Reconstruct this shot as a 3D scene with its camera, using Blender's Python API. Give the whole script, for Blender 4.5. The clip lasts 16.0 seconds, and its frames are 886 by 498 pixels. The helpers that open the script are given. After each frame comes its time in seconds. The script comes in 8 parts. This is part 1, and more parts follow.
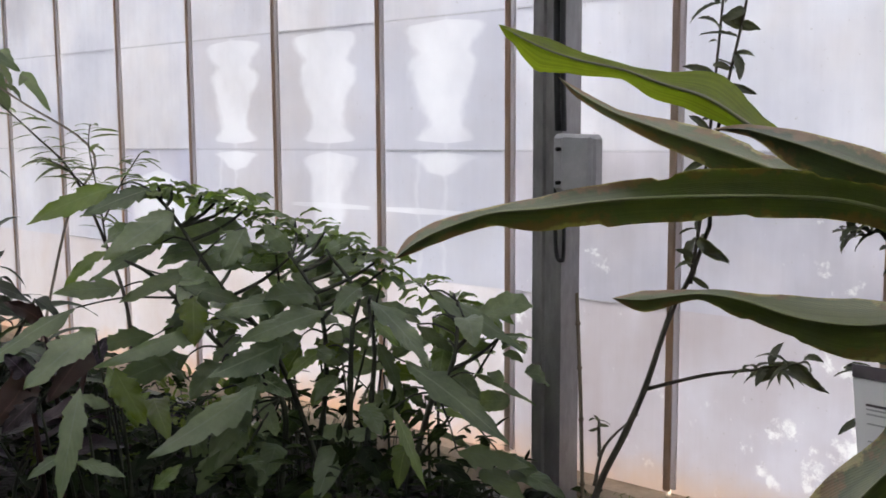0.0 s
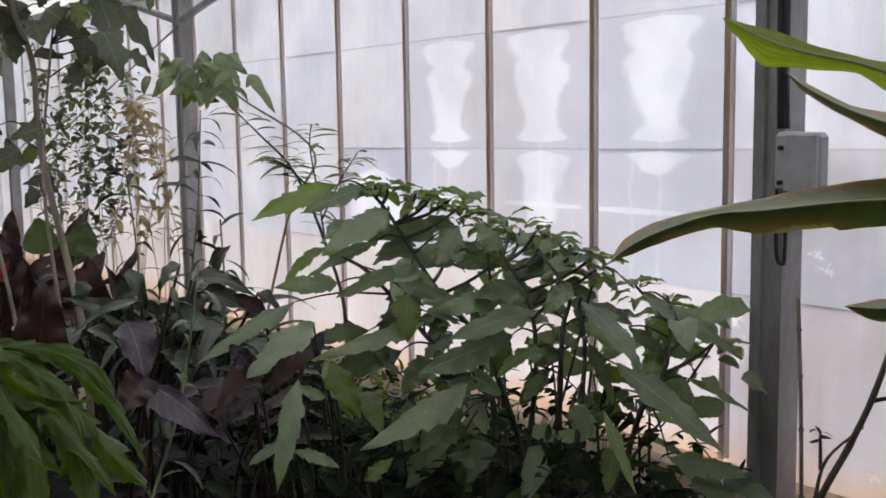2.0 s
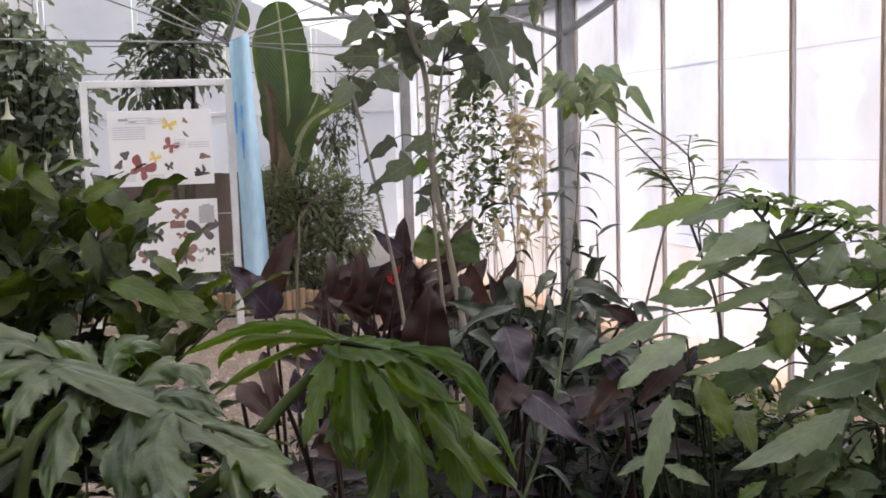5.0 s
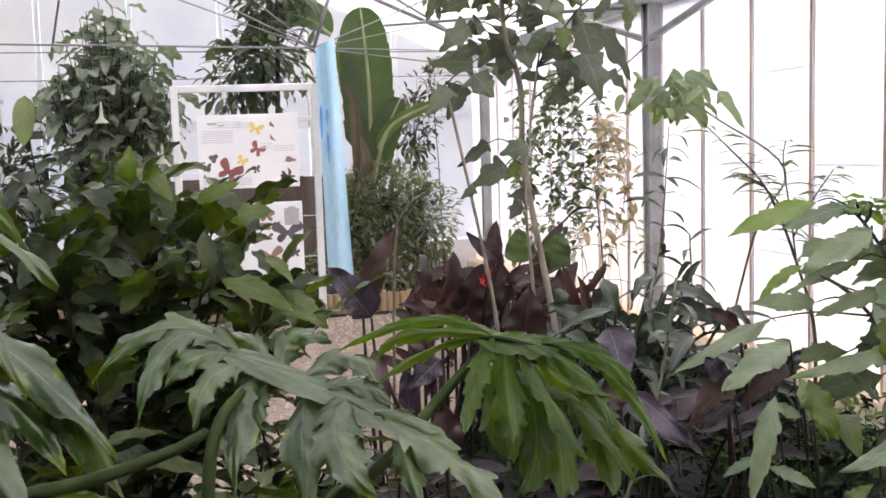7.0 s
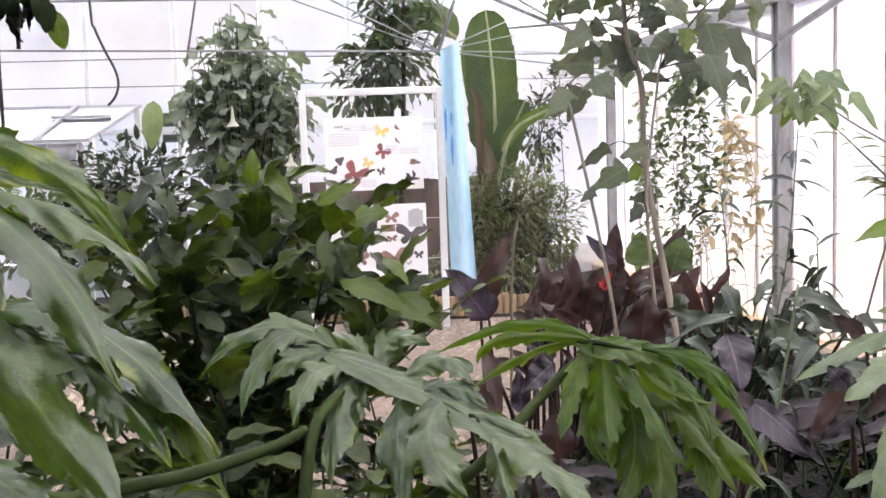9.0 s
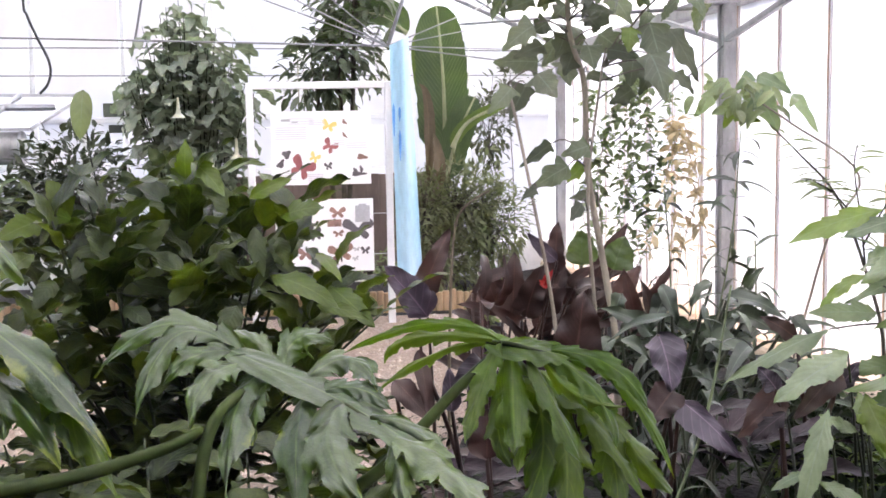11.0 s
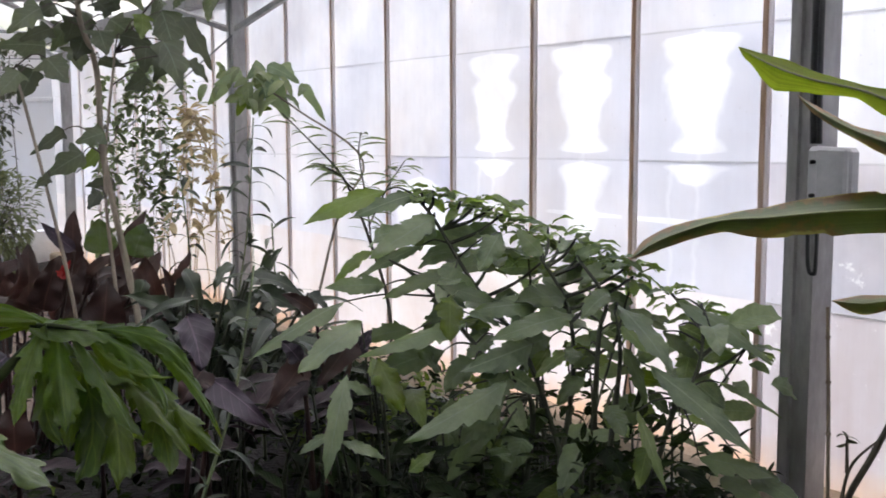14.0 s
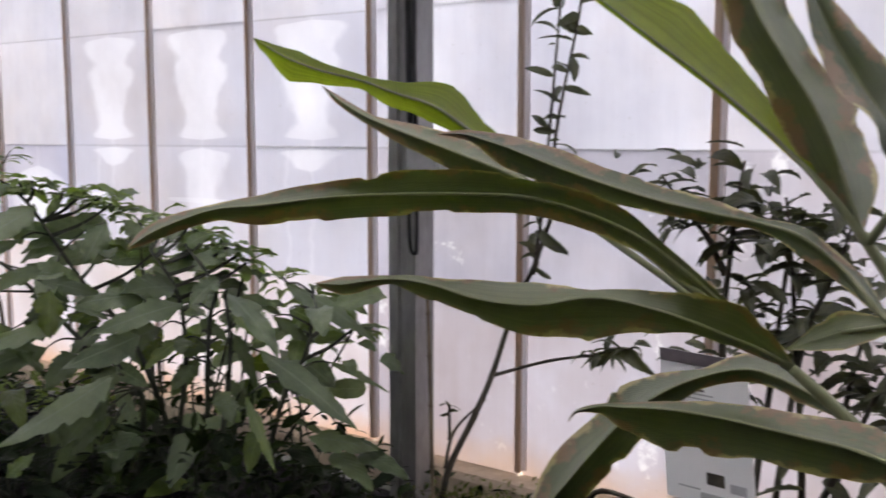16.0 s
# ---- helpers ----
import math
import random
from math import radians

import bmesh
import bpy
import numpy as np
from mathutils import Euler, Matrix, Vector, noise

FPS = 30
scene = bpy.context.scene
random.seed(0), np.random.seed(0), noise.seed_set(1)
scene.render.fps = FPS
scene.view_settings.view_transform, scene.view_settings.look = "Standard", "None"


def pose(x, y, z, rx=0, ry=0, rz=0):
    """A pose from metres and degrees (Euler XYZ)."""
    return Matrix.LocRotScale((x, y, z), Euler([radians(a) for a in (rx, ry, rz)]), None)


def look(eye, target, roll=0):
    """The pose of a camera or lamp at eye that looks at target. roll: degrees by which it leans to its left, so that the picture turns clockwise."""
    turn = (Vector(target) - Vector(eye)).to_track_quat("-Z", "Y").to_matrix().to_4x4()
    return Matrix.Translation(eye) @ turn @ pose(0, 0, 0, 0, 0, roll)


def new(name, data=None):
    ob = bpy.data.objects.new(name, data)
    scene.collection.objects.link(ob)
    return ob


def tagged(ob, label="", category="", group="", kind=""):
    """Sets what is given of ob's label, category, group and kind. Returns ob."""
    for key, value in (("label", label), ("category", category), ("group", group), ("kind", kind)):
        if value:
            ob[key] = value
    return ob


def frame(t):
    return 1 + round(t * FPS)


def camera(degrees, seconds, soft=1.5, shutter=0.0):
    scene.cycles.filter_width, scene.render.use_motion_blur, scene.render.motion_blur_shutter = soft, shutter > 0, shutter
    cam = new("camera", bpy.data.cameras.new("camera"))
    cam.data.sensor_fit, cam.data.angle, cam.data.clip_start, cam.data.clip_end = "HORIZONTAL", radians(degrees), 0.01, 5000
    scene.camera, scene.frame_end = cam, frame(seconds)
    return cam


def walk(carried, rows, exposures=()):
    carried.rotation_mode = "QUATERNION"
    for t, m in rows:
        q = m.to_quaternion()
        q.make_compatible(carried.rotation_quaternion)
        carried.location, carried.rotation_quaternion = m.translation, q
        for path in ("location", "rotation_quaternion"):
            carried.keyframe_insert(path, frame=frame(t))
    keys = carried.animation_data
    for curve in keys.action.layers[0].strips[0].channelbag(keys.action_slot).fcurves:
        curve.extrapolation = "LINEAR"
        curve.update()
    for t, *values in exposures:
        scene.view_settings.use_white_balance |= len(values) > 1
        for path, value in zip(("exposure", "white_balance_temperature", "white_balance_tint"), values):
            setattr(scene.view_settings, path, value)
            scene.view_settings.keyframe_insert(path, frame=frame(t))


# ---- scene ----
import collections

EXPO = 0.86
cam = camera(41.9, 16.0, soft=1.6, shutter=0.25)
PATH = [
    (0, (0.42, 0.123, 1.694), (1.779, 1.565, 1.424), -0.3),
    (0.5, (0.424, 0.129, 1.695), (1.724, 1.625, 1.427), -0.4),
    (1, (0.424, 0.135, 1.694), (1.664, 1.68, 1.423), -0.3),
    (1.5, (0.426, 0.139, 1.693), (1.578, 1.75, 1.419), -0.5),
    (2, (0.428, 0.139, 1.693), (1.502, 1.804, 1.425), -0.9),
    (2.5, (0.427, 0.138, 1.694), (1.439, 1.845, 1.442), -1.2),
    (3, (0.43, 0.137, 1.693), (1.337, 1.903, 1.447), -1.6),
    (3.5, (0.432, 0.137, 1.694), (1.217, 1.961, 1.454), -2.2),
    (4, (0.437, 0.136, 1.692), (1.131, 1.997, 1.46), -2.7),
    (4.5, (0.437, 0.131, 1.695), (1.009, 2.033, 1.456), -2.2),
    (7, (0.314, 0.077, 1.706), (0.686, 2.029, 1.48), -1.7),
    (7.5, (0.294, 0.056, 1.705), (0.585, 2.021, 1.476), -2.1),
    (8, (0.3, 0.054, 1.707), (0.468, 2.035, 1.49), -2.4),
    (10.5, (0.409, 0.096, 1.704), (0.587, 2.077, 1.49), -1.0),
    (11, (0.406, 0.097, 1.703), (0.64, 2.07, 1.479), -0.9),
    (11.5, (0.403, 0.083, 1.707), (0.697, 2.048, 1.479), -0.6),
    (12, (0.401, 0.092, 1.705), (0.841, 2.028, 1.46), -0.1),
    (12.5, (0.39, 0.102, 1.699), (0.998, 1.991, 1.456), 0.5),
    (13, (0.366, 0.089, 1.699), (1.112, 1.929, 1.452), 0.4),
    (13.5, (0.347, 0.029, 1.702), (1.219, 1.812, 1.452), 0.1),
    (14, (0.344, 0.01, 1.703), (1.357, 1.716, 1.45), -0.2),
    (14.5, (0.355, -0.002, 1.702), (1.45, 1.652, 1.445), -0.3),
    (15, (0.39, -0.035, 1.701), (1.598, 1.538, 1.439), -0.2),
    (15.5, (0.428, -0.067, 1.705), (1.711, 1.442, 1.426), -0.1),
    (16, (0.454, -0.103, 1.709), (1.912, 1.237, 1.429), -0.0),
]
walk(cam, [(t, look(eye, target, roll)) for t, eye, target, roll in PATH],
     exposures=[(0.0, EXPO + 0.03, 6270, 8), (3.0, EXPO + 0.07, 6270, 8), (4.5, EXPO + 0.5, 6340, 10), (7.0, EXPO + 1.1, 6310, 11), (8.2, EXPO + 1.32, 6290, 12), (11.0, EXPO + 1.57, 6170, 13),
                (12.5, EXPO + 0.98, 6210, 9), (13.5, EXPO + 0.62, 6210, 7), (14.5, EXPO + 0.27, 6190, 10), (16.0, EXPO + 0.15, 6310, 13)])

# ---- daylight: bright overcast sky above a translucent glasshouse ----
world = bpy.data.worlds.new("overcast_sky")
scene.world = world
world.use_nodes = True
wn = world.node_tree
sky = wn.nodes.new("ShaderNodeTexSky")
sky.sky_type = "NISHITA"
sky.sun_disc = False
sky.sun_elevation = radians(52)
sky.sun_rotation = radians(70)
sky.air_density = 1.0
sky.dust_density = 4.0
wn.links.new(sky.outputs[0], wn.nodes["Background"].inputs[0])
wn.nodes["Background"].inputs[1].default_value = 0.15
sun_data = bpy.data.lights.new("sun", "SUN")
sun_data.energy = 3.3
sun_data.angle = radians(30)
sun_data.color = (1.0, 0.97, 0.94)
sun = new("sun", sun_data)
sun.matrix_world = look((6.5, 2.5, 9), (0, 0, 0))

# ---- materials ----
def shader(name):
    m = bpy.data.materials.new(name)
    m.use_nodes = True
    nt = m.node_tree
    return m, nt, nt.nodes["Principled BSDF"], nt.nodes["Material Output"]


def noise_tex(nt, scale, detail=4.0, rough=0.6, kind="Object", stretch=None):
    co = nt.nodes.new("ShaderNodeTexCoord")
    tx = nt.nodes.new("ShaderNodeTexNoise")
    tx.inputs["Scale"].default_value = scale
    tx.inputs["Detail"].default_value = detail
    tx.inputs["Roughness"].default_value = rough
    if stretch:
        mp = nt.nodes.new("ShaderNodeMapping")
        mp.inputs["Scale"].default_value = stretch
        nt.links.new(co.outputs[kind], mp.inputs[0])
        nt.links.new(mp.outputs[0], tx.inputs[0])
    else:
        nt.links.new(co.outputs[kind], tx.inputs[0])
    return tx.outputs[0]


def ramp(nt, value, stops):
    r = nt.nodes.new("ShaderNodeValToRGB")
    while len(r.color_ramp.elements) < len(stops):
        r.color_ramp.elements.new(0.5)
    for e, (p, c) in zip(r.color_ramp.elements, stops):
        e.position = p
        e.color = (c, c, c, 1) if isinstance(c, (int, float)) else (*c, 1)
    nt.links.new(value, r.inputs[0])
    return r.outputs[0]


def mixed(nt, fac, a, b, mode="MIX"):
    n = nt.nodes.new("ShaderNodeMix")
    n.data_type = "RGBA"
    n.blend_type = mode
    for sock, v in ((n.inputs[0], fac), (n.inputs[6], a), (n.inputs[7], b)):
        if isinstance(v, (int, float)):
            sock.default_value = v
        elif isinstance(v, tuple):
            sock.default_value = (*v, 1)
        else:
            nt.links.new(v, sock)
    return n.outputs[2]


def calc(nt, op, a, b=0.0):
    n = nt.nodes.new("ShaderNodeMath")
    n.operation = op
    for sock, v in zip(n.inputs, (a, b)):
        if isinstance(v, (int, float)):
            sock.default_value = v
        else:
            nt.links.new(v, sock)
    return n.outputs[0]


def bump(nt, bsdf, value, strength=0.3, dist=0.01):
    b = nt.nodes.new("ShaderNodeBump")
    b.inputs["Strength"].default_value = strength
    b.inputs["Distance"].default_value = dist
    nt.links.new(value, b.inputs["Height"])
    nt.links.new(b.outputs[0], bsdf.inputs["Normal"])


def plain(name, c1, c2, scale=12.0, rough=0.6, metal=0.0, bumps=0.2, bdist=0.003, stretch=None, grain=0.35):
    m, nt, p, out = shader(name)
    n1 = noise_tex(nt, scale, 6, 0.65, stretch=stretch)
    n2 = noise_tex(nt, scale * 7, 3, 0.6, stretch=stretch)
    col = mixed(nt, ramp(nt, n1, ((0.35, 0.0), (0.68, 1.0))), c1, c2)
    col = mixed(nt, grain, col, ramp(nt, n2, ((0.3, 0.55), (0.7, 1.0))), "MULTIPLY")
    nt.links.new(col, p.inputs["Base Color"])
    p.inputs["Roughness"].default_value = rough
    p.inputs["Metallic"].default_value = metal
    bump(nt, p, n2, bumps, bdist)
    return m


def leaf_material(name, c1, c2, rib, rough=0.45, through_light=0.3, veins=9.0, spots=None, relief=0.35, glow=None, gloss=0.4, spotted=0.36, vein_show=0.35, streaks=0.0, crumple=0.0, margin=None):
    """Leaf with a pale midrib, side veins, blotches and some light passing through the blade. UV: x across, y along."""
    if c1[1] > c1[0] * 1.2:
        c1, c2 = ((c[0] * 1.04, c[1], c[2] * 0.75) for c in (c1, c2))
    m, nt, p, out = shader(name)
    uv = nt.nodes.new("ShaderNodeUVMap")
    sep = nt.nodes.new("ShaderNodeSeparateXYZ")
    nt.links.new(uv.outputs[0], sep.inputs[0])
    across = calc(nt, "ABSOLUTE", calc(nt, "SUBTRACT", sep.outputs[0], 0.5))
    along = sep.outputs[1]
    mid = ramp(nt, across, ((0.0, 1.0), (0.035, 0.0)))
    wave = calc(nt, "SINE", calc(nt, "MULTIPLY", calc(nt, "SUBTRACT", along, calc(nt, "MULTIPLY", across, 0.55)), veins * 6.28))
    side = ramp(nt, wave, ((0.86, 0.0), (1.0, 1.0)))
    info = nt.nodes.new("ShaderNodeObjectInfo")
    n1 = noise_tex(nt, 9.0, 5, 0.6)
    n2 = noise_tex(nt, 60.0, 3, 0.6)
    fac = calc(nt, "ADD", calc(nt, "MULTIPLY", info.outputs["Random"], 0.6), calc(nt, "MULTIPLY", calc(nt, "SUBTRACT", n1, 0.3), 0.9))
    fac = ramp(nt, fac, ((0.1, 0.0), (0.95, 1.0)))
    col = mixed(nt, fac, c1, c2)
    col = mixed(nt, calc(nt, "MULTIPLY", side, vein_show), col, rib)
    col = mixed(nt, calc(nt, "MULTIPLY", mid, 0.75), col, rib)
    col = mixed(nt, 0.25, col, ramp(nt, n2, ((0.3, 0.5), (0.7, 1.0))), "MULTIPLY")
    if streaks:
        mp = nt.nodes.new("ShaderNodeMapping")
        mp.inputs["Scale"].default_value = (26, 2.2, 1)
        nt.links.new(uv.outputs[0], mp.inputs[0])
        tx = nt.nodes.new("ShaderNodeTexNoise")
        tx.inputs["Scale"].default_value = 1.0
        tx.inputs["Detail"].default_value = 4.0
        nt.links.new(mp.outputs[0], tx.inputs[0])
        col = mixed(nt, streaks, col, ramp(nt, tx.outputs[0], ((0.3, 0.45), (0.7, 1.3))), "MULTIPLY")
        col = mixed(nt, ramp(nt, noise_tex(nt, 14.0, 5, 0.7), ((0.55, 0.0), (0.75, streaks * 0.6))), col, (0.17, 0.19, 0.12))
    if spots:
        n3, low = noise_tex(nt, 16.0 if margin else 5.0, 6, 0.7), 0.635 if margin else 0.67
        edge = calc(nt, "ADD", n3, calc(nt, "ADD", calc(nt, "MULTIPLY", calc(nt, "SUBTRACT", across, 0.12), spotted), calc(nt, "MULTIPLY", calc(nt, "POWER", along, 10.0), 0.16)))
        col = mixed(nt, ramp(nt, edge, ((low, 0.0), (low + 0.05, 0.7), (low + 0.11, 1.0))), col, spots)
    if margin:
        rim = calc(nt, "ADD", across, calc(nt, "MULTIPLY", calc(nt, "SUBTRACT", noise_tex(nt, 22.0, 5, 0.7), 0.5), 0.6))
        col = mixed(nt, ramp(nt, rim, ((0.45, 0.0), (0.50, 0.75))), col, margin)
    nt.links.new(col, p.inputs["Base Color"])
    p.inputs["Roughness"].default_value = rough
    p.inputs["Specular IOR Level"].default_value = gloss
    h = calc(nt, "ADD", calc(nt, "MULTIPLY", wave, 0.5), calc(nt, "MULTIPLY", n2, 0.6))
    if crumple:
        h = calc(nt, "ADD", h, calc(nt, "MULTIPLY", noise_tex(nt, 38.0, 5, 0.65), crumple))
    bump(nt, p, h, relief, 0.0015)
    tr = nt.nodes.new("ShaderNodeBsdfTranslucent")
    nt.links.new(mixed(nt, 1.0, col, glow or (1.5, 1.7, 0.7), "MULTIPLY"), tr.inputs[0])
    ms = nt.nodes.new("ShaderNodeMixShader")
    ms.inputs[0].default_value = through_light
    nt.links.new(p.outputs[0], ms.inputs[1])
    nt.links.new(tr.outputs[0], ms.inputs[2])
    nt.links.new(ms.outputs[0], out.inputs[0])
    return m


def curve(nt, value, stops):
    """A smooth curve through stops."""
    r = nt.nodes.new("ShaderNodeValToRGB")
    r.color_ramp.interpolation = "CARDINAL"
    while len(r.color_ramp.elements) < len(stops):
        r.color_ramp.elements.new(0.5)
    for e, (p, c) in zip(r.color_ramp.elements, stops):
        e.position = p
        e.color = (c, c, c, 1)
    nt.links.new(value, r.inputs[0])
    return r.outputs[0]


def sheet_material(name, base, stain, scale, share=0.8, patch=None, smudge_refl=False, foot=None):
    """Whitewashed translucent glazing: streaks of wash, dirt, and on some panes bright shapes that put outside
    reflections into the colour.
    """
    m, nt, p, out = shader(name)
    streak = noise_tex(nt, 9.0, 5, 0.65, stretch=(0.4, 3.0, 0.25))
    cloud = noise_tex(nt, scale, 4, 0.6)
    fleck = noise_tex(nt, 70.0, 2, 0.5)
    f = calc(nt, "ADD", calc(nt, "MULTIPLY", streak, 0.22), calc(nt, "MULTIPLY", cloud, 0.85))
    col = mixed(nt, ramp(nt, f, ((0.38, 0.0), (0.72, 1.0))), stain, base)
    col = mixed(nt, ramp(nt, noise_tex(nt, 0.9, 5, 0.65), ((0.42, 0.0), (0.66, 1.0))), col, mixed(nt, 1.0, col, (1.0, 0.965, 0.915), "MULTIPLY"))
    col = mixed(nt, ramp(nt, fleck, ((0.70, 0.0), (0.78, 0.5))), col, (0.5, 0.47, 0.44))
    if patch:
        uv = nt.nodes.new("ShaderNodeUVMap")
        sep = nt.nodes.new("ShaderNodeSeparateXYZ")
        nt.links.new(uv.outputs[0], sep.inputs[0])
        wob = noise_tex(nt, 5.0, 3, 0.6)
        v = sep.outputs[1]
        for stops, shift in patch:
            u = calc(nt, "ABSOLUTE", calc(nt, "SUBTRACT", calc(nt, "ADD", sep.outputs[0], calc(nt, "MULTIPLY", wob, 0.22)), 0.60 + shift))
            w = curve(nt, v, stops)
            inside = ramp(nt, calc(nt, "ADD", calc(nt, "SUBTRACT", calc(nt, "MULTIPLY", w, 0.4), u), 0.5), ((0.47, 0.0), (0.525, 1.0)))
            col = mixed(nt, calc(nt, "MULTIPLY", inside, ramp(nt, cloud, ((0.3, 0.35), (0.6, 0.85)))), col, (0.95, 0.95, 0.98))
    # bright blotches: smudges, with a tree's reflection put into the colour
    if smudge_refl:
        n4 = noise_tex(nt, 9.0, 5, 0.7)
        spot = ramp(nt, calc(nt, "ADD", n4, calc(nt, "MULTIPLY", noise_tex(nt, 2.3, 2, 0.5), 0.5)), ((0.88, 0.0), (0.95, 0.9)))
        col = mixed(nt, spot, col, (1.0, 1.0, 1.0))
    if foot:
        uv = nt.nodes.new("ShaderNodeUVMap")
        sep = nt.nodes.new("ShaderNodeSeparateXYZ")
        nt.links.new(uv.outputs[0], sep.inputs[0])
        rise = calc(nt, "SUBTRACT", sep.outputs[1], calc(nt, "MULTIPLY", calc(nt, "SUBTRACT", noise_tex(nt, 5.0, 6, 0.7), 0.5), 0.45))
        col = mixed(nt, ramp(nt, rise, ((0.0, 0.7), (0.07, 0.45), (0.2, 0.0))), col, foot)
    tr = nt.nodes.new("ShaderNodeBsdfTranslucent")
    df = nt.nodes.new("ShaderNodeBsdfDiffuse")
    gl = nt.nodes.new("ShaderNodeBsdfGlossy")
    gl.inputs["Roughness"].default_value = 0.22
    nt.links.new(col, tr.inputs[0])
    nt.links.new(col, df.inputs[0])
    a = nt.nodes.new("ShaderNodeMixShader")
    a.inputs[0].default_value = share
    nt.links.new(df.outputs[0], a.inputs[1])
    nt.links.new(tr.outputs[0], a.inputs[2])
    fr = nt.nodes.new("ShaderNodeFresnel")
    fr.inputs[0].default_value = 1.35
    b = nt.nodes.new("ShaderNodeMixShader")
    nt.links.new(fr.outputs[0], b.inputs[0])
    nt.links.new(a.outputs[0], b.inputs[1])
    nt.links.new(gl.outputs[0], b.inputs[2])
    nt.links.new(b.outputs[0], out.inputs[0])
    return m


# outlines of bright outside reflections, painted into the pane colour
BALUSTER = ((0.0, 0.0), (0.05, 0.0), (0.07, 0.55), (0.13, 0.5), (0.2, 0.36), (0.5, 0.56), (0.65, 0.66), (0.74, 0.52), (0.86, 0.72), (0.95, 0.66), (0.975, 0.0))
BOWL = ((0.0, 0.0), (0.80, 0.0), (0.83, 0.22), (0.92, 0.5), (0.965, 0.62), (0.985, 0.0))
GOBLET = ((0.0, 0.0), (0.30, 0.0), (0.4, 0.35), (0.6, 0.42), (0.8, 0.5), (0.94, 0.62), (0.985, 0.0))
BAR = ((0.0, 0.0), (0.505, 0.0), (0.515, 1.0), (0.545, 1.0), (0.555, 0.0))
ARCH = ((0.0, 1.3), (0.45, 1.3), (0.6, 1.1), (0.70, 0.75), (0.76, 0.35), (0.79, 0.0))
M_PANE = sheet_material("whitewashed_glass", (0.91, 0.91, 0.955), (0.73, 0.73, 0.785), 2.2)
M_PANE_BALUSTER = sheet_material("whitewash_reflection_baluster", (0.81, 0.81, 0.865), (0.71, 0.71, 0.765), 2.2, patch=((BALUSTER, 0.0),))
M_PANE_BOWL = sheet_material("whitewash_reflection_bowl", (0.81, 0.81, 0.865), (0.71, 0.71, 0.765), 2.2, patch=((BOWL, 0.0), (BAR, 0.2)))
M_PANE_GOBLET = sheet_material("whitewash_reflection_goblet", (0.81, 0.81, 0.865), (0.71, 0.71, 0.765), 2.2, patch=((GOBLET, 0.0), (BAR, 0.0)))
M_PANE_ARCH = sheet_material("whitewash_reflection_arch", (0.82, 0.82, 0.90), (0.70, 0.70, 0.78), 2.2, patch=((ARCH, 0.0),))
M_PANE_SMUDGE_REFL = sheet_material("smudged_reflecting_whitewash", (0.79, 0.78, 0.835), (0.62, 0.61, 0.655), 2.6, smudge_refl=True)
M_PANE_FOOT = sheet_material("stained_smudged_reflecting_whitewash", (0.79, 0.775, 0.82), (0.64, 0.595, 0.605), 2.2, smudge_refl=True, foot=(0.74, 0.62, 0.52))
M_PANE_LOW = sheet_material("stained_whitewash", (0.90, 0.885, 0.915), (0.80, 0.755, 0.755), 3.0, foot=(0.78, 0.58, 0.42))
M_LAP, _nt, _p, _out = shader("lapped_edge")
_tr, _cl, _mx = _nt.nodes.new("ShaderNodeBsdfTranslucent"), _nt.nodes.new("ShaderNodeBsdfTransparent"), _nt.nodes.new("ShaderNodeMixShader")
_tr.inputs[0].default_value = (0.80, 0.79, 0.78, 1)
_mx.inputs[0].default_value = 0.06
_nt.links.new(_cl.outputs[0], _mx.inputs[1])
_nt.links.new(_tr.outputs[0], _mx.inputs[2])
_nt.links.new(_mx.outputs[0], _out.inputs[0])
M_ROOF = sheet_material("roof_glazing", (0.95, 0.95, 0.95), (0.85, 0.85, 0.86), 0.8, 0.85)
M_END = sheet_material("end_glazing", (0.80, 0.80, 0.83), (0.68, 0.68, 0.72), 1.0, 0.75)
M_INNER = plain("light_block_and_vent", (0.075, 0.085, 0.065), (0.045, 0.05, 0.04), 2.0, 0.85, 0, 0.3)
M_RUST = plain("weathered_bar", (0.60, 0.48, 0.39), (0.50, 0.29, 0.15), 3.5, 0.7, 0.0, 0.3, stretch=(1, 1, 0.4))
M_STEEL = plain("galvanised_steel", (0.44, 0.43, 0.43), (0.25, 0.245, 0.245), 7.0, 0.5, 0.35, 0.2, stretch=(1, 1, 0.35))
M_TUBE = plain("roof_tube", (0.30, 0.30, 0.31), (0.21, 0.21, 0.22), 6.0, 0.5, 0.3)
M_KERB = plain("stained_concrete", (0.63, 0.51, 0.38), (0.42, 0.33, 0.24), 6.0, 0.9, 0.0, 0.6, 0.006)
M_SOIL = plain("dark_soil", (0.016, 0.013, 0.011), (0.007, 0.006, 0.0055), 5.0, 1.0, 0.0, 1.0, 0.03)
M_OUT = plain("outside_ground", (0.30, 0.30, 0.27), (0.22, 0.24, 0.18), 0.4, 0.95)
M_GRAVEL = plain("gravel_path", (0.47, 0.36, 0.285), (0.26, 0.19, 0.15), 34.0, 0.95, 0.0, 1.0, 0.02)
M_STONE = plain("gravel_stone", (0.62, 0.50, 0.40), (0.40, 0.33, 0.27), 9.0, 0.9)
M_BOARD = plain("weathered_board", (0.22, 0.165, 0.14), (0.13, 0.10, 0.085), 5.0, 0.85, 0.0, 0.5, 0.004, stretch=(1, 1, 0.15))
M_LOG = plain("log_edging", (0.52, 0.36, 0.21), (0.30, 0.20, 0.12), 6.0, 0.8, 0.0, 0.5, 0.004, stretch=(1, 1, 0.2))
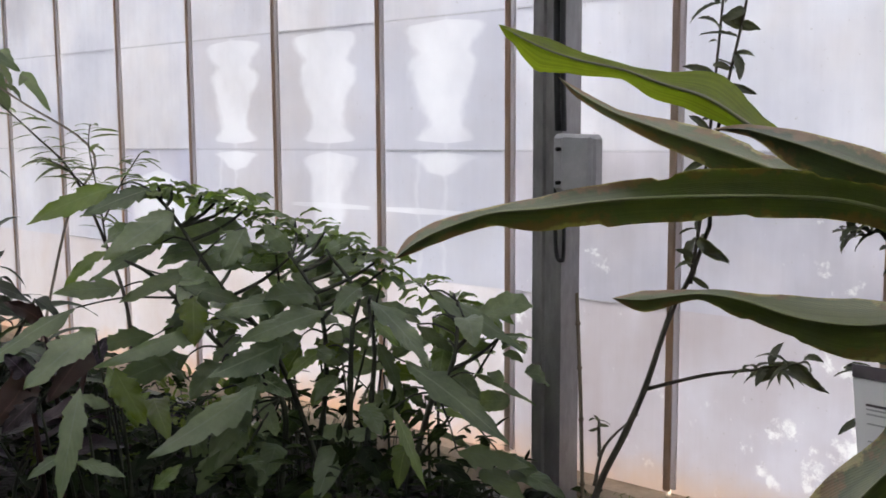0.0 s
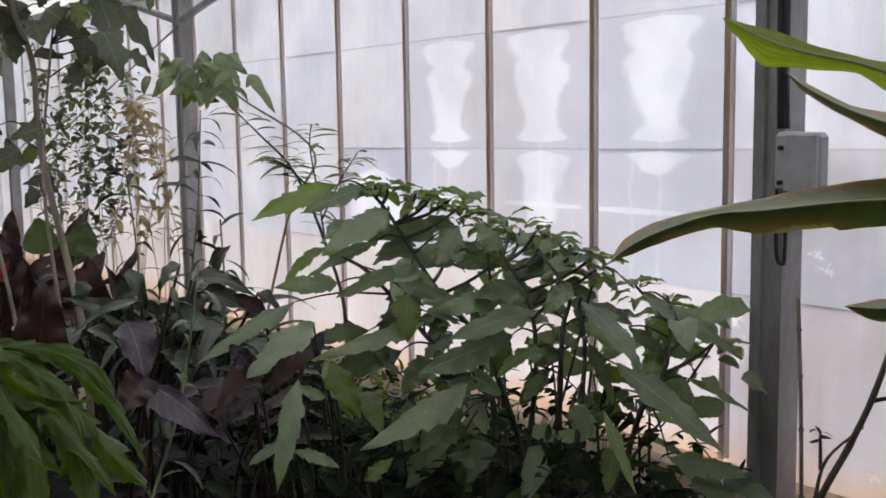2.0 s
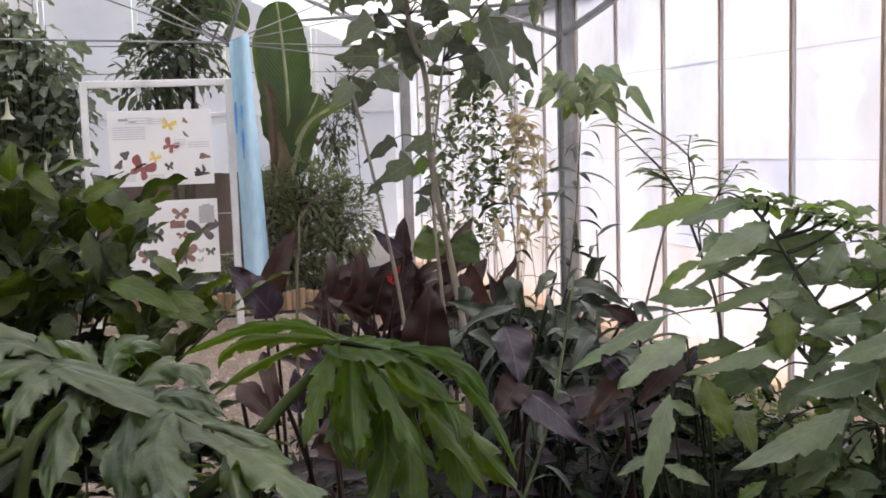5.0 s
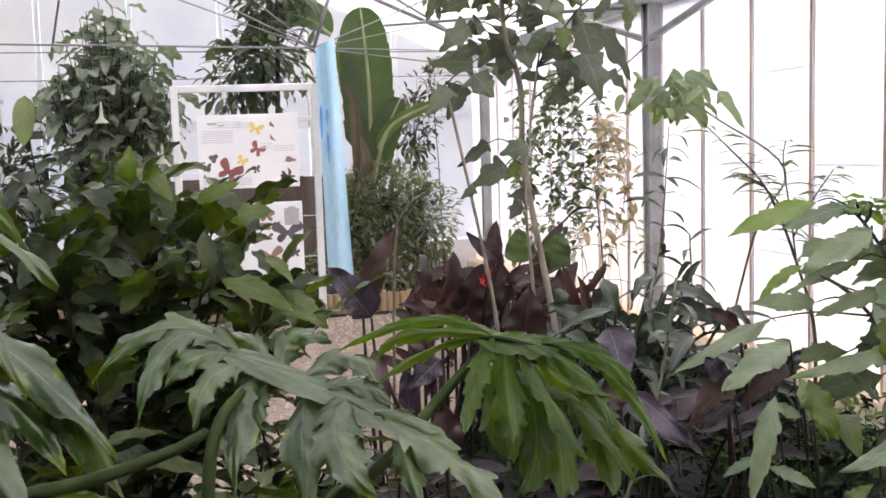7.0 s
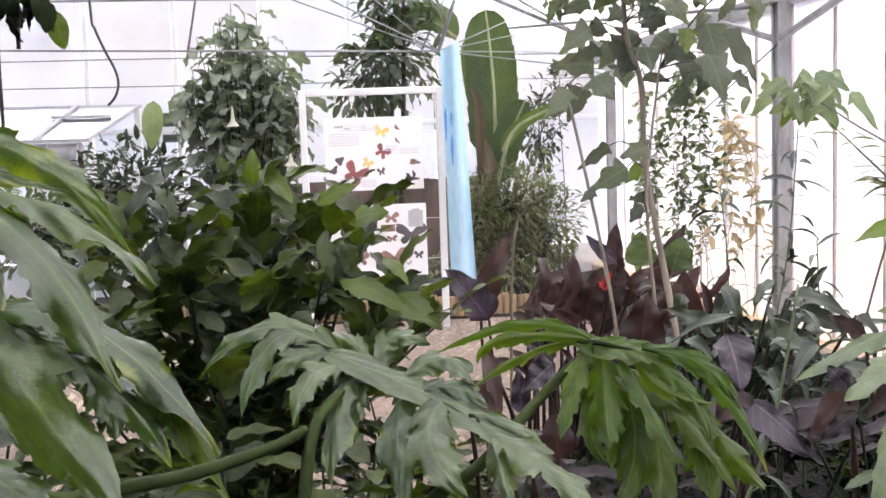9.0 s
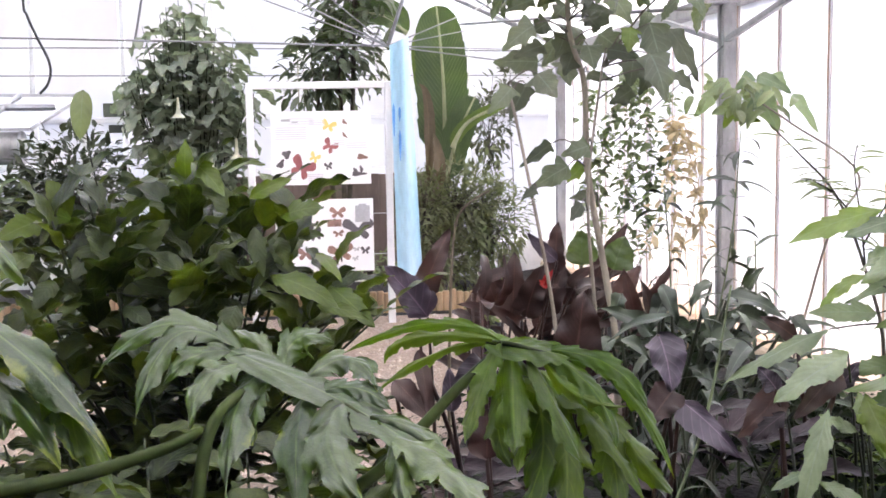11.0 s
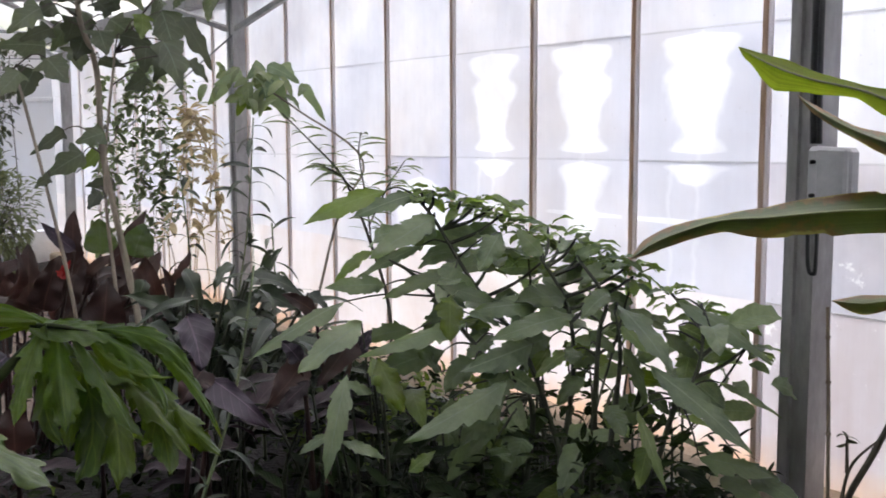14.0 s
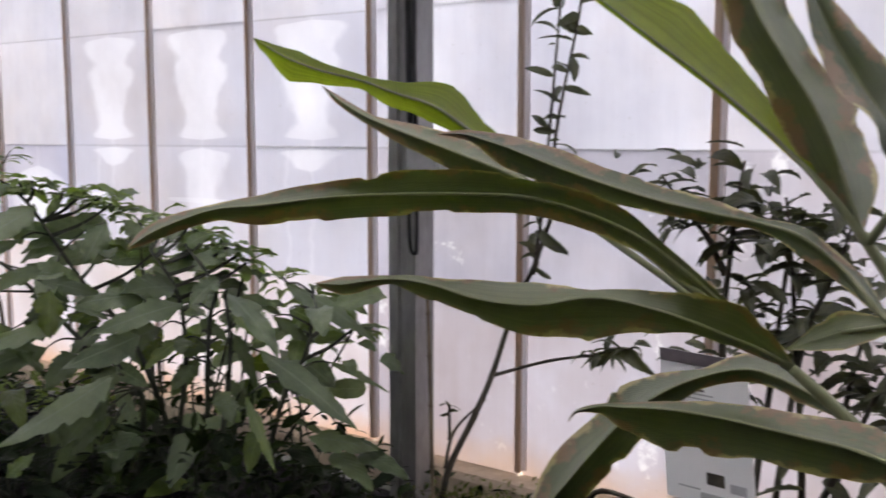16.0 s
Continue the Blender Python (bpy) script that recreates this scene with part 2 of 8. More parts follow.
M_WHITE = plain("white_painted_wood", (0.82, 0.82, 0.83), (0.74, 0.74, 0.76), 5.0, 0.5, grain=0.15)
M_PAPER = plain("poster_paper", (0.92, 0.92, 0.93), (0.90, 0.90, 0.92), 1.0, 0.45, 0, 0.02, grain=0.06)
M_BLUE = plain("blue_cloth", (0.42, 0.68, 0.86), (0.54, 0.76, 0.91), 5.0, 0.75, stretch=(1, 1, 0.3))
M_DEEPBLUE = plain("deep_blue_print", (0.10, 0.28, 0.70), (0.14, 0.38, 0.78), 9.0, 0.75)
M_GREYPLASTIC = plain("grey_plastic", (0.50, 0.50, 0.52), (0.42, 0.42, 0.44), 4.0, 0.45, 0, 0.05)
M_BLACK = plain("black_rubber", (0.025, 0.025, 0.027), (0.04, 0.04, 0.042), 8.0, 0.5)
M_DARK = plain("dark_ink", (0.10, 0.085, 0.10), (0.16, 0.14, 0.15), 8.0, 0.6)
M_RED = plain("brick_red_ink", (0.42, 0.15, 0.15), (0.32, 0.10, 0.11), 8.0, 0.6)
M_YELLOW = plain("yellow_ink", (0.88, 0.66, 0.20), (0.86, 0.72, 0.3), 8.0, 0.6)
M_BROWNINK = plain("brown_ink", (0.42, 0.25, 0.20), (0.20, 0.12, 0.11), 9.0, 0.6)
M_PALEINK = plain("pale_print", (0.78, 0.78, 0.82), (0.74, 0.74, 0.78), 9.0, 0.6)
M_GREYINK = plain("grey_ink", (0.55, 0.55, 0.58), (0.48, 0.48, 0.5), 9.0, 0.6)
M_BARK = plain("pale_bark", (0.34, 0.29, 0.23), (0.20, 0.17, 0.13), 14.0, 0.85, 0, 0.6, 0.004, stretch=(1, 1, 0.4))
M_TWIG = plain("dark_twig", (0.10, 0.085, 0.06), (0.05, 0.042, 0.032), 18.0, 0.8, 0, 0.5)
M_STEMG = plain("green_stem", (0.16, 0.20, 0.09), (0.09, 0.12, 0.05), 12.0, 0.55)
M_STEMD = plain("dark_green_stem", (0.050, 0.058, 0.028), (0.022, 0.026, 0.014), 12.0, 0.7)
M_PETIOLE = plain("petiole", (0.050, 0.070, 0.016), (0.022, 0.035, 0.009), 9.0, 0.6)
M_PETIOLE.node_tree.nodes["Principled BSDF"].inputs["Specular IOR Level"].default_value = 0.12
M_CANE = plain("ginger_cane", (0.34, 0.36, 0.20), (0.22, 0.24, 0.12), 8.0, 0.45)
M_BAMBOO = plain("bamboo_stake", (0.20, 0.16, 0.10), (0.12, 0.09, 0.06), 12.0, 0.7)
M_DRY = leaf_material("dry_vine_leaf", (0.62, 0.55, 0.36), (0.42, 0.30, 0.16), (0.5, 0.4, 0.24), 0.7, 0.35, glow=(1.2, 1.15, 0.95))
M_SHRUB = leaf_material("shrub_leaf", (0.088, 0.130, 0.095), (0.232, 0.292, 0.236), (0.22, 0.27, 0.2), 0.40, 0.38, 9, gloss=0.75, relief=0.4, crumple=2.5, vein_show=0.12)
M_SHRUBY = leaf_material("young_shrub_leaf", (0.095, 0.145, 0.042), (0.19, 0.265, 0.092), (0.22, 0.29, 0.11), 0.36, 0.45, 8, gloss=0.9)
M_GINGER = leaf_material("ginger_leaf", (0.080, 0.104, 0.062), (0.235, 0.262, 0.190), (0.30, 0.32, 0.20), 0.30, 0.13, 55, spots=(0.25, 0.15, 0.085), relief=0.2, vein_show=0.03, streaks=0.4, spotted=0.50, gloss=1.0, crumple=2.0, glow=(1.2, 1.6, 0.25), margin=(0.52, 0.43, 0.21))
M_GINGERY = leaf_material("young_ginger_leaf", (0.17, 0.22, 0.05), (0.25, 0.30, 0.08), (0.26, 0.3, 0.1), 0.34, 0.6, 55, spots=(0.34, 0.22, 0.11), relief=0.15, vein_show=0.06, streaks=0.45, spotted=0.22, gloss=0.5, glow=(1.9, 2.1, 0.6))
# streaks here put glossy streaks and pale sheen into the leaf colour
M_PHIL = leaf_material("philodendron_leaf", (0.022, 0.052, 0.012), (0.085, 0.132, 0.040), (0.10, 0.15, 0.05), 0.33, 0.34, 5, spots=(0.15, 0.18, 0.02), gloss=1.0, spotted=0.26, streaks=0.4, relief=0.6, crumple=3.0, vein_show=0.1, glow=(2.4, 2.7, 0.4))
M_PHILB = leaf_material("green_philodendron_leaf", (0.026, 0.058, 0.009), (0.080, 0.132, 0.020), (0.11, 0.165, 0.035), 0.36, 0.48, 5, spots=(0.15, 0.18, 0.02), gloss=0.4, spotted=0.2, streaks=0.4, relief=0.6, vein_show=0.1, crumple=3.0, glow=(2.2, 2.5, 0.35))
# lit copy of the philodendron leaf: backlight is put into its yellower green
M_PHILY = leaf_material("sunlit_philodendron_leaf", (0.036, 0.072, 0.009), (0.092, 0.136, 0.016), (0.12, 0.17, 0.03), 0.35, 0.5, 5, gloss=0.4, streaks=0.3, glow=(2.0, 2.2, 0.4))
M_DARKLEAF = leaf_material("dark_glossy_leaf", (0.010, 0.019, 0.010), (0.070, 0.094, 0.025), (0.05, 0.072, 0.03), 0.40, 0.28, 8, gloss=0.3, crumple=2.0, glow=(2.3, 2.5, 0.4))
# lighter copy of purple_leaf with the violet sheen put into its base colour
M_VIOLET = leaf_material("violet_sheen_leaf", (0.025, 0.018, 0.026), (0.072, 0.055, 0.078), (0.20, 0.15, 0.20), 0.36, 0.15, 7, glow=(1.4, 0.8, 0.9), gloss=0.45, relief=0.2, vein_show=0.25)
M_PURPLE = leaf_material("purple_leaf", (0.014, 0.009, 0.011), (0.042, 0.027, 0.033), (0.08, 0.055, 0.065), 0.45, 0.15, 7, glow=(1.4, 0.8, 0.9), gloss=0.18, relief=0.2, vein_show=0.25)
M_CANNA = leaf_material("bronze_canna_leaf", (0.030, 0.018, 0.016), (0.080, 0.047, 0.040), (0.11, 0.066, 0.057), 0.42, 0.18, 16, glow=(1.6, 0.8, 0.65), gloss=0.35, relief=0.12, vein_show=0.1)
M_CLUMP = leaf_material("broad_green_leaf", (0.015, 0.024, 0.017), (0.062, 0.084, 0.062), (0.11, 0.14, 0.10), 0.36, 0.2, 14, gloss=0.7, relief=0.12, vein_show=0.12)
# darker copy of shrub_leaf: the shade on inner leaves is put into its colour
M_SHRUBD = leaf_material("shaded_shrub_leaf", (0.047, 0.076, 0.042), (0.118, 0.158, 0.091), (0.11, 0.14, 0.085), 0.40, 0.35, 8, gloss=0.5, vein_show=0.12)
# yellow-green of young leaves and of lit ones, whose light is put into the colour
M_SUNLEAF = leaf_material("young_and_lit_green_leaf", (0.045, 0.075, 0.011), (0.095, 0.135, 0.020), (0.12, 0.16, 0.05), 0.36, 0.42, 7, gloss=0.5, vein_show=0.15, glow=(2.0, 2.2, 0.4))
M_TREED = leaf_material("dark_tree_leaf", (0.035, 0.045, 0.034), (0.07, 0.085, 0.062), (0.09, 0.105, 0.08), 0.42, 0.3, 6, gloss=0.5, vein_show=0.12)
M_TREE = leaf_material("tree_leaf", (0.065, 0.080, 0.074), (0.12, 0.142, 0.128), (0.16, 0.185, 0.165), 0.42, 0.40, 6, gloss=0.7)
M_SMALL = leaf_material("small_leaf", (0.098, 0.112, 0.068), (0.205, 0.22, 0.135), (0.12, 0.14, 0.07), 0.5, 0.35, 4)
M_PALE = leaf_material("pale_green_leaf", (0.12, 0.155, 0.11), (0.21, 0.25, 0.175), (0.23, 0.27, 0.19), 0.42, 0.36, 6, gloss=0.7)
# paler and greyer green: the glare over far plants is put into it
M_TRUMPET = leaf_material("hazed_green_leaf", (0.135, 0.155, 0.120), (0.29, 0.325, 0.26), (0.33, 0.37, 0.28), 0.42, 0.42, 6, gloss=0.8, vein_show=0.12, glow=(1.3, 1.4, 0.9))
M_BANANAY = leaf_material("yellow_green_banana_leaf", (0.07, 0.11, 0.028), (0.13, 0.175, 0.05), (0.2, 0.26, 0.1), 0.36, 0.4, 26, gloss=0.5, vein_show=0.2)
M_BANANA = leaf_material("banana_leaf", (0.030, 0.058, 0.024), (0.088, 0.130, 0.052), (0.20, 0.25, 0.13), 0.42, 0.3, 26, gloss=0.45, vein_show=0.45, relief=0.8)
M_SHEATH = leaf_material("dry_banana_sheath", (0.10, 0.072, 0.045), (0.21, 0.16, 0.12), (0.2, 0.15, 0.1), 0.7, 0.2, 20)
M_OLIVE = leaf_material("olive_shrub_leaf", (0.036, 0.044, 0.026), (0.090, 0.098, 0.056), (0.11, 0.115, 0.07), 0.42, 0.25, 5, gloss=0.7)
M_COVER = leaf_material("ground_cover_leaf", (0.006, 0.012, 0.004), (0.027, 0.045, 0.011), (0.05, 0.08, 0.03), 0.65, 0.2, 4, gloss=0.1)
# near-black leaf colour that holds the shade among dense plants
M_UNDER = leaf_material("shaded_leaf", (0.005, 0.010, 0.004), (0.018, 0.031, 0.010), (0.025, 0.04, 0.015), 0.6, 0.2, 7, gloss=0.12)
M_FLOWER = leaf_material("white_trumpet", (0.80, 0.78, 0.66), (0.75, 0.74, 0.6), (0.7, 0.72, 0.5), 0.5, 0.4, 3, glow=(1, 1, 0.9))
M_REDFLOWER = leaf_material("red_flower", (0.45, 0.025, 0.03), (0.30, 0.02, 0.02), (0.5, 0.05, 0.04), 0.5, 0.3, 3, glow=(1.2, 0.6, 0.6))
M_MOSS = plain("moss", (0.21, 0.24, 0.04), (0.10, 0.125, 0.025), 25.0, 0.95, 0, 1.0, 0.02)

# ---- geometry helpers ----
class Geo:
    """Vertices, faces and UVs gathered for one mesh."""

    def __init__(self):
        self.v, self.f, self.uv = [], [], []

    def add(self, verts, faces, uvs=None):
        n = len(self.v)
        self.v.extend(verts)
        self.f.extend([tuple(n + i for i in f) for f in faces])
        self.uv.extend(uvs if uvs else [(0.3, 0.3)] * len(verts))

    def box(self, c, s, turn=None, cut=None):
        """A box with chamfered edges."""
        h = [x / 2 for x in s]
        k = min(cut if cut is not None else 0.08 * min(s), 0.4 * min(s))
        bm = bmesh.new()
        bmesh.ops.create_cube(bm, size=1, matrix=Matrix.Diagonal((*s, 1)))
        bmesh.ops.bevel(bm, geom=bm.edges[:], offset=k, segments=1, affect="EDGES")
        m = Matrix.Translation(c) @ (turn.to_4x4() if turn else Matrix())
        bm.verts.index_update()
        self.add([tuple(m @ v.co) for v in bm.verts], [[v.index for v in f.verts] for f in bm.faces])
        bm.free()

    def bar(self, a, b, w, d, up=(0, 0, 1)):
        """A straight box-section bar from a to b."""
        a, b = Vector(a), Vector(b)
        t = (b - a).normalized()
        s = t.cross(Vector(up))
        if s.length < 0.01:
            s = t.cross(Vector((1, 0, 0)))
        s.normalize()
        n = s.cross(t)
        turn = Matrix((s, t, n)).transposed()
        self.box((a + b) / 2, (w, (b - a).length, d), turn, 0.003)

    def tube(self, pts, r0, r1, sides=7, steps=4, knots=0.0):
        """A round tapered stem along a smooth line through pts."""
        line = smooth_line(pts, steps)
        n = len(line)
        rings = []
        side = None
        for i, p in enumerate(line):
            t = (line[min(i + 1, n - 1)] - line[max(i - 1, 0)]).normalized()
            if side is None:
                side = t.cross(Vector((0.3, 0.2, 1))) if abs(t.z) < 0.9 else t.cross(Vector((1, 0.1, 0)))
            side = (side - t * side.dot(t)).normalized()
            up = t.cross(side)
            r = r0 + (r1 - r0) * i / max(1, n - 1)
            if knots and i % steps == 0:
                r *= 1 + knots
            rings.append([p + (side * math.cos(a) + up * math.sin(a)) * r for a in (6.2832 * k / sides for k in range(sides))])
        verts = [tuple(q) for ring in rings for q in ring]
        faces = [(i * sides + k, i * sides + (k + 1) % sides, (i + 1) * sides + (k + 1) % sides, (i + 1) * sides + k)
                 for i in range(n - 1) for k in range(sides)]
        faces += [tuple(range(sides - 1, -1, -1)), tuple((n - 1) * sides + k for k in range(sides))]
        self.add(verts, faces)

    def lathe(self, c, prof, sides=20, flip=1):
        verts = [(c[0] + r * math.cos(6.2832 * k / sides), c[1] + r * math.sin(6.2832 * k / sides), c[2] + z * flip) for r, z in prof for k in range(sides)]
        n = len(prof)
        self.add(verts, [(i * sides + k, i * sides + (k + 1) % sides, (i + 1) * sides + (k + 1) % sides, (i + 1) * sides + k)
                         for i in range(n - 1) for k in range(sides)])

    def mesh(self, name, mat, smooth=True):
        me = bpy.data.meshes.new(name)
        me.from_pydata(self.v, [], self.f)
        lay = me.uv_layers.new(name="UVMap")
        idx = np.empty(len(me.loops), dtype=np.int32)
        me.loops.foreach_get("vertex_index", idx)
        lay.data.foreach_set("uv", np.array(self.uv, dtype=np.float32)[idx].ravel())
        me.polygons.foreach_set("use_smooth", [smooth] * len(me.polygons))
        me.materials.append(mat)
        me.update()
        return me


def smooth_line(pts, steps=4):
    p = [Vector(q) for q in pts]
    if len(p) == 2:
        return [p[0].lerp(p[1], i / steps) for i in range(steps + 1)]
    out = []
    for i in range(len(p) - 1):
        a, b, c, d = p[max(i - 1, 0)], p[i], p[i + 1], p[min(i + 2, len(p) - 1)]
        for k in range(steps):
            t = k / steps
            out.append(0.5 * (2 * b + (c - a) * t + (2 * a - 5 * b + 4 * c - d) * t * t + (3 * b - a - 3 * c + d) * t ** 3))
    return out + [p[-1]]


def part(name, geo, mat, parent, label="", smooth=True):
    """One mesh object under a thing or a part; geo is in the world's coordinates."""
    me = geo if isinstance(geo, bpy.types.Mesh) else geo.mesh(name, mat, smooth)
    ob = new(name, me)
    if parent:
        ob.parent = parent
        base = HOMES.get(parent.name, Matrix())
        ob.matrix_parent_inverse = base.inverted()
    HOMES[ob.name] = Matrix()
    if label:
        tagged(ob, label=label)
    return ob


HOMES = {}


def thing(name, loc, label, category, group="", kind=""):
    """The top of a thing: an Empty at its base."""
    ob = new(name)
    ob.empty_display_size = 0.1
    ob.matrix_basis = Matrix.Translation(loc)
    HOMES[ob.name] = Matrix.Translation(loc)
    return tagged(ob, label, category, group, kind)


def solid(name, geo, mat, label, category, group="", kind="", smooth=True):
    """A thing that is a single mesh."""
    ob = new(name, geo.mesh(name, mat, smooth))
    HOMES[ob.name] = Matrix()
    return tagged(ob, label, category, group, kind)


PROFILES = {
    "banana": lambda u: min(1.0, (u * 6) ** 0.6) * (1 - u ** 7) ** 0.55,
    "ovate": lambda u: (u ** 0.55) * (1 - u) ** 0.75 / 0.50,
    "broad": lambda u: min(1.0, (u * 5) ** 0.6) * (1 - u ** 2.2) ** 0.8,
    "lance": lambda u: math.sin(math.pi * u ** 0.8) ** 0.8,
    "lobe": lambda u: (0.55 + 0.55 * math.sin(math.pi * min(1, u * 1.05)) ** 0.8) * (1 - u ** 4) ** 0.55,
    "sinuate": lambda u: min(1.0, (u * 3.4) ** 0.8) * max(0.0, 1 - u ** 2.4) ** 0.9 * 1.02,
    "maple": lambda u: min(1.25, (u * 14) ** 0.5) * (1 - u) ** 0.75 * (1 + 0.22 * math.cos(u * 12.0)) if u < 1 else 0.0,
    "finger": lambda u: (0.45 + 0.65 * math.sin(math.pi * min(1.0, u * 1.02)) ** 0.7) * (1 - u ** 3) ** 0.7,
    "strap": lambda u: min(1.0, (u * 4 + 0.05)) ** 0.7 * (1 - u ** 1.7) ** 0.95,
    "heart": lambda u: min(1.0, (u * 9) ** 0.5) * (1 - u) ** 0.62,
}


def leaf(geo, base, tip, width, up=(0, 0, 1), arch=0.15, fold=0.25, wave=0.0, waves=5, teeth=0.0, nteeth=9, kind="ovate",
         nu=12, nv=2, twist=0.0, phase=0.0, curl=0.0, lift=0.5, fold2=None, via=None, ragged=0.0, barbs=2.5):
    """A leaf blade from base to tip. arch: rise of the middle over the length; fold: how far the halves close upwards; twist: degrees along the leaf."""
    base, tip, up = Vector(base), Vector(tip), Vector(up).normalized()
    axis = tip - base
    ln = axis.length
    if abs(axis.normalized().dot(up)) > 0.93:
        up = (up + Vector((0.5, -0.7, 0.1))).normalized()
    lift_dir = (up - axis.normalized() * up.dot(axis.normalized())).normalized()
    ctrl = base.lerp(tip, lift) + lift_dir * arch * ln * 2
    if via is not None:
        ctrl = 2 * Vector(via) - 0.5 * (base + tip)
    prof = PROFILES[kind]
    cols = 2 * nv + 1
    verts, uvs = [], []
    for i in range(nu + 1):
        u = i / nu
        m = base * (1 - u) ** 2 + ctrl * 2 * u * (1 - u) + tip * u * u
        t = ((ctrl - base) * (1 - u) + (tip - ctrl) * u).normalized()
        s = t.cross(up).normalized()
        n = s.cross(t)
        a = radians(twist * u)
        s, n = s * math.cos(a) + n * math.sin(a), n * math.cos(a) - s * math.sin(a)
        w = 0.5 * width * max(0.0, prof(min(max(u, 0.0), 1.0)))
        if teeth:
            w *= 1 + teeth * (math.sin(u * nteeth * 6.2832 + phase) * 0.6 + math.sin(u * nteeth * 2.7 + 2 * phase) * 0.4)
        w0 = w
        for j in range(cols):
            v = (j - nv) / nv
            av = abs(v)
            k = (u * barbs + phase + (0.41 if v > 0 else 0)) % 1.0
            w = w0 * (1 - ragged * (1 - min(1.0, k * 1.25)) ** 1.5 * min(1.0, u * 6))
            f = (fold2 if fold2 is not None and v > 0 else fold) * (1 - curl * av)
            p = m + s * (v * w * math.cos(f)) + n * (av * w * math.sin(f))
            p += n * (wave * width * av * av * math.sin(u * waves * 6.2832 + phase + (1.3 if v > 0 else 0)))
            p += n * (-curl * width * 0.5 * av * av * (1 if w > 0 else 0))
            verts.append(tuple(p))
            uvs.append((0.5 + 0.5 * v, u))
    faces = [(i * cols + j, i * cols + j + 1, (i + 1) * cols + j + 1, (i + 1) * cols + j) for i in range(nu) for j in range(cols - 1)]
    geo.add(verts, faces, uvs)


def leaf_models(name, mat, count, seed, aspect=0.5, **kw):
    """A few unit leaves along +y, to be shared."""
    r = random.Random(seed)
    out = []
    for _ in range(count):
        g = Geo()
        d = dict(arch=0.1, fold=0.25, wave=0.04, teeth=0.0, kind="ovate", nu=9, nv=2)
        d.update(kw)
        d["arch"] += r.uniform(-0.05, 0.1)
        d["fold"] += r.uniform(-0.12, 0.15)
        d["twist"] = r.uniform(-25, 25)
        d["phase"] = r.uniform(0, 6)
        tip = (r.uniform(-0.12, 0.12), 0.97, r.uniform(-0.28, 0.02))
        leaf(g, (0, 0, 0), tip, aspect * r.uniform(0.85, 1.15), **d)
        out.append(g.mesh(name, mat))
    return out


def aim(base, way, length, roll=0.0, wide=1.0, up=(0, 0, 1)):
    """The matrix that lays a unit leaf at base along way."""
    y = Vector(way).normalized()
    x = y.cross(Vector(up))
    if x.length < 0.05:
        x = y.cross(Vector((0.6, -0.8, 0)))
    x.normalize()
    z = x.cross(y)
    x, z = x * math.cos(roll) + z * math.sin(roll), z * math.cos(roll) - x * math.sin(roll)
    m = Matrix((x * length * wide, y * length, z * length)).transposed().to_4x4()
    m.translation = base
    return m


def hang_leaf(parent, models, rnd, base, way, length, roll=0.0, wide=1.0, name="leaf", up=(0, 0, 1)):
    ob = new(name, rnd.choice(models))
    ob.parent = parent
    ob.matrix_parent_inverse = HOMES[parent.name].inverted()
    ob.matrix_basis = aim(base, way, length, roll, wide, up)
    return ob


def small_leaves(geo, rnd, places, length, aspect=0.45, droop=0.3, out_from=None, kind="ovate", nu=4, nv=1, fold=0.3):
    """Many small blades joined into one mesh."""
    for p in places:
        p = Vector(p)
        way = Vector((rnd.gauss(0, 1), rnd.gauss(0, 1), rnd.gauss(0, 0.6)))
        if out_from is not None:
            way = way * 0.7 + (p - Vector(out_from)).normalized()
        way.normalize()
        way.z -= droop
        ln = length * rnd.uniform(0.6, 1.25)
        leaf(geo, p, p + way.normalized() * ln, ln * aspect * rnd.uniform(0.8, 1.2), up=(rnd.gauss(0, 0.4), rnd.gauss(0, 0.4), 1), arch=rnd.uniform(0, 0.12),
             fold=fold + rnd.uniform(-0.2, 0.2), kind=kind, nu=nu, nv=nv)


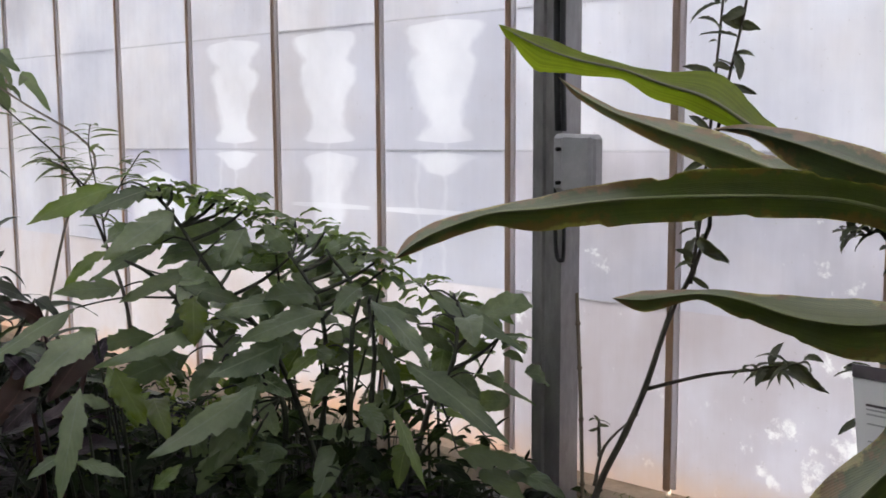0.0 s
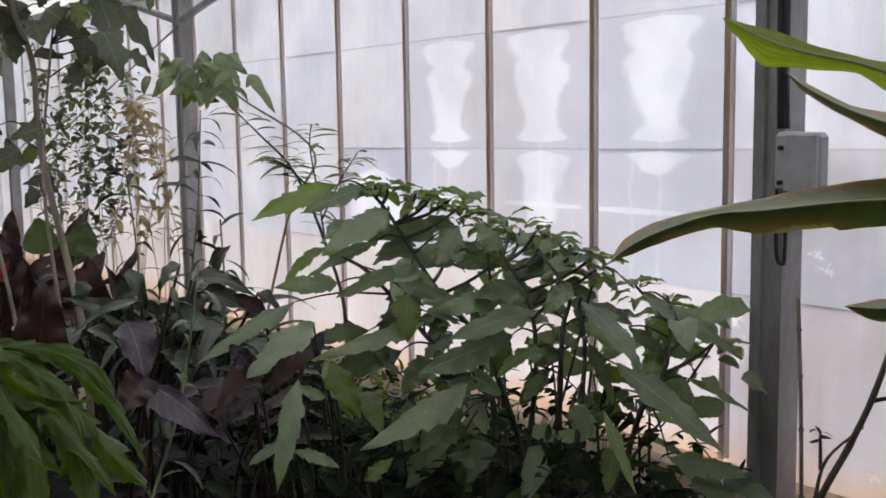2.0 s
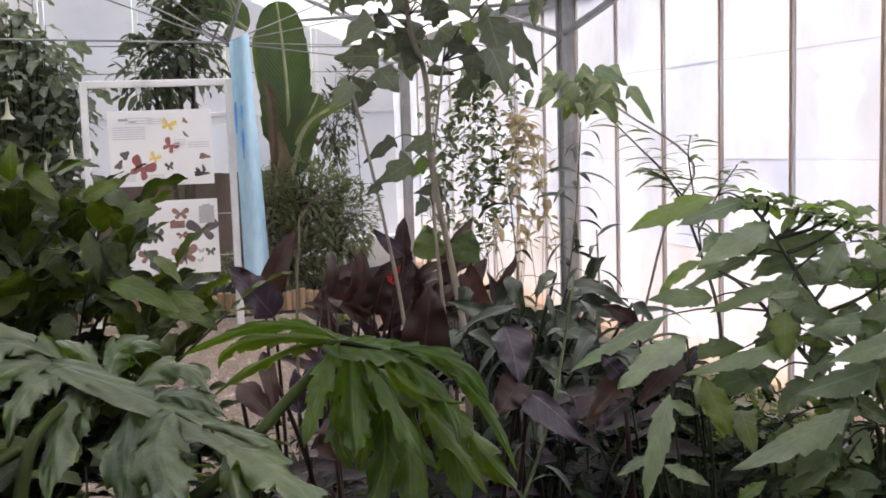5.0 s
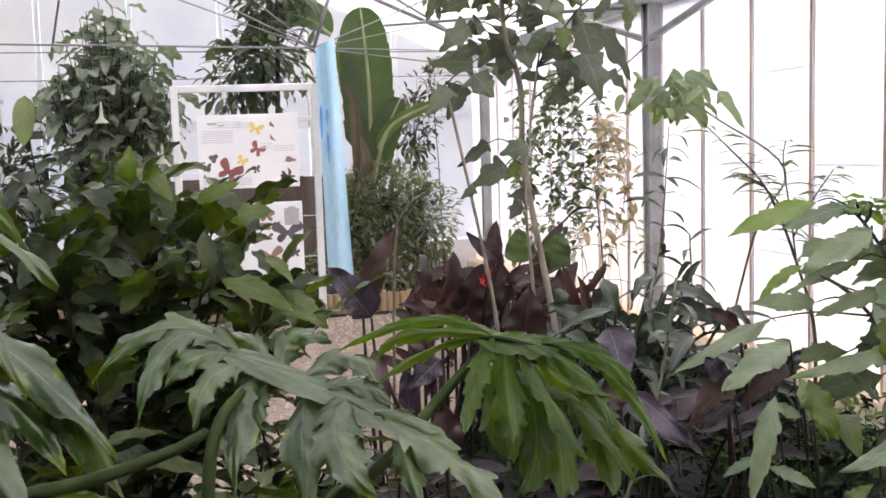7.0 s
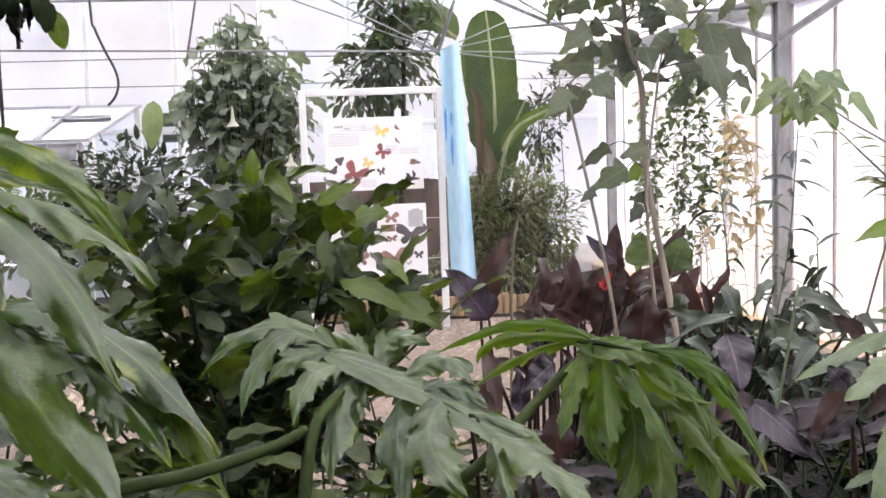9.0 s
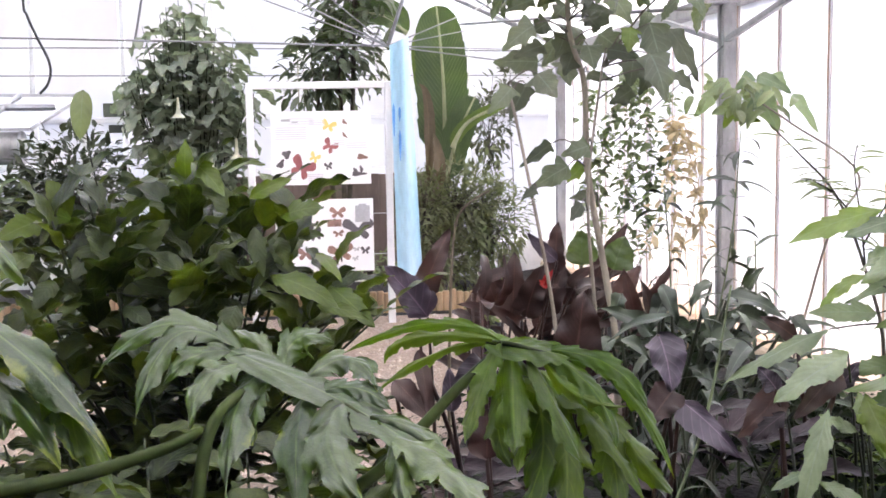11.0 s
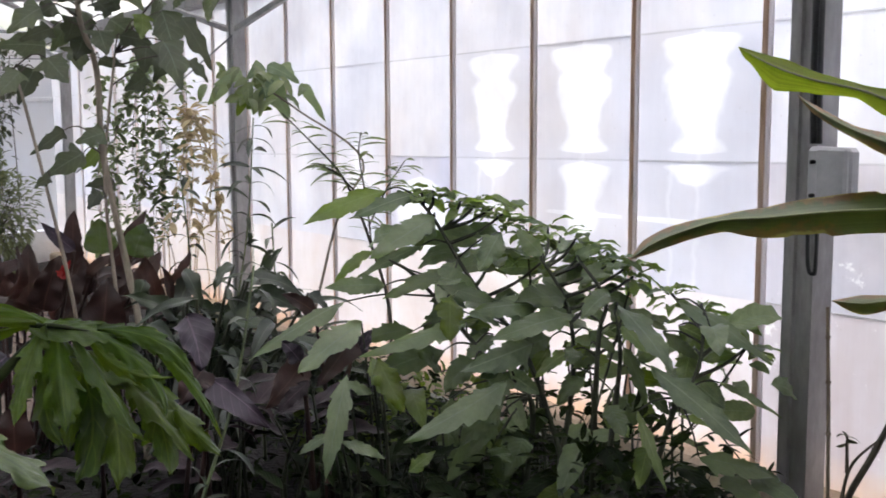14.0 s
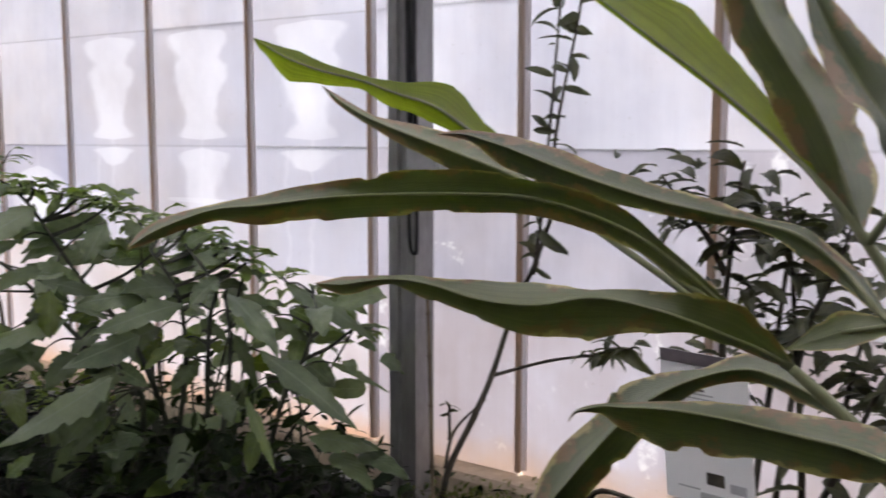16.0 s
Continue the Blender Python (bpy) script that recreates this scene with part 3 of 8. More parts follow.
def blade(parent, base, tip, wa, wb, mat=None, seed=0, face=(-0.36, -0.68, 0.62), bend=0.07, teeth=0.40, n=5.5, fold=0.10, shape="sinuate", wave=0.06, via=None, name="leaf", sway=0.04, rows=0, jag=0.0, crinkle=0.0, nv=3):
    """A single leaf from base to tip, its two halves wa and wb wide, with forward-pointing teeth, a soft fold and a rippled edge."""
    r = random.Random(seed)
    base, tip = Vector(base), Vector(tip)
    axis = tip - base
    ln = axis.length
    face = (Vector(face) + Vector((r.uniform(-0.16, 0.16), r.uniform(-0.1, 0.1), r.uniform(-0.22, 0.22)))).normalized()
    side0 = axis.cross(face).normalized()
    lift = side0.cross(axis).normalized()
    ctrl = base.lerp(tip, 0.5) + lift * 2 * bend * ln * r.uniform(0.4, 1.3) + side0 * sway * ln * r.uniform(-1.5, 1.5)
    if via is not None:
        ctrl = 2 * Vector(via) - 0.5 * (base + tip)
    prof = PROFILES[shape]
    nu = rows or max(10, int(n * 6))
    f1, f2 = fold + r.uniform(-0.1, 0.18), fold + r.uniform(-0.25, 0.1)
    ph, ph2 = r.random(), r.uniform(0, 6)
    waves = r.uniform(1.6, 3.2)
    twist = radians(r.uniform(-18, 18))
    verts, uvs = [], []
    for i in range(nu + 1):
        u = i / nu
        m = base * (1 - u) ** 2 + ctrl * 2 * u * (1 - u) + tip * u * u
        tan = ((ctrl - base) * (1 - u) + (tip - ctrl) * u).normalized()
        sd = tan.cross(face).normalized()
        nr = sd.cross(tan)
        c, q = math.cos(twist * (u - 0.4)), math.sin(twist * (u - 0.4))
        sd, nr = sd * c + nr * q, nr * c - sd * q
        for j in range(2 * nv + 1):
            v = (j - nv) / nv
            av = abs(v)
            w = (wa if v > 0 else wb) * 1.16 * max(0.0, prof(u))
            k = (u * n * (1 + 0.12 * math.sin(ph2)) + ph + (0.45 if v > 0 else 0)) % 1.0
            cutin = teeth * (1.0 - k ** 1.3) * (1 - u ** 2.5) * (0.75 + 0.5 * noise.noise((u * 6, seed, 1 if v > 0 else 5)))
            w *= 1 - cutin * av ** 2.5
            if jag:
                w *= 1 + jag * av ** 2 * (noise.noise((u * 13, seed * 3.1, 2 if v > 0 else 7)) + 0.7 * noise.noise((u * 31, seed, 3 if v > 0 else 9)))
            f = f1 if v > 0 else f2
            p = m + sd * (v * w) + nr * (av * w * math.tan(f))
            p += nr * (wave * (wa + wb) * av * av * math.sin(u * waves * 6.2832 + ph2 + (1.7 if v > 0 else 0)))
            if crinkle:
                p += nr * (crinkle * (wa + wb) * (noise.noise((u * 7 + seed, v * 2.2, 0)) + 0.6 * noise.noise((u * 17, v * 4.5, seed)) * av))
            p += tan * (teeth * 0.35 * w * av * av * k)
            verts.append(tuple(p))
            uvs.append((0.5 + 0.5 * v, u))
    cols = 2 * nv + 1
    g = Geo()
    g.add(verts, [(i * cols + j, i * cols + j + 1, (i + 1) * cols + j + 1, (i + 1) * cols + j) for i in range(nu) for j in range(cols - 1)], uvs)
    return part(name, g, mat or M_SHRUB, parent)


def ground_z(y):
    """Height of the ground, which falls gently along the house."""
    return 0.40 - 0.035 * max(-12.0, min(22.0, y))

# ---- the setting ----
WALL_X = 3.2
BAY0, BAY = 2.09, 0.655
NORTH, SOUTH, WEST = 13.2, -3.8, -9.2
EAVE = 2.44


def seam_z(row, y):
    """Heights of the long glazing seams: base, low, middle, upper, eave; all fall a little along the house."""
    z0, k = ((0.445, -0.040), (1.015, -0.031), (1.48, -0.03), (1.945, -0.019), (EAVE, -0.012))[row]
    return z0 + k * (y - 3.4)


def ground():
    xs = [-400, -60, -20, -9.3] + [-9 + 0.5 * i for i in range(25)] + [3.6, 8, 20, 60, 400]
    ys = [-400, -60, -20, -12, -8] + [-4 + 0.5 * i for i in range(36)] + [16, 22, 60, 400]
    g = Geo()
    verts = []
    for y in ys:
        for x in xs:
            inside = -9 < x < 3.1 and -3.8 < y < 13
            verts.append((x, y, ground_z(y) - (0 if inside else 0.04) + (0.09 * max(0.0, min(1.0, (x - 2.3) / 0.6)) if inside else 0) + (0.03 * noise.noise((x * 1.3, y * 1.3, 0)) if inside and x > 0.8 else 0)))
    n = len(xs)
    g.add(verts, [(j * n + i, j * n + i + 1, (j + 1) * n + i + 1, (j + 1) * n + i) for j in range(len(ys) - 1) for i in range(n - 1)])
    ob = solid("ground", g, M_SOIL, "dark damp planting soil over the ground", "ground", kind="structure")
    ob.data.materials.append(M_OUT)
    for p in ob.data.polygons:
        if not (-9.2 < p.center.x < 3.2 and -3.9 < p.center.y < 13.3):
            p.material_index = 1
    return ob


def gravel():
    """The path: a thin sheet with loose stones on it."""
    g = Geo()
    verts, faces = [], []
    step = 0.1
    cell = {}

    def edge(x, y):
        w = 0.12 * noise.noise((x * 1.7, y * 1.7, 3)) + 0.06 * noise.noise((x * 6, y * 6, 8))
        return x < 0.30 + w + 0.75 * max(0.0, min(1.0, (y - 3.6) / 1.2)) or (5.5 + w < y < 9.75 and x < 2.25 + w)
    for j in range(132):
        for i in range(112):
            x, y = -8.8 + step * i, -3.6 + step * j
            if edge(x + 0.05, y + 0.05) and y > 1.2 + 0.5 * noise.noise((x * 0.9, 0, 4)) + 0.2 * noise.noise((x * 4, y, 4)) and y < 9.75 and x > -3.4 + 0.4 * noise.noise((y, 1, 9)):
                ids = []
                for a, b in ((0, 0), (1, 0), (1, 1), (0, 1)):
                    if (i + a, j + b) not in cell:
                        xx, yy = x + step * a, y + step * b
                        cell[(i + a, j + b)] = len(verts)
                        verts.append((xx, yy, ground_z(yy) + 0.014 + 0.012 * noise.noise((xx, yy, 7))))
                    ids.append(cell[(i + a, j + b)])
                faces.append(ids)
    # ease the stepped rim into a soft wandering edge
    uses = collections.Counter(frozenset((f[k], f[k - 1])) for f in faces for k in range(4))
    rim = collections.defaultdict(list)
    for e, n in uses.items():
        if n == 1:
            a, b = e
            rim[a].append(b)
            rim[b].append(a)
    for _ in range(5):
        eased = {a: sum((Vector(verts[b]) for b in near), Vector(verts[a])) / (len(near) + 1) for a, near in rim.items()}
        for a, p in eased.items():
            verts[a] = (p.x, p.y, ground_z(p.y) + 0.014)
    g.add(verts, faces)
    path = solid("gravel_path", g, M_GRAVEL, "tan gravel and bark chip path", "path", kind="structure")
    r = random.Random(5)
    s = Geo()
    for _ in range(5200):
        x, y = r.uniform(-1.6, 2.2), r.uniform(2.2, 9.6)
        if not edge(x, y):
            continue
        z, k = ground_z(y) + 0.02, r.uniform(0.008, 0.022)
        a = r.uniform(0, 3.14)
        ring = [(x + k * r.uniform(0.7, 1.2) * math.cos(a + q * 1.2566), y + k * r.uniform(0.7, 1.2) * math.sin(a + q * 1.2566), z - 0.01) for q in range(5)]
        s.add(ring + [(x, y, z + k * 0.5)], [(q, (q + 1) % 5, 5) for q in range(5)])
    tagged(part("loose_gravel", s, M_STONE, path, smooth=False), kind="stuff")


def east_wall():
    """Whitewashed glazing between upright bars on a low kerb."""
    g = Geo()
    for i in range(26):
        y = SOUTH + i * 0.655
        y2 = min(y + 0.655, NORTH)
        zc = [seam_z(0, q) for q in (y, y2)]
        jog = 0.006 * noise.noise((y * 2, 0, 1))
        v = []
        for q, z in ((y, zc[0]), (y2, zc[1])):
            v += [(3.09 + jog, q, ground_z(q) - 0.2), (3.09 + jog, q, z - 0.02), (3.105 + jog, q, z), (3.34, q, z), (3.34, q, ground_z(q) - 0.2)]
        g.add(v, [(k, (k + 1) % 5, 5 + (k + 1) % 5, 5 + k) for k in range(5)])
    wall = solid("wall_east", g, M_KERB, "low stained concrete kerb carrying whitewashed glazing", "wall", kind="structure", smooth=False)
    for k in range(-9, 17):
        y0, y1 = BAY0 + BAY * k, BAY0 + BAY * (k + 1)
        if y0 > NORTH:
            break
        for row in range(4):
            q = Geo()
            a, b = y0 + 0.006, min(y1, NORTH) - 0.006
            lo, hi = 0.0005, 0.0
            quad = [(a, seam_z(row, a) + lo), (b, seam_z(row, b) + lo), (b, seam_z(row + 1, b) + hi), (a, seam_z(row + 1, a) + hi)]
            lean = 0.004 * ((k * 7 + row * 3) % 5 - 2) / 2
            x = WALL_X + lean
            v = [(x, yy, zz) for yy, zz in quad] + [(x + 0.006, yy, zz) for yy, zz in quad]
            uv = [(0, 0), (1, 0), (1, 1), (0, 1)] * 2
            q.add(v, [(0, 3, 2, 1), (4, 5, 6, 7), (0, 1, 5, 4), (1, 2, 6, 5), (2, 3, 7, 6), (3, 0, 4, 7)], uv)
            mat = M_PANE_BALUSTER if row == 2 and 1 <= k <= 3 else M_PANE_BOWL if row == 1 and k in (1, 3) else M_PANE_GOBLET if row == 1 and k == 2 else M_PANE_ARCH if row == 1 and k == 4 else M_PANE_FOOT if row == 0 and k <= 0 else M_PANE_SMUDGE_REFL if row == 1 and k <= 0 else M_PANE_LOW if row == 0 else M_PANE
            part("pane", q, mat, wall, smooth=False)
        m = Geo()
        zt = seam_z(4, y0)
        m.box((3.186, y0, (seam_z(0, y0) + zt) / 2 + 0.01), (0.012, 0.025, zt - seam_z(0, y0)), cut=0.004)
        part("glazing_bar", m, M_RUST, wall, "upright rust-stained glazing bar", smooth=False)
        m = Geo()
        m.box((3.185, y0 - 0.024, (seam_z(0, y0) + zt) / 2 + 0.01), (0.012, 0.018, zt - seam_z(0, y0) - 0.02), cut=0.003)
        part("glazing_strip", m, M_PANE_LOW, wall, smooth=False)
    for row in (2, 3):
        m = Geo()
        for k in range(-9, 17):
            y0, y1 = BAY0 + BAY * k + 0.014, min(BAY0 + BAY * (k + 1) - 0.034, NORTH)
            m.bar((3.193, y0, seam_z(row, y0)), (3.193, y1, seam_z(row, y1)), 0.0015, 0.009)
        part("pane_lap", m, M_LAP, wall, "thin lapped seam between panes", smooth=False)
    m = Geo()
    m.bar((3.16, SOUTH, seam_z(4, SOUTH) + 0.04), (3.16, NORTH, seam_z(4, NORTH) + 0.04), 0.16, 0.09)
    part("gutter_beam", m, M_STEEL, wall, "grey steel gutter beam", smooth=False)
    return wall


POSTS = (-2.29, 2.38, 7.05, 11.72)


def posts():
    """Galvanised posts inside the glazing, each with a knee plate at its head."""
    for y in POSTS:
        z0, z1 = ground_z(y) - 0.1, seam_z(4, y) + 0.02
        t = thing("steel_post", (3.02, y, z0), "galvanised steel post beside the whitewashed glazing", "post", "posts along the glazing")
        g = Geo()
        # channel section with a recess down its face
        sec = ((3.05, -0.057), (3.05, 0.057), (2.968, 0.057), (2.968, 0.018), (2.978, 0.014), (2.978, -0.014), (2.968, -0.018), (2.968, -0.057))
        n = len(sec)
        g.add([(x, y + q, z) for z in (z0, z1) for x, q in sec], [(k, n + k, n + (k + 1) % n, (k + 1) % n) for k in range(n)] + [tuple(range(n)), tuple(range(2 * n - 1, n - 1, -1))])
        part("shaft", g, M_STEEL, t, smooth=False)
        g = Geo()
        g.box((2.96, y, z1 - 0.02), (0.22, 0.14, 0.05), cut=0.004)
        part("head_plate", g, M_STEEL, t, smooth=False)
        for q in (1.3, -1.3):
            g = Geo()
            g.bar((2.99, y, z1 - 0.27), (3.04, y + q, seam_z(4, y + q) - 0.01), 0.035, 0.035)
            part("knee_brace", g, M_STEEL, t, smooth=False)
        for z in (1.2, 1.75):
            g = Geo()
            zz = z - 0.03 * (y - 2.4)
            g.lathe((2.978, y - 0.03, zz), ((0.0, 0.004), (0.007, 0.004), (0.007, -0.004), (0.0, -0.004)), 8)
            part("bolt_head", g, M_STEEL, t)


def roof():
    """Pitched translucent roof with tubes and tie rods."""
    ridge_x, ridge_z = -3.0, EAVE + 2.75
    g = Geo()
    ys = [SOUTH + (NORTH - SOUTH) * i / 12 for i in range(13)]
    for sx in (3.3, -9.3):
        v = [(x, y, z + th - 0.012 * (y - 3.4)) for th in (0.10, 0.112) for y in ys for x, z in ((sx, EAVE), (ridge_x, ridge_z))]
        n = 2 * len(ys)
        f = [(2 * i, 2 * i + 1, 2 * i + 3, 2 * i + 2) for i in range(12)] + [(n + 2 * i, n + 2 * i + 2, n + 2 * i + 3, n + 2 * i + 1) for i in range(12)]
        g.add(v, f)
    solid("ceiling", g, M_ROOF, "bright translucent pitched glasshouse roof", "roof", kind="structure", smooth=False)
    k = 2.75 / 6.3
    for y in POSTS:
        dz = -0.012 * (y - 3.4)
        t = thing("roof_truss", (3.0, y, EAVE + dz), "grey steel tube roof truss with tie rods", "roof truss", "roof trusses")
        a = (3.05, y, EAVE + 0.05 + dz)
        top = (ridge_x, y, ridge_z + dz)
        for p, q, w, nm in ((a, top, 0.022, "rafter"), (top, (-9.1, y, EAVE + dz), 0.022, "rafter")):
            g = Geo()
            g.tube([p, q], w, w, 8, 2)
            part(nm, g, M_TUBE, t)
        for x in (1.1, -1.2, -4.8):
            g = Geo()
            zr = EAVE + 0.05 + dz + (3.05 - x) * k if x > ridge_x else EAVE + (x + 9.2) * k + dz
            g.tube([(x, y, EAVE + 0.08 + dz), (x + 0.35, y, zr - 0.1)], 0.012, 0.012, 6, 2)
            part("strut", g, M_TUBE, t)
        g = Geo()
        g.tube([(3.0, y, EAVE + dz + 0.02), (-3, y, EAVE + 0.10 + dz), (-9.1, y, EAVE + dz)], 0.007, 0.007, 6, 6)
        part("tie_rod", g, M_TUBE, t)
    # the braced frame over the display: a node with tubes and wires fanning out
    node = (1.09, 9.35, 2.28)
    t = thing("roof_brace", node, "steel tubes and wires meeting in a roof node", "roof brace")
    for end, r in (((1.32, 9.3, 2.95), 0.016), ((-3.6, 9.4, 2.42), 0.008), ((2.9, 9.3, 2.03), 0.006), ((2.0, 9.6, 2.46), 0.005), ((-0.6, 10.0, 3.2), 0.007),
                   ((0.2, 9.9, 3.1), 0.006), ((-1.6, 9.4, 3.3), 0.006), ((2.2, 10.2, 2.75), 0.006), ((2.95, 11.6, 2.36), 0.006), ((-0.2, 9.1, 2.9), 0.005)):
        g = Geo()
        g.tube([node, end], r, r, 6, 2)
        part("brace_tube", g, M_TUBE, t)
    g = Geo()
    g.tube([(-4.5, 11.6, 2.19), (2.9, 11.7, 2.12)], 0.006, 0.006, 6, 2)
    part("wire", g, M_TUBE, t)
    for p, q, r in (((2.97, 7.0, 2.12), (2.35, 8.6, 1.2), 0.006), ((2.9, 7.1, 2.36), (1.9, 11.6, 2.62), 0.014), ((2.55, 7.3, 2.42), (2.35, 7.0, 2.75), 0.014),
                    ((1.35, 9.6, 2.95), (2.95, 11.72, 2.40), 0.012)):
        g = Geo()
        g.tube([p, q], r, r, 6, 2)
        part("bracing_wire" if r < 0.01 else "purlin", g, M_TUBE, t)


def north_wall():
    """The far gable: white bars and pale sheets above a grey sill, and a darker opening."""
    g = Geo()
    y = NORTH
    g.box((-3, y + 0.06, 0.0), (12.6, 0.16, 0.6), cut=0.01)
    wall = solid("wall_north", g, M_WHITE, "white gable wall with pale glazing at the far end", "wall", kind="structure", smooth=False)
    for i in range(13):
        x0 = -9.2 + i * 0.96
        x1 = x0 + 0.95
        top = [EAVE - 0.2 + 2.75 * (1 - abs((x + 3) / 6.3)) for x in (x0, x1)]
        for lo, hi in ((0.31, 1.72), (1.76, None)):
            p = Geo()
            h0, h1 = (hi, hi) if hi else top
            v = [(x0 + 0.03, y, lo), (x1 - 0.03, y, lo), (x1 - 0.03, y, h1), (x0 + 0.03, y, h0)]
            v += [(a, b + 0.008, c) for a, b, c in v]
            p.add(v, [(0, 1, 2, 3), (7, 6, 5, 4), (0, 4, 5, 1), (1, 5, 6, 2), (2, 6, 7, 3), (3, 7, 4, 0)], [(0, 0), (1, 0), (1, 1), (0, 1)] * 2)
            part("pane", p, M_END, wall, smooth=False)
        p = Geo()
        p.box((x0, y - 0.01, (0.31 + top[0]) / 2), (0.05, 0.05, top[0] - 0.31), cut=0.004)
        part("glazing_bar", p, M_WHITE, wall, smooth=False)
    p = Geo()
    p.box((-3, y - 0.012, 1.74), (12.4, 0.06, 0.05), cut=0.004)
    part("sill_rail", p, M_WHITE, wall, smooth=False)
    for x, z, w, h in ((-1.64, 1.85, 0.22, 0.15), (-1.61, 1.645, 0.18, 0.09)):
        p = Geo()
        p.box((x, y - 0.05, z), (w, 0.03, h), cut=0.004)
        part("vent", p, M_INNER, wall, "dark open vent", smooth=False)


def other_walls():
    # unseen dark walls, added to keep light from behind off the leaves
    for name, a, b in (("wall_west", (WEST, SOUTH), (WEST, NORTH)), ("wall_south", (WEST, SOUTH), (3.3, SOUTH)), ("wall_light_block_side", (-1.3, SOUTH), (-1.3, 1.6)), ("wall_light_block_back", (-1.3, -1.7), (3.06, -1.7))):
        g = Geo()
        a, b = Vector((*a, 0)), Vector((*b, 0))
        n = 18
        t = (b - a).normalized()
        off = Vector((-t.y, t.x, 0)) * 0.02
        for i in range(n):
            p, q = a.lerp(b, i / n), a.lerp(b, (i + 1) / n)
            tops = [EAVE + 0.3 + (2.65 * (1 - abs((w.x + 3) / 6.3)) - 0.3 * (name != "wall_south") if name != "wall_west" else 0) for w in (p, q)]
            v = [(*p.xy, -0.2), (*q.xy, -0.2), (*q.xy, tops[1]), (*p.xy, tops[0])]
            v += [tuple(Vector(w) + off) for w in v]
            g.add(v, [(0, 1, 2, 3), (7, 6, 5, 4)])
        solid(name, g, M_INNER, "unseen dark wall added to close the house and block light", "wall", kind="structure", smooth=False)


def log_edging():
    """Upright half logs along the far bed."""
    r = random.Random(11)
    t = thing("log_edging", (0.0, 9.95, 0), "row of short upright logs edging the far bed", "edging")
    x = -3.4
    while x < 2.6:
        w = r.uniform(0.045, 0.07)
        h = ground_z(9.95) + 0.17 + r.uniform(-0.015, 0.015)
        g = Geo()
        g.lathe((x + w / 2, 9.95 + r.uniform(-0.01, 0.01), 0), ((w * 0.52, -0.05), (w * 0.52, h - 0.012), (w * 0.42, h), (0.0, h + 0.002)), 9)
        part("log", g, M_LOG, t)
        x += w
    g = Geo()
    g.box((-0.2, 10.6, ground_z(10) + 0.05), (5.6, 1.2, 0.12), cut=0.02)
    solid("raised_bed", g, M_SOIL, "dark soil bed behind the log edging", "bed", kind="structure", smooth=False)


ground()
gravel()
east_wall()
posts()
roof()
north_wall()
other_walls()
log_edging()

# ---- plants near the camera ----
SHRUB_TOPS = [(2.14, 3.18, 1.43), (2.25, 3.11, 1.39), (2.39, 3.14, 1.36), (2.53, 3.15, 1.28), (2.56, 3.00, 1.27), (2.62, 2.95, 1.23),
              (2.63, 2.81, 1.21), (2.67, 2.77, 1.16), (2.69, 2.62, 1.13), (2.75, 2.55, 1.10), (2.72, 2.42, 1.06), (2.76, 2.37, 1.00),
              (2.42, 3.22, 1.19), (2.56, 3.11, 1.17), (2.62, 2.92, 1.09), (2.66, 2.75, 1.01)]
SHRUB_STEMS = [
    [(2.327, 2.523, 0.605), (2.356, 2.550, 0.906), (2.388, 2.577, 1.051), (2.428, 2.602, 1.136), (2.399, 2.687, 1.238)],
    [(2.301, 2.591, 0.590), (2.271, 2.701, 0.869), (2.259, 2.818, 1.010), (2.201, 2.946, 1.145), (2.137, 3.086, 1.344), (2.098, 3.150, 1.418)],
    [(2.407, 2.373, 0.636), (2.484, 2.364, 0.859), (2.551, 2.345, 0.967), (2.613, 2.391, 1.117)],
    [(2.157, 2.611, 0.611), (2.190, 2.627, 0.851), (2.149, 2.714, 0.916), (2.090, 2.817, 1.030), (2.013, 2.992, 1.190), (1.954, 3.085, 1.234)],
    [(2.296, 2.430, 0.640), (2.375, 2.481, 0.887), (2.392, 2.489, 1.005), (2.420, 2.546, 1.114)],
    [(2.289, 2.651, 0.573), (2.356, 2.660, 0.882), (2.390, 2.728, 1.090), (2.360, 2.819, 1.227)],
]


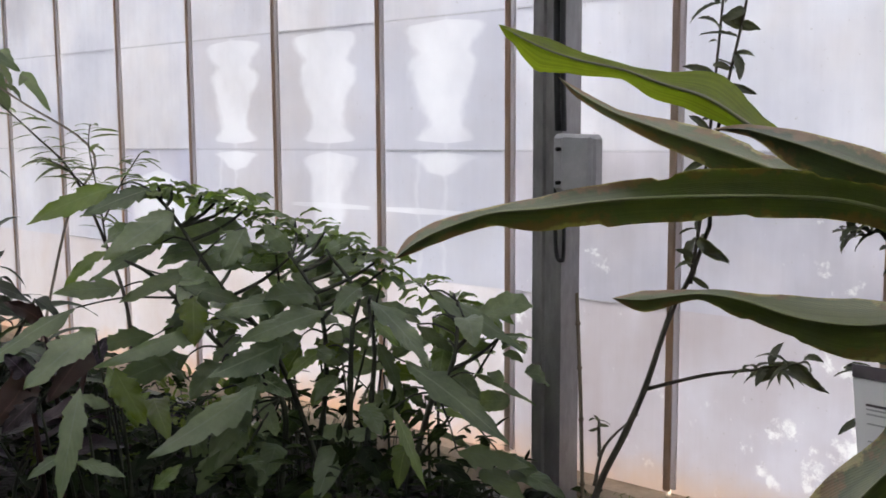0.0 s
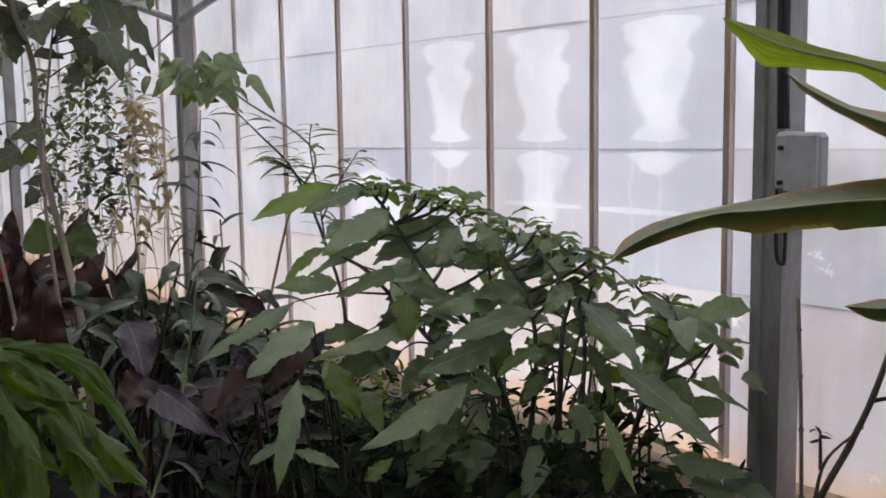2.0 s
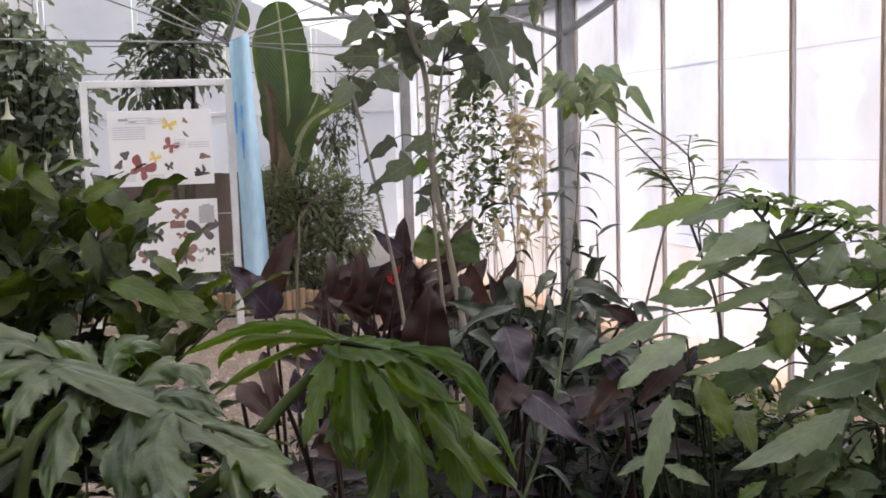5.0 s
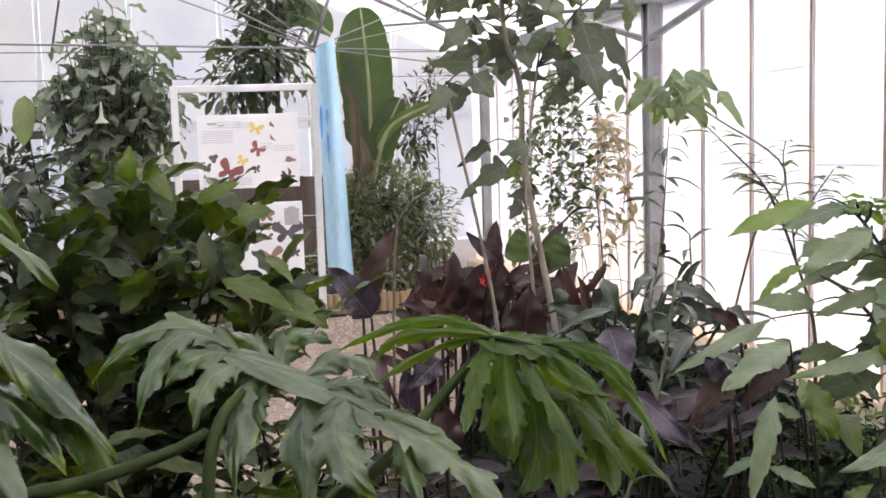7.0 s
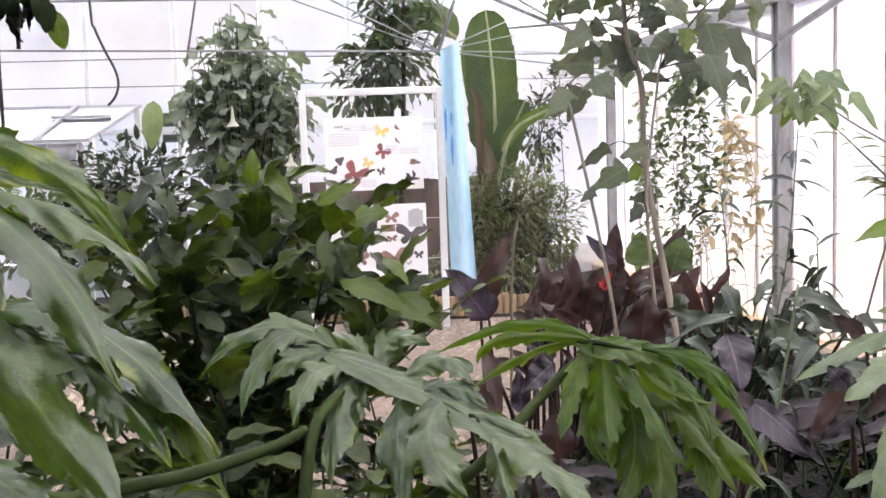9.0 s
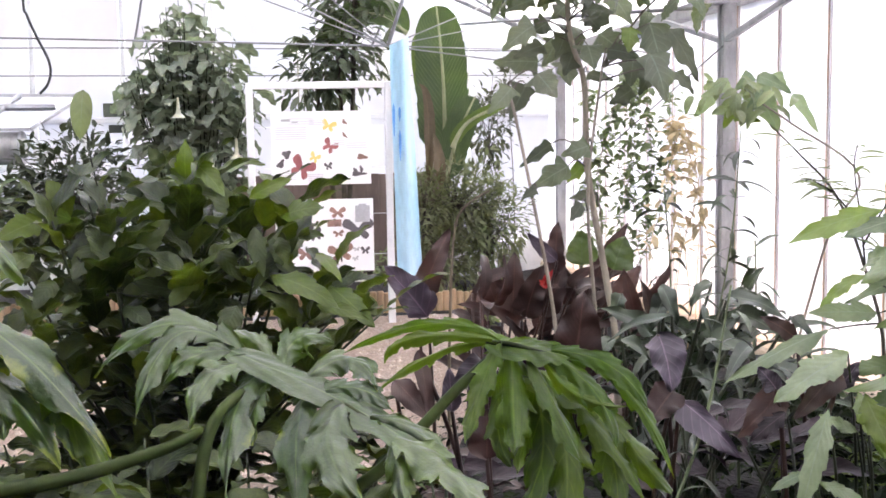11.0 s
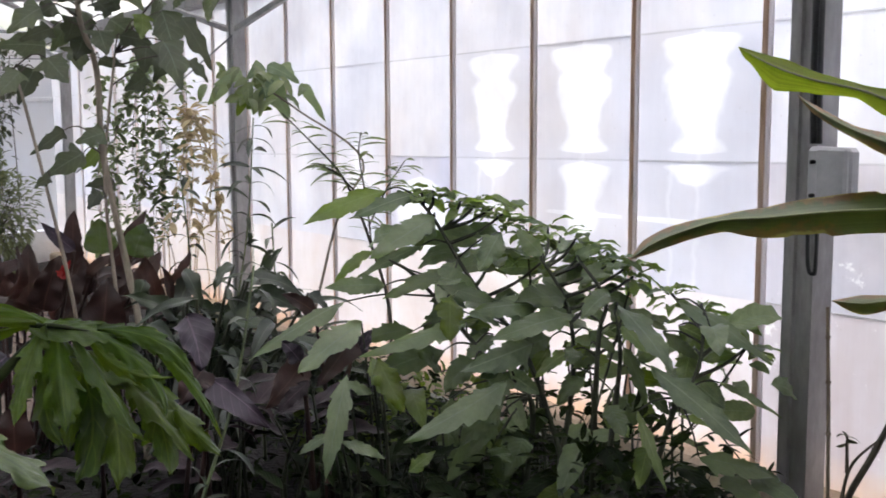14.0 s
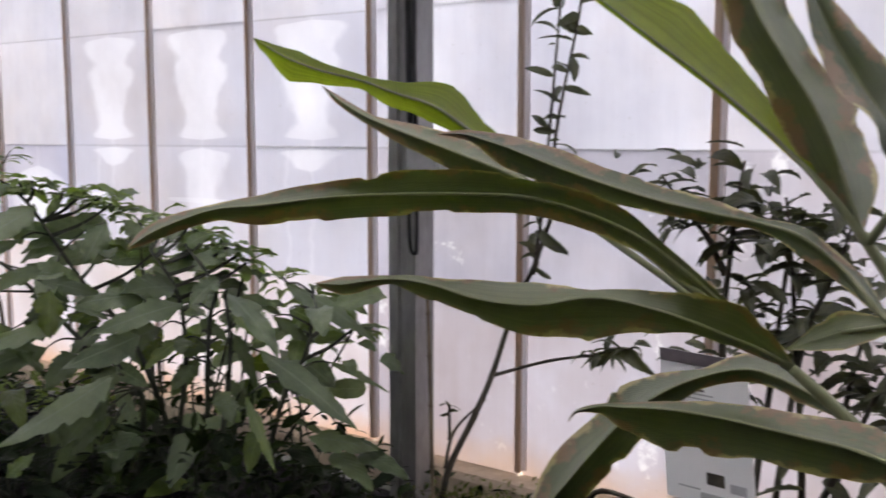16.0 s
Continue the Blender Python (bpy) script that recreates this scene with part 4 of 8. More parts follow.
def wavy_shrub():
    r = random.Random(21)
    base = (2.42, 2.73, ground_z(2.7))
    t = thing("broad_leaved_shrub", base, "leafy shrub with large wavy-edged grey-green leaves in the bed", "shrub")
    for pts in SHRUB_STEMS:
        g = Geo()
        g.tube(pts, 0.009, 0.0045, 7, 5, 0.15)
        part("stem", g, M_STEMD, t)
    joints = [Vector(p) for s in SHRUB_STEMS for p in smooth_line(s, 5)[6:]]

    def nearest(p):
        return min(joints, key=lambda q: (q - p).length + max(0, q.z - p.z))
    def twig(pts, r0, r1, sides, steps):
        g = Geo()
        g.tube(pts, r0, r1, sides, steps)
        part("twig", g, M_STEMD, t)
    def blade_on(base, *rest, **how):
        """A leaf joined to the nearest stem by a short stalk."""
        blade(t, base, *rest, wave=0.10, jag=0.12, crinkle=0.03, **how)
        b = Vector(base)
        q = nearest(b)
        if (q - b).length > 0.28:
            f = Vector((b.x + 0.06, b.y + 0.05, ground_z(b.y)))
            twig([f, f.lerp(b, 0.6) + Vector((0.02, 0.01, 0.02)), b], 0.006, 0.0025, 6, 5)
        elif (q - b).length > 0.02:
            twig([q, q.lerp(b, 0.55) + Vector((0, 0, 0.015)), b], 0.0038, 0.002, 5, 3)
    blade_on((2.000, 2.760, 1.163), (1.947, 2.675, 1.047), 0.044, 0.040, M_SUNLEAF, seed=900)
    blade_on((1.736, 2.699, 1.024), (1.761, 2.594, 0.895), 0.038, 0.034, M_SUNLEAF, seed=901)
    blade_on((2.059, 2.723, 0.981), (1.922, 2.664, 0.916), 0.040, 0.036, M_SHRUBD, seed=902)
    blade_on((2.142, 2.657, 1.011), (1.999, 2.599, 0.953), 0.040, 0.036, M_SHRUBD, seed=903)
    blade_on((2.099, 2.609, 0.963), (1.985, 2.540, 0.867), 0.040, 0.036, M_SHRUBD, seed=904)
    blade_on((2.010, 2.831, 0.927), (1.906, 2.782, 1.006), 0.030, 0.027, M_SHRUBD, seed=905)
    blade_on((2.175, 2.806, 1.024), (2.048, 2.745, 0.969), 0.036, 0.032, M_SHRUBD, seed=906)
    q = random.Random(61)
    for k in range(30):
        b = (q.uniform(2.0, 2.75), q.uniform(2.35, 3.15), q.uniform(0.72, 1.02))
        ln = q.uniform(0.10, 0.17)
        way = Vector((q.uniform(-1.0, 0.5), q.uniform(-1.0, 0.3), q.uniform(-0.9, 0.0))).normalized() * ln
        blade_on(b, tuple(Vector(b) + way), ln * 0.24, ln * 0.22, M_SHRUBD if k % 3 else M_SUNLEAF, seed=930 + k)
    blade_on((2.050, 3.232, 1.425), (1.792, 3.295, 1.327), 0.032, 0.044, M_SHRUBY, seed=300)
    blade_on((2.108, 3.145, 1.419), (1.881, 3.140, 1.355), 0.028, 0.035, seed=301)
    blade_on((2.131, 3.067, 1.351), (1.855, 2.969, 1.255), 0.050, 0.044, seed=302)
    blade_on((1.958, 3.142, 1.252), (1.843, 3.187, 1.145), 0.024, 0.020, M_SHRUBY, seed=303)
    blade_on((2.090, 3.076, 1.265), (1.862, 3.069, 1.182), 0.022, 0.022, seed=304)
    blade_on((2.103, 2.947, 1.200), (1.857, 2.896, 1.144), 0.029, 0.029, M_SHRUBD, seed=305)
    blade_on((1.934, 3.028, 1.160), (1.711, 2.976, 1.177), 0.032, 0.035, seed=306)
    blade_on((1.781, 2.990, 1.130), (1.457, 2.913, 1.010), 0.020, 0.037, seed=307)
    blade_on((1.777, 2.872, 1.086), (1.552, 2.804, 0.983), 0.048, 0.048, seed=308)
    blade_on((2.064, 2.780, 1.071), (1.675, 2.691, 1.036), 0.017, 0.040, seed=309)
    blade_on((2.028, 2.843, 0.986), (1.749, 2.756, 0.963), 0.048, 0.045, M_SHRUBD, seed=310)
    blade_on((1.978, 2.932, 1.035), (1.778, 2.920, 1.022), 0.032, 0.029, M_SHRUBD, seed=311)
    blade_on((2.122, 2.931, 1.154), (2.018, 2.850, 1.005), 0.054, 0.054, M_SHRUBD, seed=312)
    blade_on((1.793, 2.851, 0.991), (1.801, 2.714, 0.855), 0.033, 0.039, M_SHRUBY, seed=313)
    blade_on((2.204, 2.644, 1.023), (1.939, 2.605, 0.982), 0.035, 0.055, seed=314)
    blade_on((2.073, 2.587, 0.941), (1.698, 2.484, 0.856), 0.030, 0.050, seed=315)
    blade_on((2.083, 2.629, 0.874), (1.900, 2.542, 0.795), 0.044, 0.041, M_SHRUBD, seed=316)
    blade_on((2.345, 2.638, 1.093), (2.010, 2.579, 1.060), 0.037, 0.040, seed=317)
    blade_on((2.309, 2.703, 1.020), (2.140, 2.672, 0.988), 0.033, 0.033, M_SHRUBD, seed=318)
    blade_on((2.385, 2.735, 1.122), (2.194, 2.721, 1.131), 0.055, 0.055, M_SHRUBD, seed=319)
    blade_on((2.280, 2.928, 1.308), (2.188, 2.903, 1.197), 0.046, 0.043, seed=320)
    blade_on((2.440, 2.598, 1.154), (2.300, 2.549, 1.097), 0.034, 0.028, seed=321)
    blade_on((2.396, 2.505, 1.135), (2.350, 2.226, 1.003), 0.042, 0.045, seed=322)
    blade_on((2.432, 2.407, 0.973), (2.485, 2.073, 0.805), 0.045, 0.041, seed=323)
    blade_on((2.577, 2.469, 1.140), (2.698, 2.215, 0.985), 0.052, 0.028, seed=324)
    blade_on((2.613, 2.496, 1.057), (2.683, 2.395, 0.998), 0.046, 0.039, M_SHRUBY, seed=325)
    blade_on((2.606, 2.434, 0.991), (2.545, 2.396, 0.904), 0.035, 0.035, M_SHRUBY, seed=326)
    blade_on((2.637, 2.414, 0.965), (2.688, 2.335, 0.996), 0.021, 0.021, M_SHRUBY, seed=327)
    blade_on((2.672, 2.387, 0.903), (2.751, 2.223, 0.826), 0.015, 0.014, seed=328)
    blade_on((2.563, 2.431, 0.812), (2.569, 2.313, 0.803), 0.016, 0.018, M_SHRUBY, seed=329)
    blade_on((2.492, 2.405, 0.777), (2.525, 2.212, 0.733), 0.017, 0.015, M_SHRUBD, seed=330)
    blade_on((2.432, 2.209, 0.771), (2.533, 2.040, 0.744), 0.042, 0.027, M_SHRUBD, seed=331)
    blade_on((1.625, 2.656, 1.004), (1.516, 2.565, 0.763), 0.030, 0.033, seed=332)
    blade_on((2.294, 2.297, 0.894), (2.282, 2.165, 0.716), 0.021, 0.017, M_SHRUBY, seed=333)
    blade_on((2.367, 2.448, 1.034), (2.382, 2.363, 0.880), 0.024, 0.024, M_SHRUBD, seed=334)
    blade_on((2.324, 2.569, 0.925), (2.232, 2.552, 0.869), 0.027, 0.024, M_SHRUBD, seed=335)
    blade_on((1.746, 2.751, 0.916), (1.645, 2.753, 0.963), 0.016, 0.023, seed=336)
    blade_on((2.393, 2.859, 1.233), (2.324, 2.906, 1.317), 0.026, 0.041, seed=337)
    blade_on((2.029, 2.868, 1.172), (2.168, 2.732, 1.114), 0.028, 0.026, M_SHRUBD, seed=338)
    blade_on((2.284, 2.729, 1.113), (2.059, 2.731, 1.117), 0.029, 0.050, seed=339)
    blade_on((2.416, 2.735, 1.235), (2.463, 2.660, 1.280), 0.026, 0.026, seed=340)
    blade_on((2.536, 2.477, 1.051), (2.595, 2.380, 0.977), 0.024, 0.024, M_SHRUBD, seed=341)
    blade_on((2.401, 2.594, 0.984), (2.299, 2.585, 0.950), 0.022, 0.025, M_SHRUBD, seed=342)
    blade_on((2.045, 2.587, 0.837), (1.908, 2.534, 0.767), 0.026, 0.029, M_SHRUBD, seed=343)
    blade_on((2.326, 2.633, 0.987), (2.203, 2.631, 0.925), 0.022, 0.022, M_SHRUBY, seed=344)
    blade_on((2.307, 2.454, 0.850), (2.334, 2.376, 0.798), 0.032, 0.035, M_SHRUBY, seed=345)
    blade_on((2.499, 2.117, 0.768), (2.561, 2.020, 0.707), 0.027, 0.027, M_SHRUBD, seed=346)
    blade_on((2.109, 2.985, 1.082), (2.023, 2.956, 0.965), 0.033, 0.036, M_SHRUBD, seed=347)
    blade_on((2.410, 2.653, 1.036), (2.442, 2.573, 0.983), 0.028, 0.024, M_SHRUBD, seed=348)
    blade_on((2.495, 2.612, 1.049), (2.524, 2.530, 0.980), 0.024, 0.021, M_SHRUBY, seed=349)
    blade_on((1.749, 2.556, 0.748), (1.815, 2.530, 0.801), 0.023, 0.020, M_SHRUBY, seed=350)
    blade_on((1.558, 2.614, 0.865), (1.462, 2.602, 0.829), 0.014, 0.017, seed=351)
    blade_on((1.580, 2.600, 0.844), (1.674, 2.545, 0.800), 0.020, 0.017, seed=352)
    blade_on((1.579, 2.787, 0.965), (1.477, 2.773, 0.895), 0.024, 0.028, M_PURPLE, seed=353)
    blade_on((1.763, 2.740, 0.897), (1.839, 2.708, 0.945), 0.019, 0.016, M_SHRUBY, seed=354)
    models = leaf_models("shrub_leaf", M_SHRUB, 5, 3, 0.55, teeth=0.09, nteeth=7, wave=0.05, waves=3, nu=14)
    young = leaf_models("young_leaf", M_SHRUBY, 4, 4, 0.5, teeth=0.1, nteeth=6, wave=0.06, waves=2, nu=12)
    crowns = [Vector(c) for c in SHRUB_TOPS]
    crowns += [a.lerp(b, 0.5) + Vector((r.uniform(-0.03, 0.03), r.uniform(-0.03, 0.03), 0.015)) for a, b in zip(crowns[:7], crowns[1:8])]
    for c in crowns:
        q = nearest(c - Vector((0, 0, 0.05)))
        twig([q, q.lerp(c, 0.5) + Vector((0.01, 0, -0.01)), c], 0.007, 0.004, 5, 3)
        for k in range(14):
            a = k * 2.4 + r.uniform(-0.4, 0.4)
            way = Vector((math.cos(a), math.sin(a), r.uniform(-0.35, 0.35)))
            hang_leaf(t, young if r.random() < 0.7 else models, r, c + way * 0.015 + Vector((0, 0, r.uniform(-0.05, 0.01))), way, r.uniform(0.035, 0.115), r.uniform(-0.4, 0.4), r.uniform(0.8, 1.15))
        for k in range(3):
            a = r.uniform(0, 6.28)
            way = Vector((math.cos(a), math.sin(a), r.uniform(-0.6, 0.1)))
            o = c + Vector((r.uniform(-0.08, 0.08), r.uniform(-0.08, 0.08), r.uniform(-0.22, -0.04)))
            hang_leaf(t, models, r, o, way, r.uniform(0.1, 0.2), r.uniform(-0.4, 0.4), up=(-0.5, -0.6, 0.7))
    for c in SHRUB_TOPS[3::4]:
        f = Vector((2.42 + r.uniform(-0.22, 0.3), 2.72 + r.uniform(-0.2, 0.2), ground_z(2.7)))
        g = Geo()
        g.tube([f, f.lerp(Vector(c), 0.5) + Vector((r.uniform(-0.03, 0.06), r.uniform(-0.05, 0.05), 0)), c], 0.006, 0.003, 6, 6, 0.15)
        part("stem", g, M_STEMD, t)
    for _ in range(12):
        s = r.choice(SHRUB_STEMS)
        o = Vector(r.choice(smooth_line(s, 5)[3:]))
        a = r.uniform(0, 6.28)
        way = Vector((math.cos(a), math.sin(a), r.uniform(-0.7, 0.2)))
        o2 = o + way * r.uniform(0.03, 0.12)
        twig([o, o2], 0.003, 0.002, 4, 1)
        hang_leaf(t, models, r, o2, way, r.uniform(0.1, 0.19), r.uniform(-0.5, 0.5), up=(-0.5, -0.6, 0.7))


CANES = [
    [(1.38, -0.05, 0.35), (1.455, 0.209, 1.275), (1.461, 0.265, 1.361), (1.452, 0.316, 1.409), (1.441, 0.366, 1.450)],
    [(1.34, -0.10, 0.35), (1.460, 0.188, 1.340), (1.466, 0.233, 1.444), (1.478, 0.281, 1.520), (1.476, 0.315, 1.567)],
    [(1.52, 0.10, 0.35), (1.651, 0.276, 1.188), (1.616, 0.339, 1.304), (1.606, 0.377, 1.362)],
]


def strap(t, spine, halves, seed, mat=None):
    """A long ginger leaf along a spine; halves give the width and tilt of either half of the blade at each spine point."""
    r = random.Random(seed)
    n, fine, nv = len(spine), 8, 4
    line = smooth_line(spine, fine)
    verts, uvs = [], []
    last = len(line) - 1
    ph = r.uniform(0, 6)
    for i, p in enumerate(line):
        k = min(n - 2, i // fine)
        a = (i - k * fine) / fine
        a = a * a * (3 - 2 * a) * 0.5 + a * 0.5
        w1, a1, w2, a2 = (x + (y - x) * a for x, y in zip(halves[k], halves[k + 1]))
        tan = (line[min(i + 1, last)] - line[max(i - 1, 0)]).normalized()
        side = tan.cross(Vector((0, 0, 1))).normalized()
        nor = side.cross(tan)
        u = i / last
        d1 = side * math.cos(radians(a1)) + nor * math.sin(radians(a1))
        d2 = side * math.cos(radians(a2)) + nor * math.sin(radians(a2))
        for d, w, sg in ((d1, w1, -1), (d2, w2, 1)):
            rag = 1 + 0.05 * noise.noise((u * 14, sg * 3 + seed, 0)) + 0.04 * noise.noise((u * 40, sg * 3, seed))
            if noise.noise((u * 9, sg * 5.0, seed * 1.7)) > 0.42 and mat is None:
                rag *= 0.86
            out = d.cross(tan).normalized()
            for q in range(nv, -1, -1) if sg < 0 else range(nv + 1):
                v = q / nv
                bow = 0.10 * w * math.sin(v * 3.14) + 0.05 * w * v * v * math.sin(u * 16 + ph + sg)
                verts.append(tuple(p + d * (w * v * (1 + (rag - 1) * v)) + out * bow * sg))
                uvs.append((0.5 + 0.5 * sg * v, u))
    cols = 2 * nv + 2
    g = Geo()
    g.add(verts, [(i * cols + j, i * cols + j + 1, (i + 1) * cols + j + 1, (i + 1) * cols + j) for i in range(last) for j in range(cols - 1) if j != nv], uvs)
    lf = part("leaf", g, mat or M_GINGER, t)
    m = Geo()
    m.tube(spine[:-1], 0.0024, 0.0008, 6, 5)
    part("midrib", m, M_CANE, lf)
    joints = [q for c in CANES for q in smooth_line(c, 6)[10:]]
    b = Vector(spine[0])
    q = min(joints, key=lambda c: (c - b).length)
    if (q - b).length > 0.01:
        m = Geo()
        m.tube([q, q.lerp(b, 0.5) + Vector((0, 0, 0.002)), b, spine[1]], 0.005, 0.0022, 7, 5)
        part("leaf_stalk", m, M_CANE, t)


def ginger():
    t = thing("ginger_plant", (1.33, 0.0, ground_z(0)), "tall ginger with long strap leaves, brown-scorched along their edges", "plant")
    for pts in CANES:
        g = Geo()
        g.tube(pts, 0.012, 0.005, 9, 6)
        part("cane", g, M_CANE, t)
    strap(t, [(1.442, 0.703, 1.639), (1.426, 0.738, 1.654), (1.404, 0.784, 1.686), (1.384, 0.824, 1.700), (1.359, 0.853, 1.714), (1.337, 0.895, 1.725), (1.321, 0.930, 1.738), (1.310, 0.959, 1.753), (1.301, 0.972, 1.763)],
          [(0.004, 27, 0.003, -69), (0.028, 26, 0.009, -70), (0.049, 28, 0.020, -69), (0.024, 32, 0.019, -64), (0.012, 33, 0.010, -64), (0.015, 32, 0.016, -67), (0.020, 29, 0.027, -72), (0.011, 27, 0.009, -72), (0.000, 31, 0.000, -66)], 1, M_GINGERY)
    strap(t, [(1.498, 0.723, 1.597), (1.483, 0.757, 1.613), (1.465, 0.811, 1.632), (1.452, 0.873, 1.651), (1.443, 0.932, 1.670), (1.435, 0.975, 1.691), (1.429, 1.001, 1.710)],
          [(0.006, 26, 0.004, -70), (0.027, 26, 0.015, -71), (0.031, 26, 0.023, -74), (0.025, 26, 0.017, -77), (0.009, 24, 0.008, -81), (0.008, 19, 0.006, -83), (0.000, 17, 0.000, -84)], 2)
    strap(t, [(1.465, 0.291, 1.503), (1.485, 0.336, 1.536), (1.488, 0.384, 1.566), (1.497, 0.435, 1.575), (1.482, 0.483, 1.583), (1.462, 0.537, 1.595), (1.445, 0.589, 1.610), (1.431, 0.637, 1.625), (1.424, 0.693, 1.642), (1.412, 0.739, 1.655), (1.395, 0.772, 1.656)],
          [(0.004, 1, 0.003, -100), (0.016, 8, 0.013, -92), (0.015, 18, 0.019, -82), (0.009, 27, 0.008, -72), (0.025, 28, 0.012, -68), (0.033, 27, 0.015, -69), (0.026, 27, 0.020, -70), (0.030, 26, 0.025, -74), (0.025, 27, 0.025, -74), (0.011, 31, 0.007, -67), (0.000, 34, 0.000, -64)], 3)
    strap(t, [(1.461, 0.425, 1.480), (1.425, 0.492, 1.543), (1.399, 0.542, 1.575), (1.361, 0.604, 1.597), (1.319, 0.650, 1.602), (1.267, 0.692, 1.603), (1.240, 0.721, 1.602), (1.203, 0.754, 1.599), (1.155, 0.782, 1.594), (1.119, 0.806, 1.591), (1.082, 0.828, 1.578), (1.063, 0.839, 1.568), (1.046, 0.847, 1.555)],
          [(0.005, 112, 0.003, -68), (0.009, 114, 0.013, -68), (0.022, 114, 0.017, -67), (0.023, 114, 0.020, -65), (0.027, 112, 0.022, -65), (0.026, 110, 0.025, -65), (0.018, 104, 0.025, -65), (0.016, 60, 0.026, -66), (0.016, 29, 0.023, -66), (0.009, 29, 0.013, -66), (0.015, 28, 0.011, -67), (0.012, 27, 0.009, -68), (0.000, 26, 0.000, -69)], 4)
    strap(t, [(1.441, 0.367, 1.451), (1.427, 0.392, 1.466), (1.414, 0.416, 1.476), (1.398, 0.443, 1.488), (1.375, 0.479, 1.501), (1.340, 0.519, 1.511), (1.303, 0.557, 1.504), (1.267, 0.597, 1.509), (1.233, 0.630, 1.524), (1.205, 0.654, 1.530), (1.172, 0.681, 1.526), (1.150, 0.699, 1.528)],
          [(0.004, 112, 0.003, -70), (0.022, 112, 0.008, -71), (0.040, 114, 0.010, -70), (0.032, 112, 0.012, -70), (0.020, 70, 0.028, -69), (0.014, 25, 0.048, -70), (0.036, 25, 0.036, -70), (0.034, 26, 0.021, -69), (0.013, 27, 0.016, -68), (0.006, 26, 0.005, -69), (0.012, 26, 0.012, -69), (0.000, 26, 0.000, -69)], 5)
    strap(t, [(1.376, 0.217, 1.397), (1.370, 0.270, 1.408), (1.366, 0.313, 1.411), (1.360, 0.357, 1.414), (1.352, 0.397, 1.417), (1.338, 0.435, 1.419), (1.324, 0.471, 1.417), (1.317, 0.494, 1.415), (1.306, 0.512, 1.409), (1.303, 0.520, 1.396)],
          [(0.005, 16, 0.003, -80), (0.040, 17, 0.030, -80), (0.038, 18, 0.034, -79), (0.032, 18, 0.031, -79), (0.022, 19, 0.041, -77), (0.013, 20, 0.044, -76), (0.008, 21, 0.025, -76), (0.004, 22, 0.008, -74), (0.002, 27, 0.002, -70), (0.000, 42, 0.000, -57)], 6)
    strap(t, [(1.606, 0.377, 1.363), (1.622, 0.439, 1.381), (1.631, 0.505, 1.390), (1.617, 0.561, 1.374), (1.599, 0.606, 1.348), (1.583, 0.645, 1.311), (1.575, 0.688, 1.259), (1.557, 0.725, 1.204), (1.540, 0.760, 1.139)],
          [(0.005, 11, 0.003, -91), (0.023, 15, 0.016, -88), (0.033, 25, 0.016, -75), (0.016, 28, 0.015, -70), (0.041, 29, 0.023, -68), (0.053, 39, 0.033, -61), (0.054, 40, 0.037, -60), (0.052, 35, 0.035, -64), (0.000, 37, 0.000, -63)], 7)
    strap(t, [(1.482, 0.372, 1.625), (1.488, 0.401, 1.647), (1.486, 0.440, 1.679), (1.478, 0.486, 1.715), (1.466, 0.544, 1.757), (1.453, 0.605, 1.802), (1.435, 0.665, 1.850)],
          [(0.004, 12, 0.002, -88), (0.016, 16, 0.004, -82), (0.039, 22, 0.005, -75), (0.059, 25, 0.005, -72), (0.074, 26, 0.005, -71), (0.059, 28, 0.005, -70), (0.000, 29, 0.000, -69)], 8, M_GINGERY)
    strap(t, [(1.478, 0.323, 1.580), (1.491, 0.350, 1.632), (1.491, 0.376, 1.684), (1.486, 0.406, 1.731), (1.482, 0.434, 1.774), (1.482, 0.459, 1.822), (1.476, 0.475, 1.871)],
          [(0.004, -7, 0.003, -105), (0.046, 1, 0.031, -95), (0.070, 18, 0.040, -78), (0.042, 22, 0.032, -74), (0.046, 17, 0.036, -80), (0.042, 18, 0.029, -78), (0.000, 30, 0.000, -66)], 9)
    strap(t, [(1.463, 0.271, 1.623), (1.469, 0.293, 1.666), (1.467, 0.325, 1.710), (1.464, 0.354, 1.757), (1.458, 0.381, 1.815)],
          [(0.005, 177, 0.006, -5), (0.036, 176, 0.034, 15), (0.034, 196, 0.034, 43), (0.022, 215, 0.023, 55), (0, 215, 0, 55)], 10)
    strap(t, [(1.464, 0.279, 1.500), (1.467, 0.331, 1.485), (1.465, 0.385, 1.460)],
          [(0.004, 33, 0.005, -102), (0.02, 75, 0.018, -117), (0, 75, 0, -117)], 11)


def cut_leaf(t, spine, web, seed, mat, label=""):
    """The middle of a deeply cut leaf: a narrow web along the midrib, which carries the lobes."""
    g = Geo()
    leaf(g, spine[0], spine[-1], web, up=(0, -0.4, 0.9), via=spine[len(spine) // 2], fold=-0.15, kind="lobe", nu=24, nv=3, wave=0.05, waves=3, teeth=0.2, nteeth=4)
    lf = part("leaf", g, mat, t, label)
    m = Geo()
    m.tube([Vector(q) - Vector((0, 0, 0.002)) for q in spine], 0.004, 0.002, 6, 3)
    part("midrib", m, M_PETIOLE, lf)
    return lf


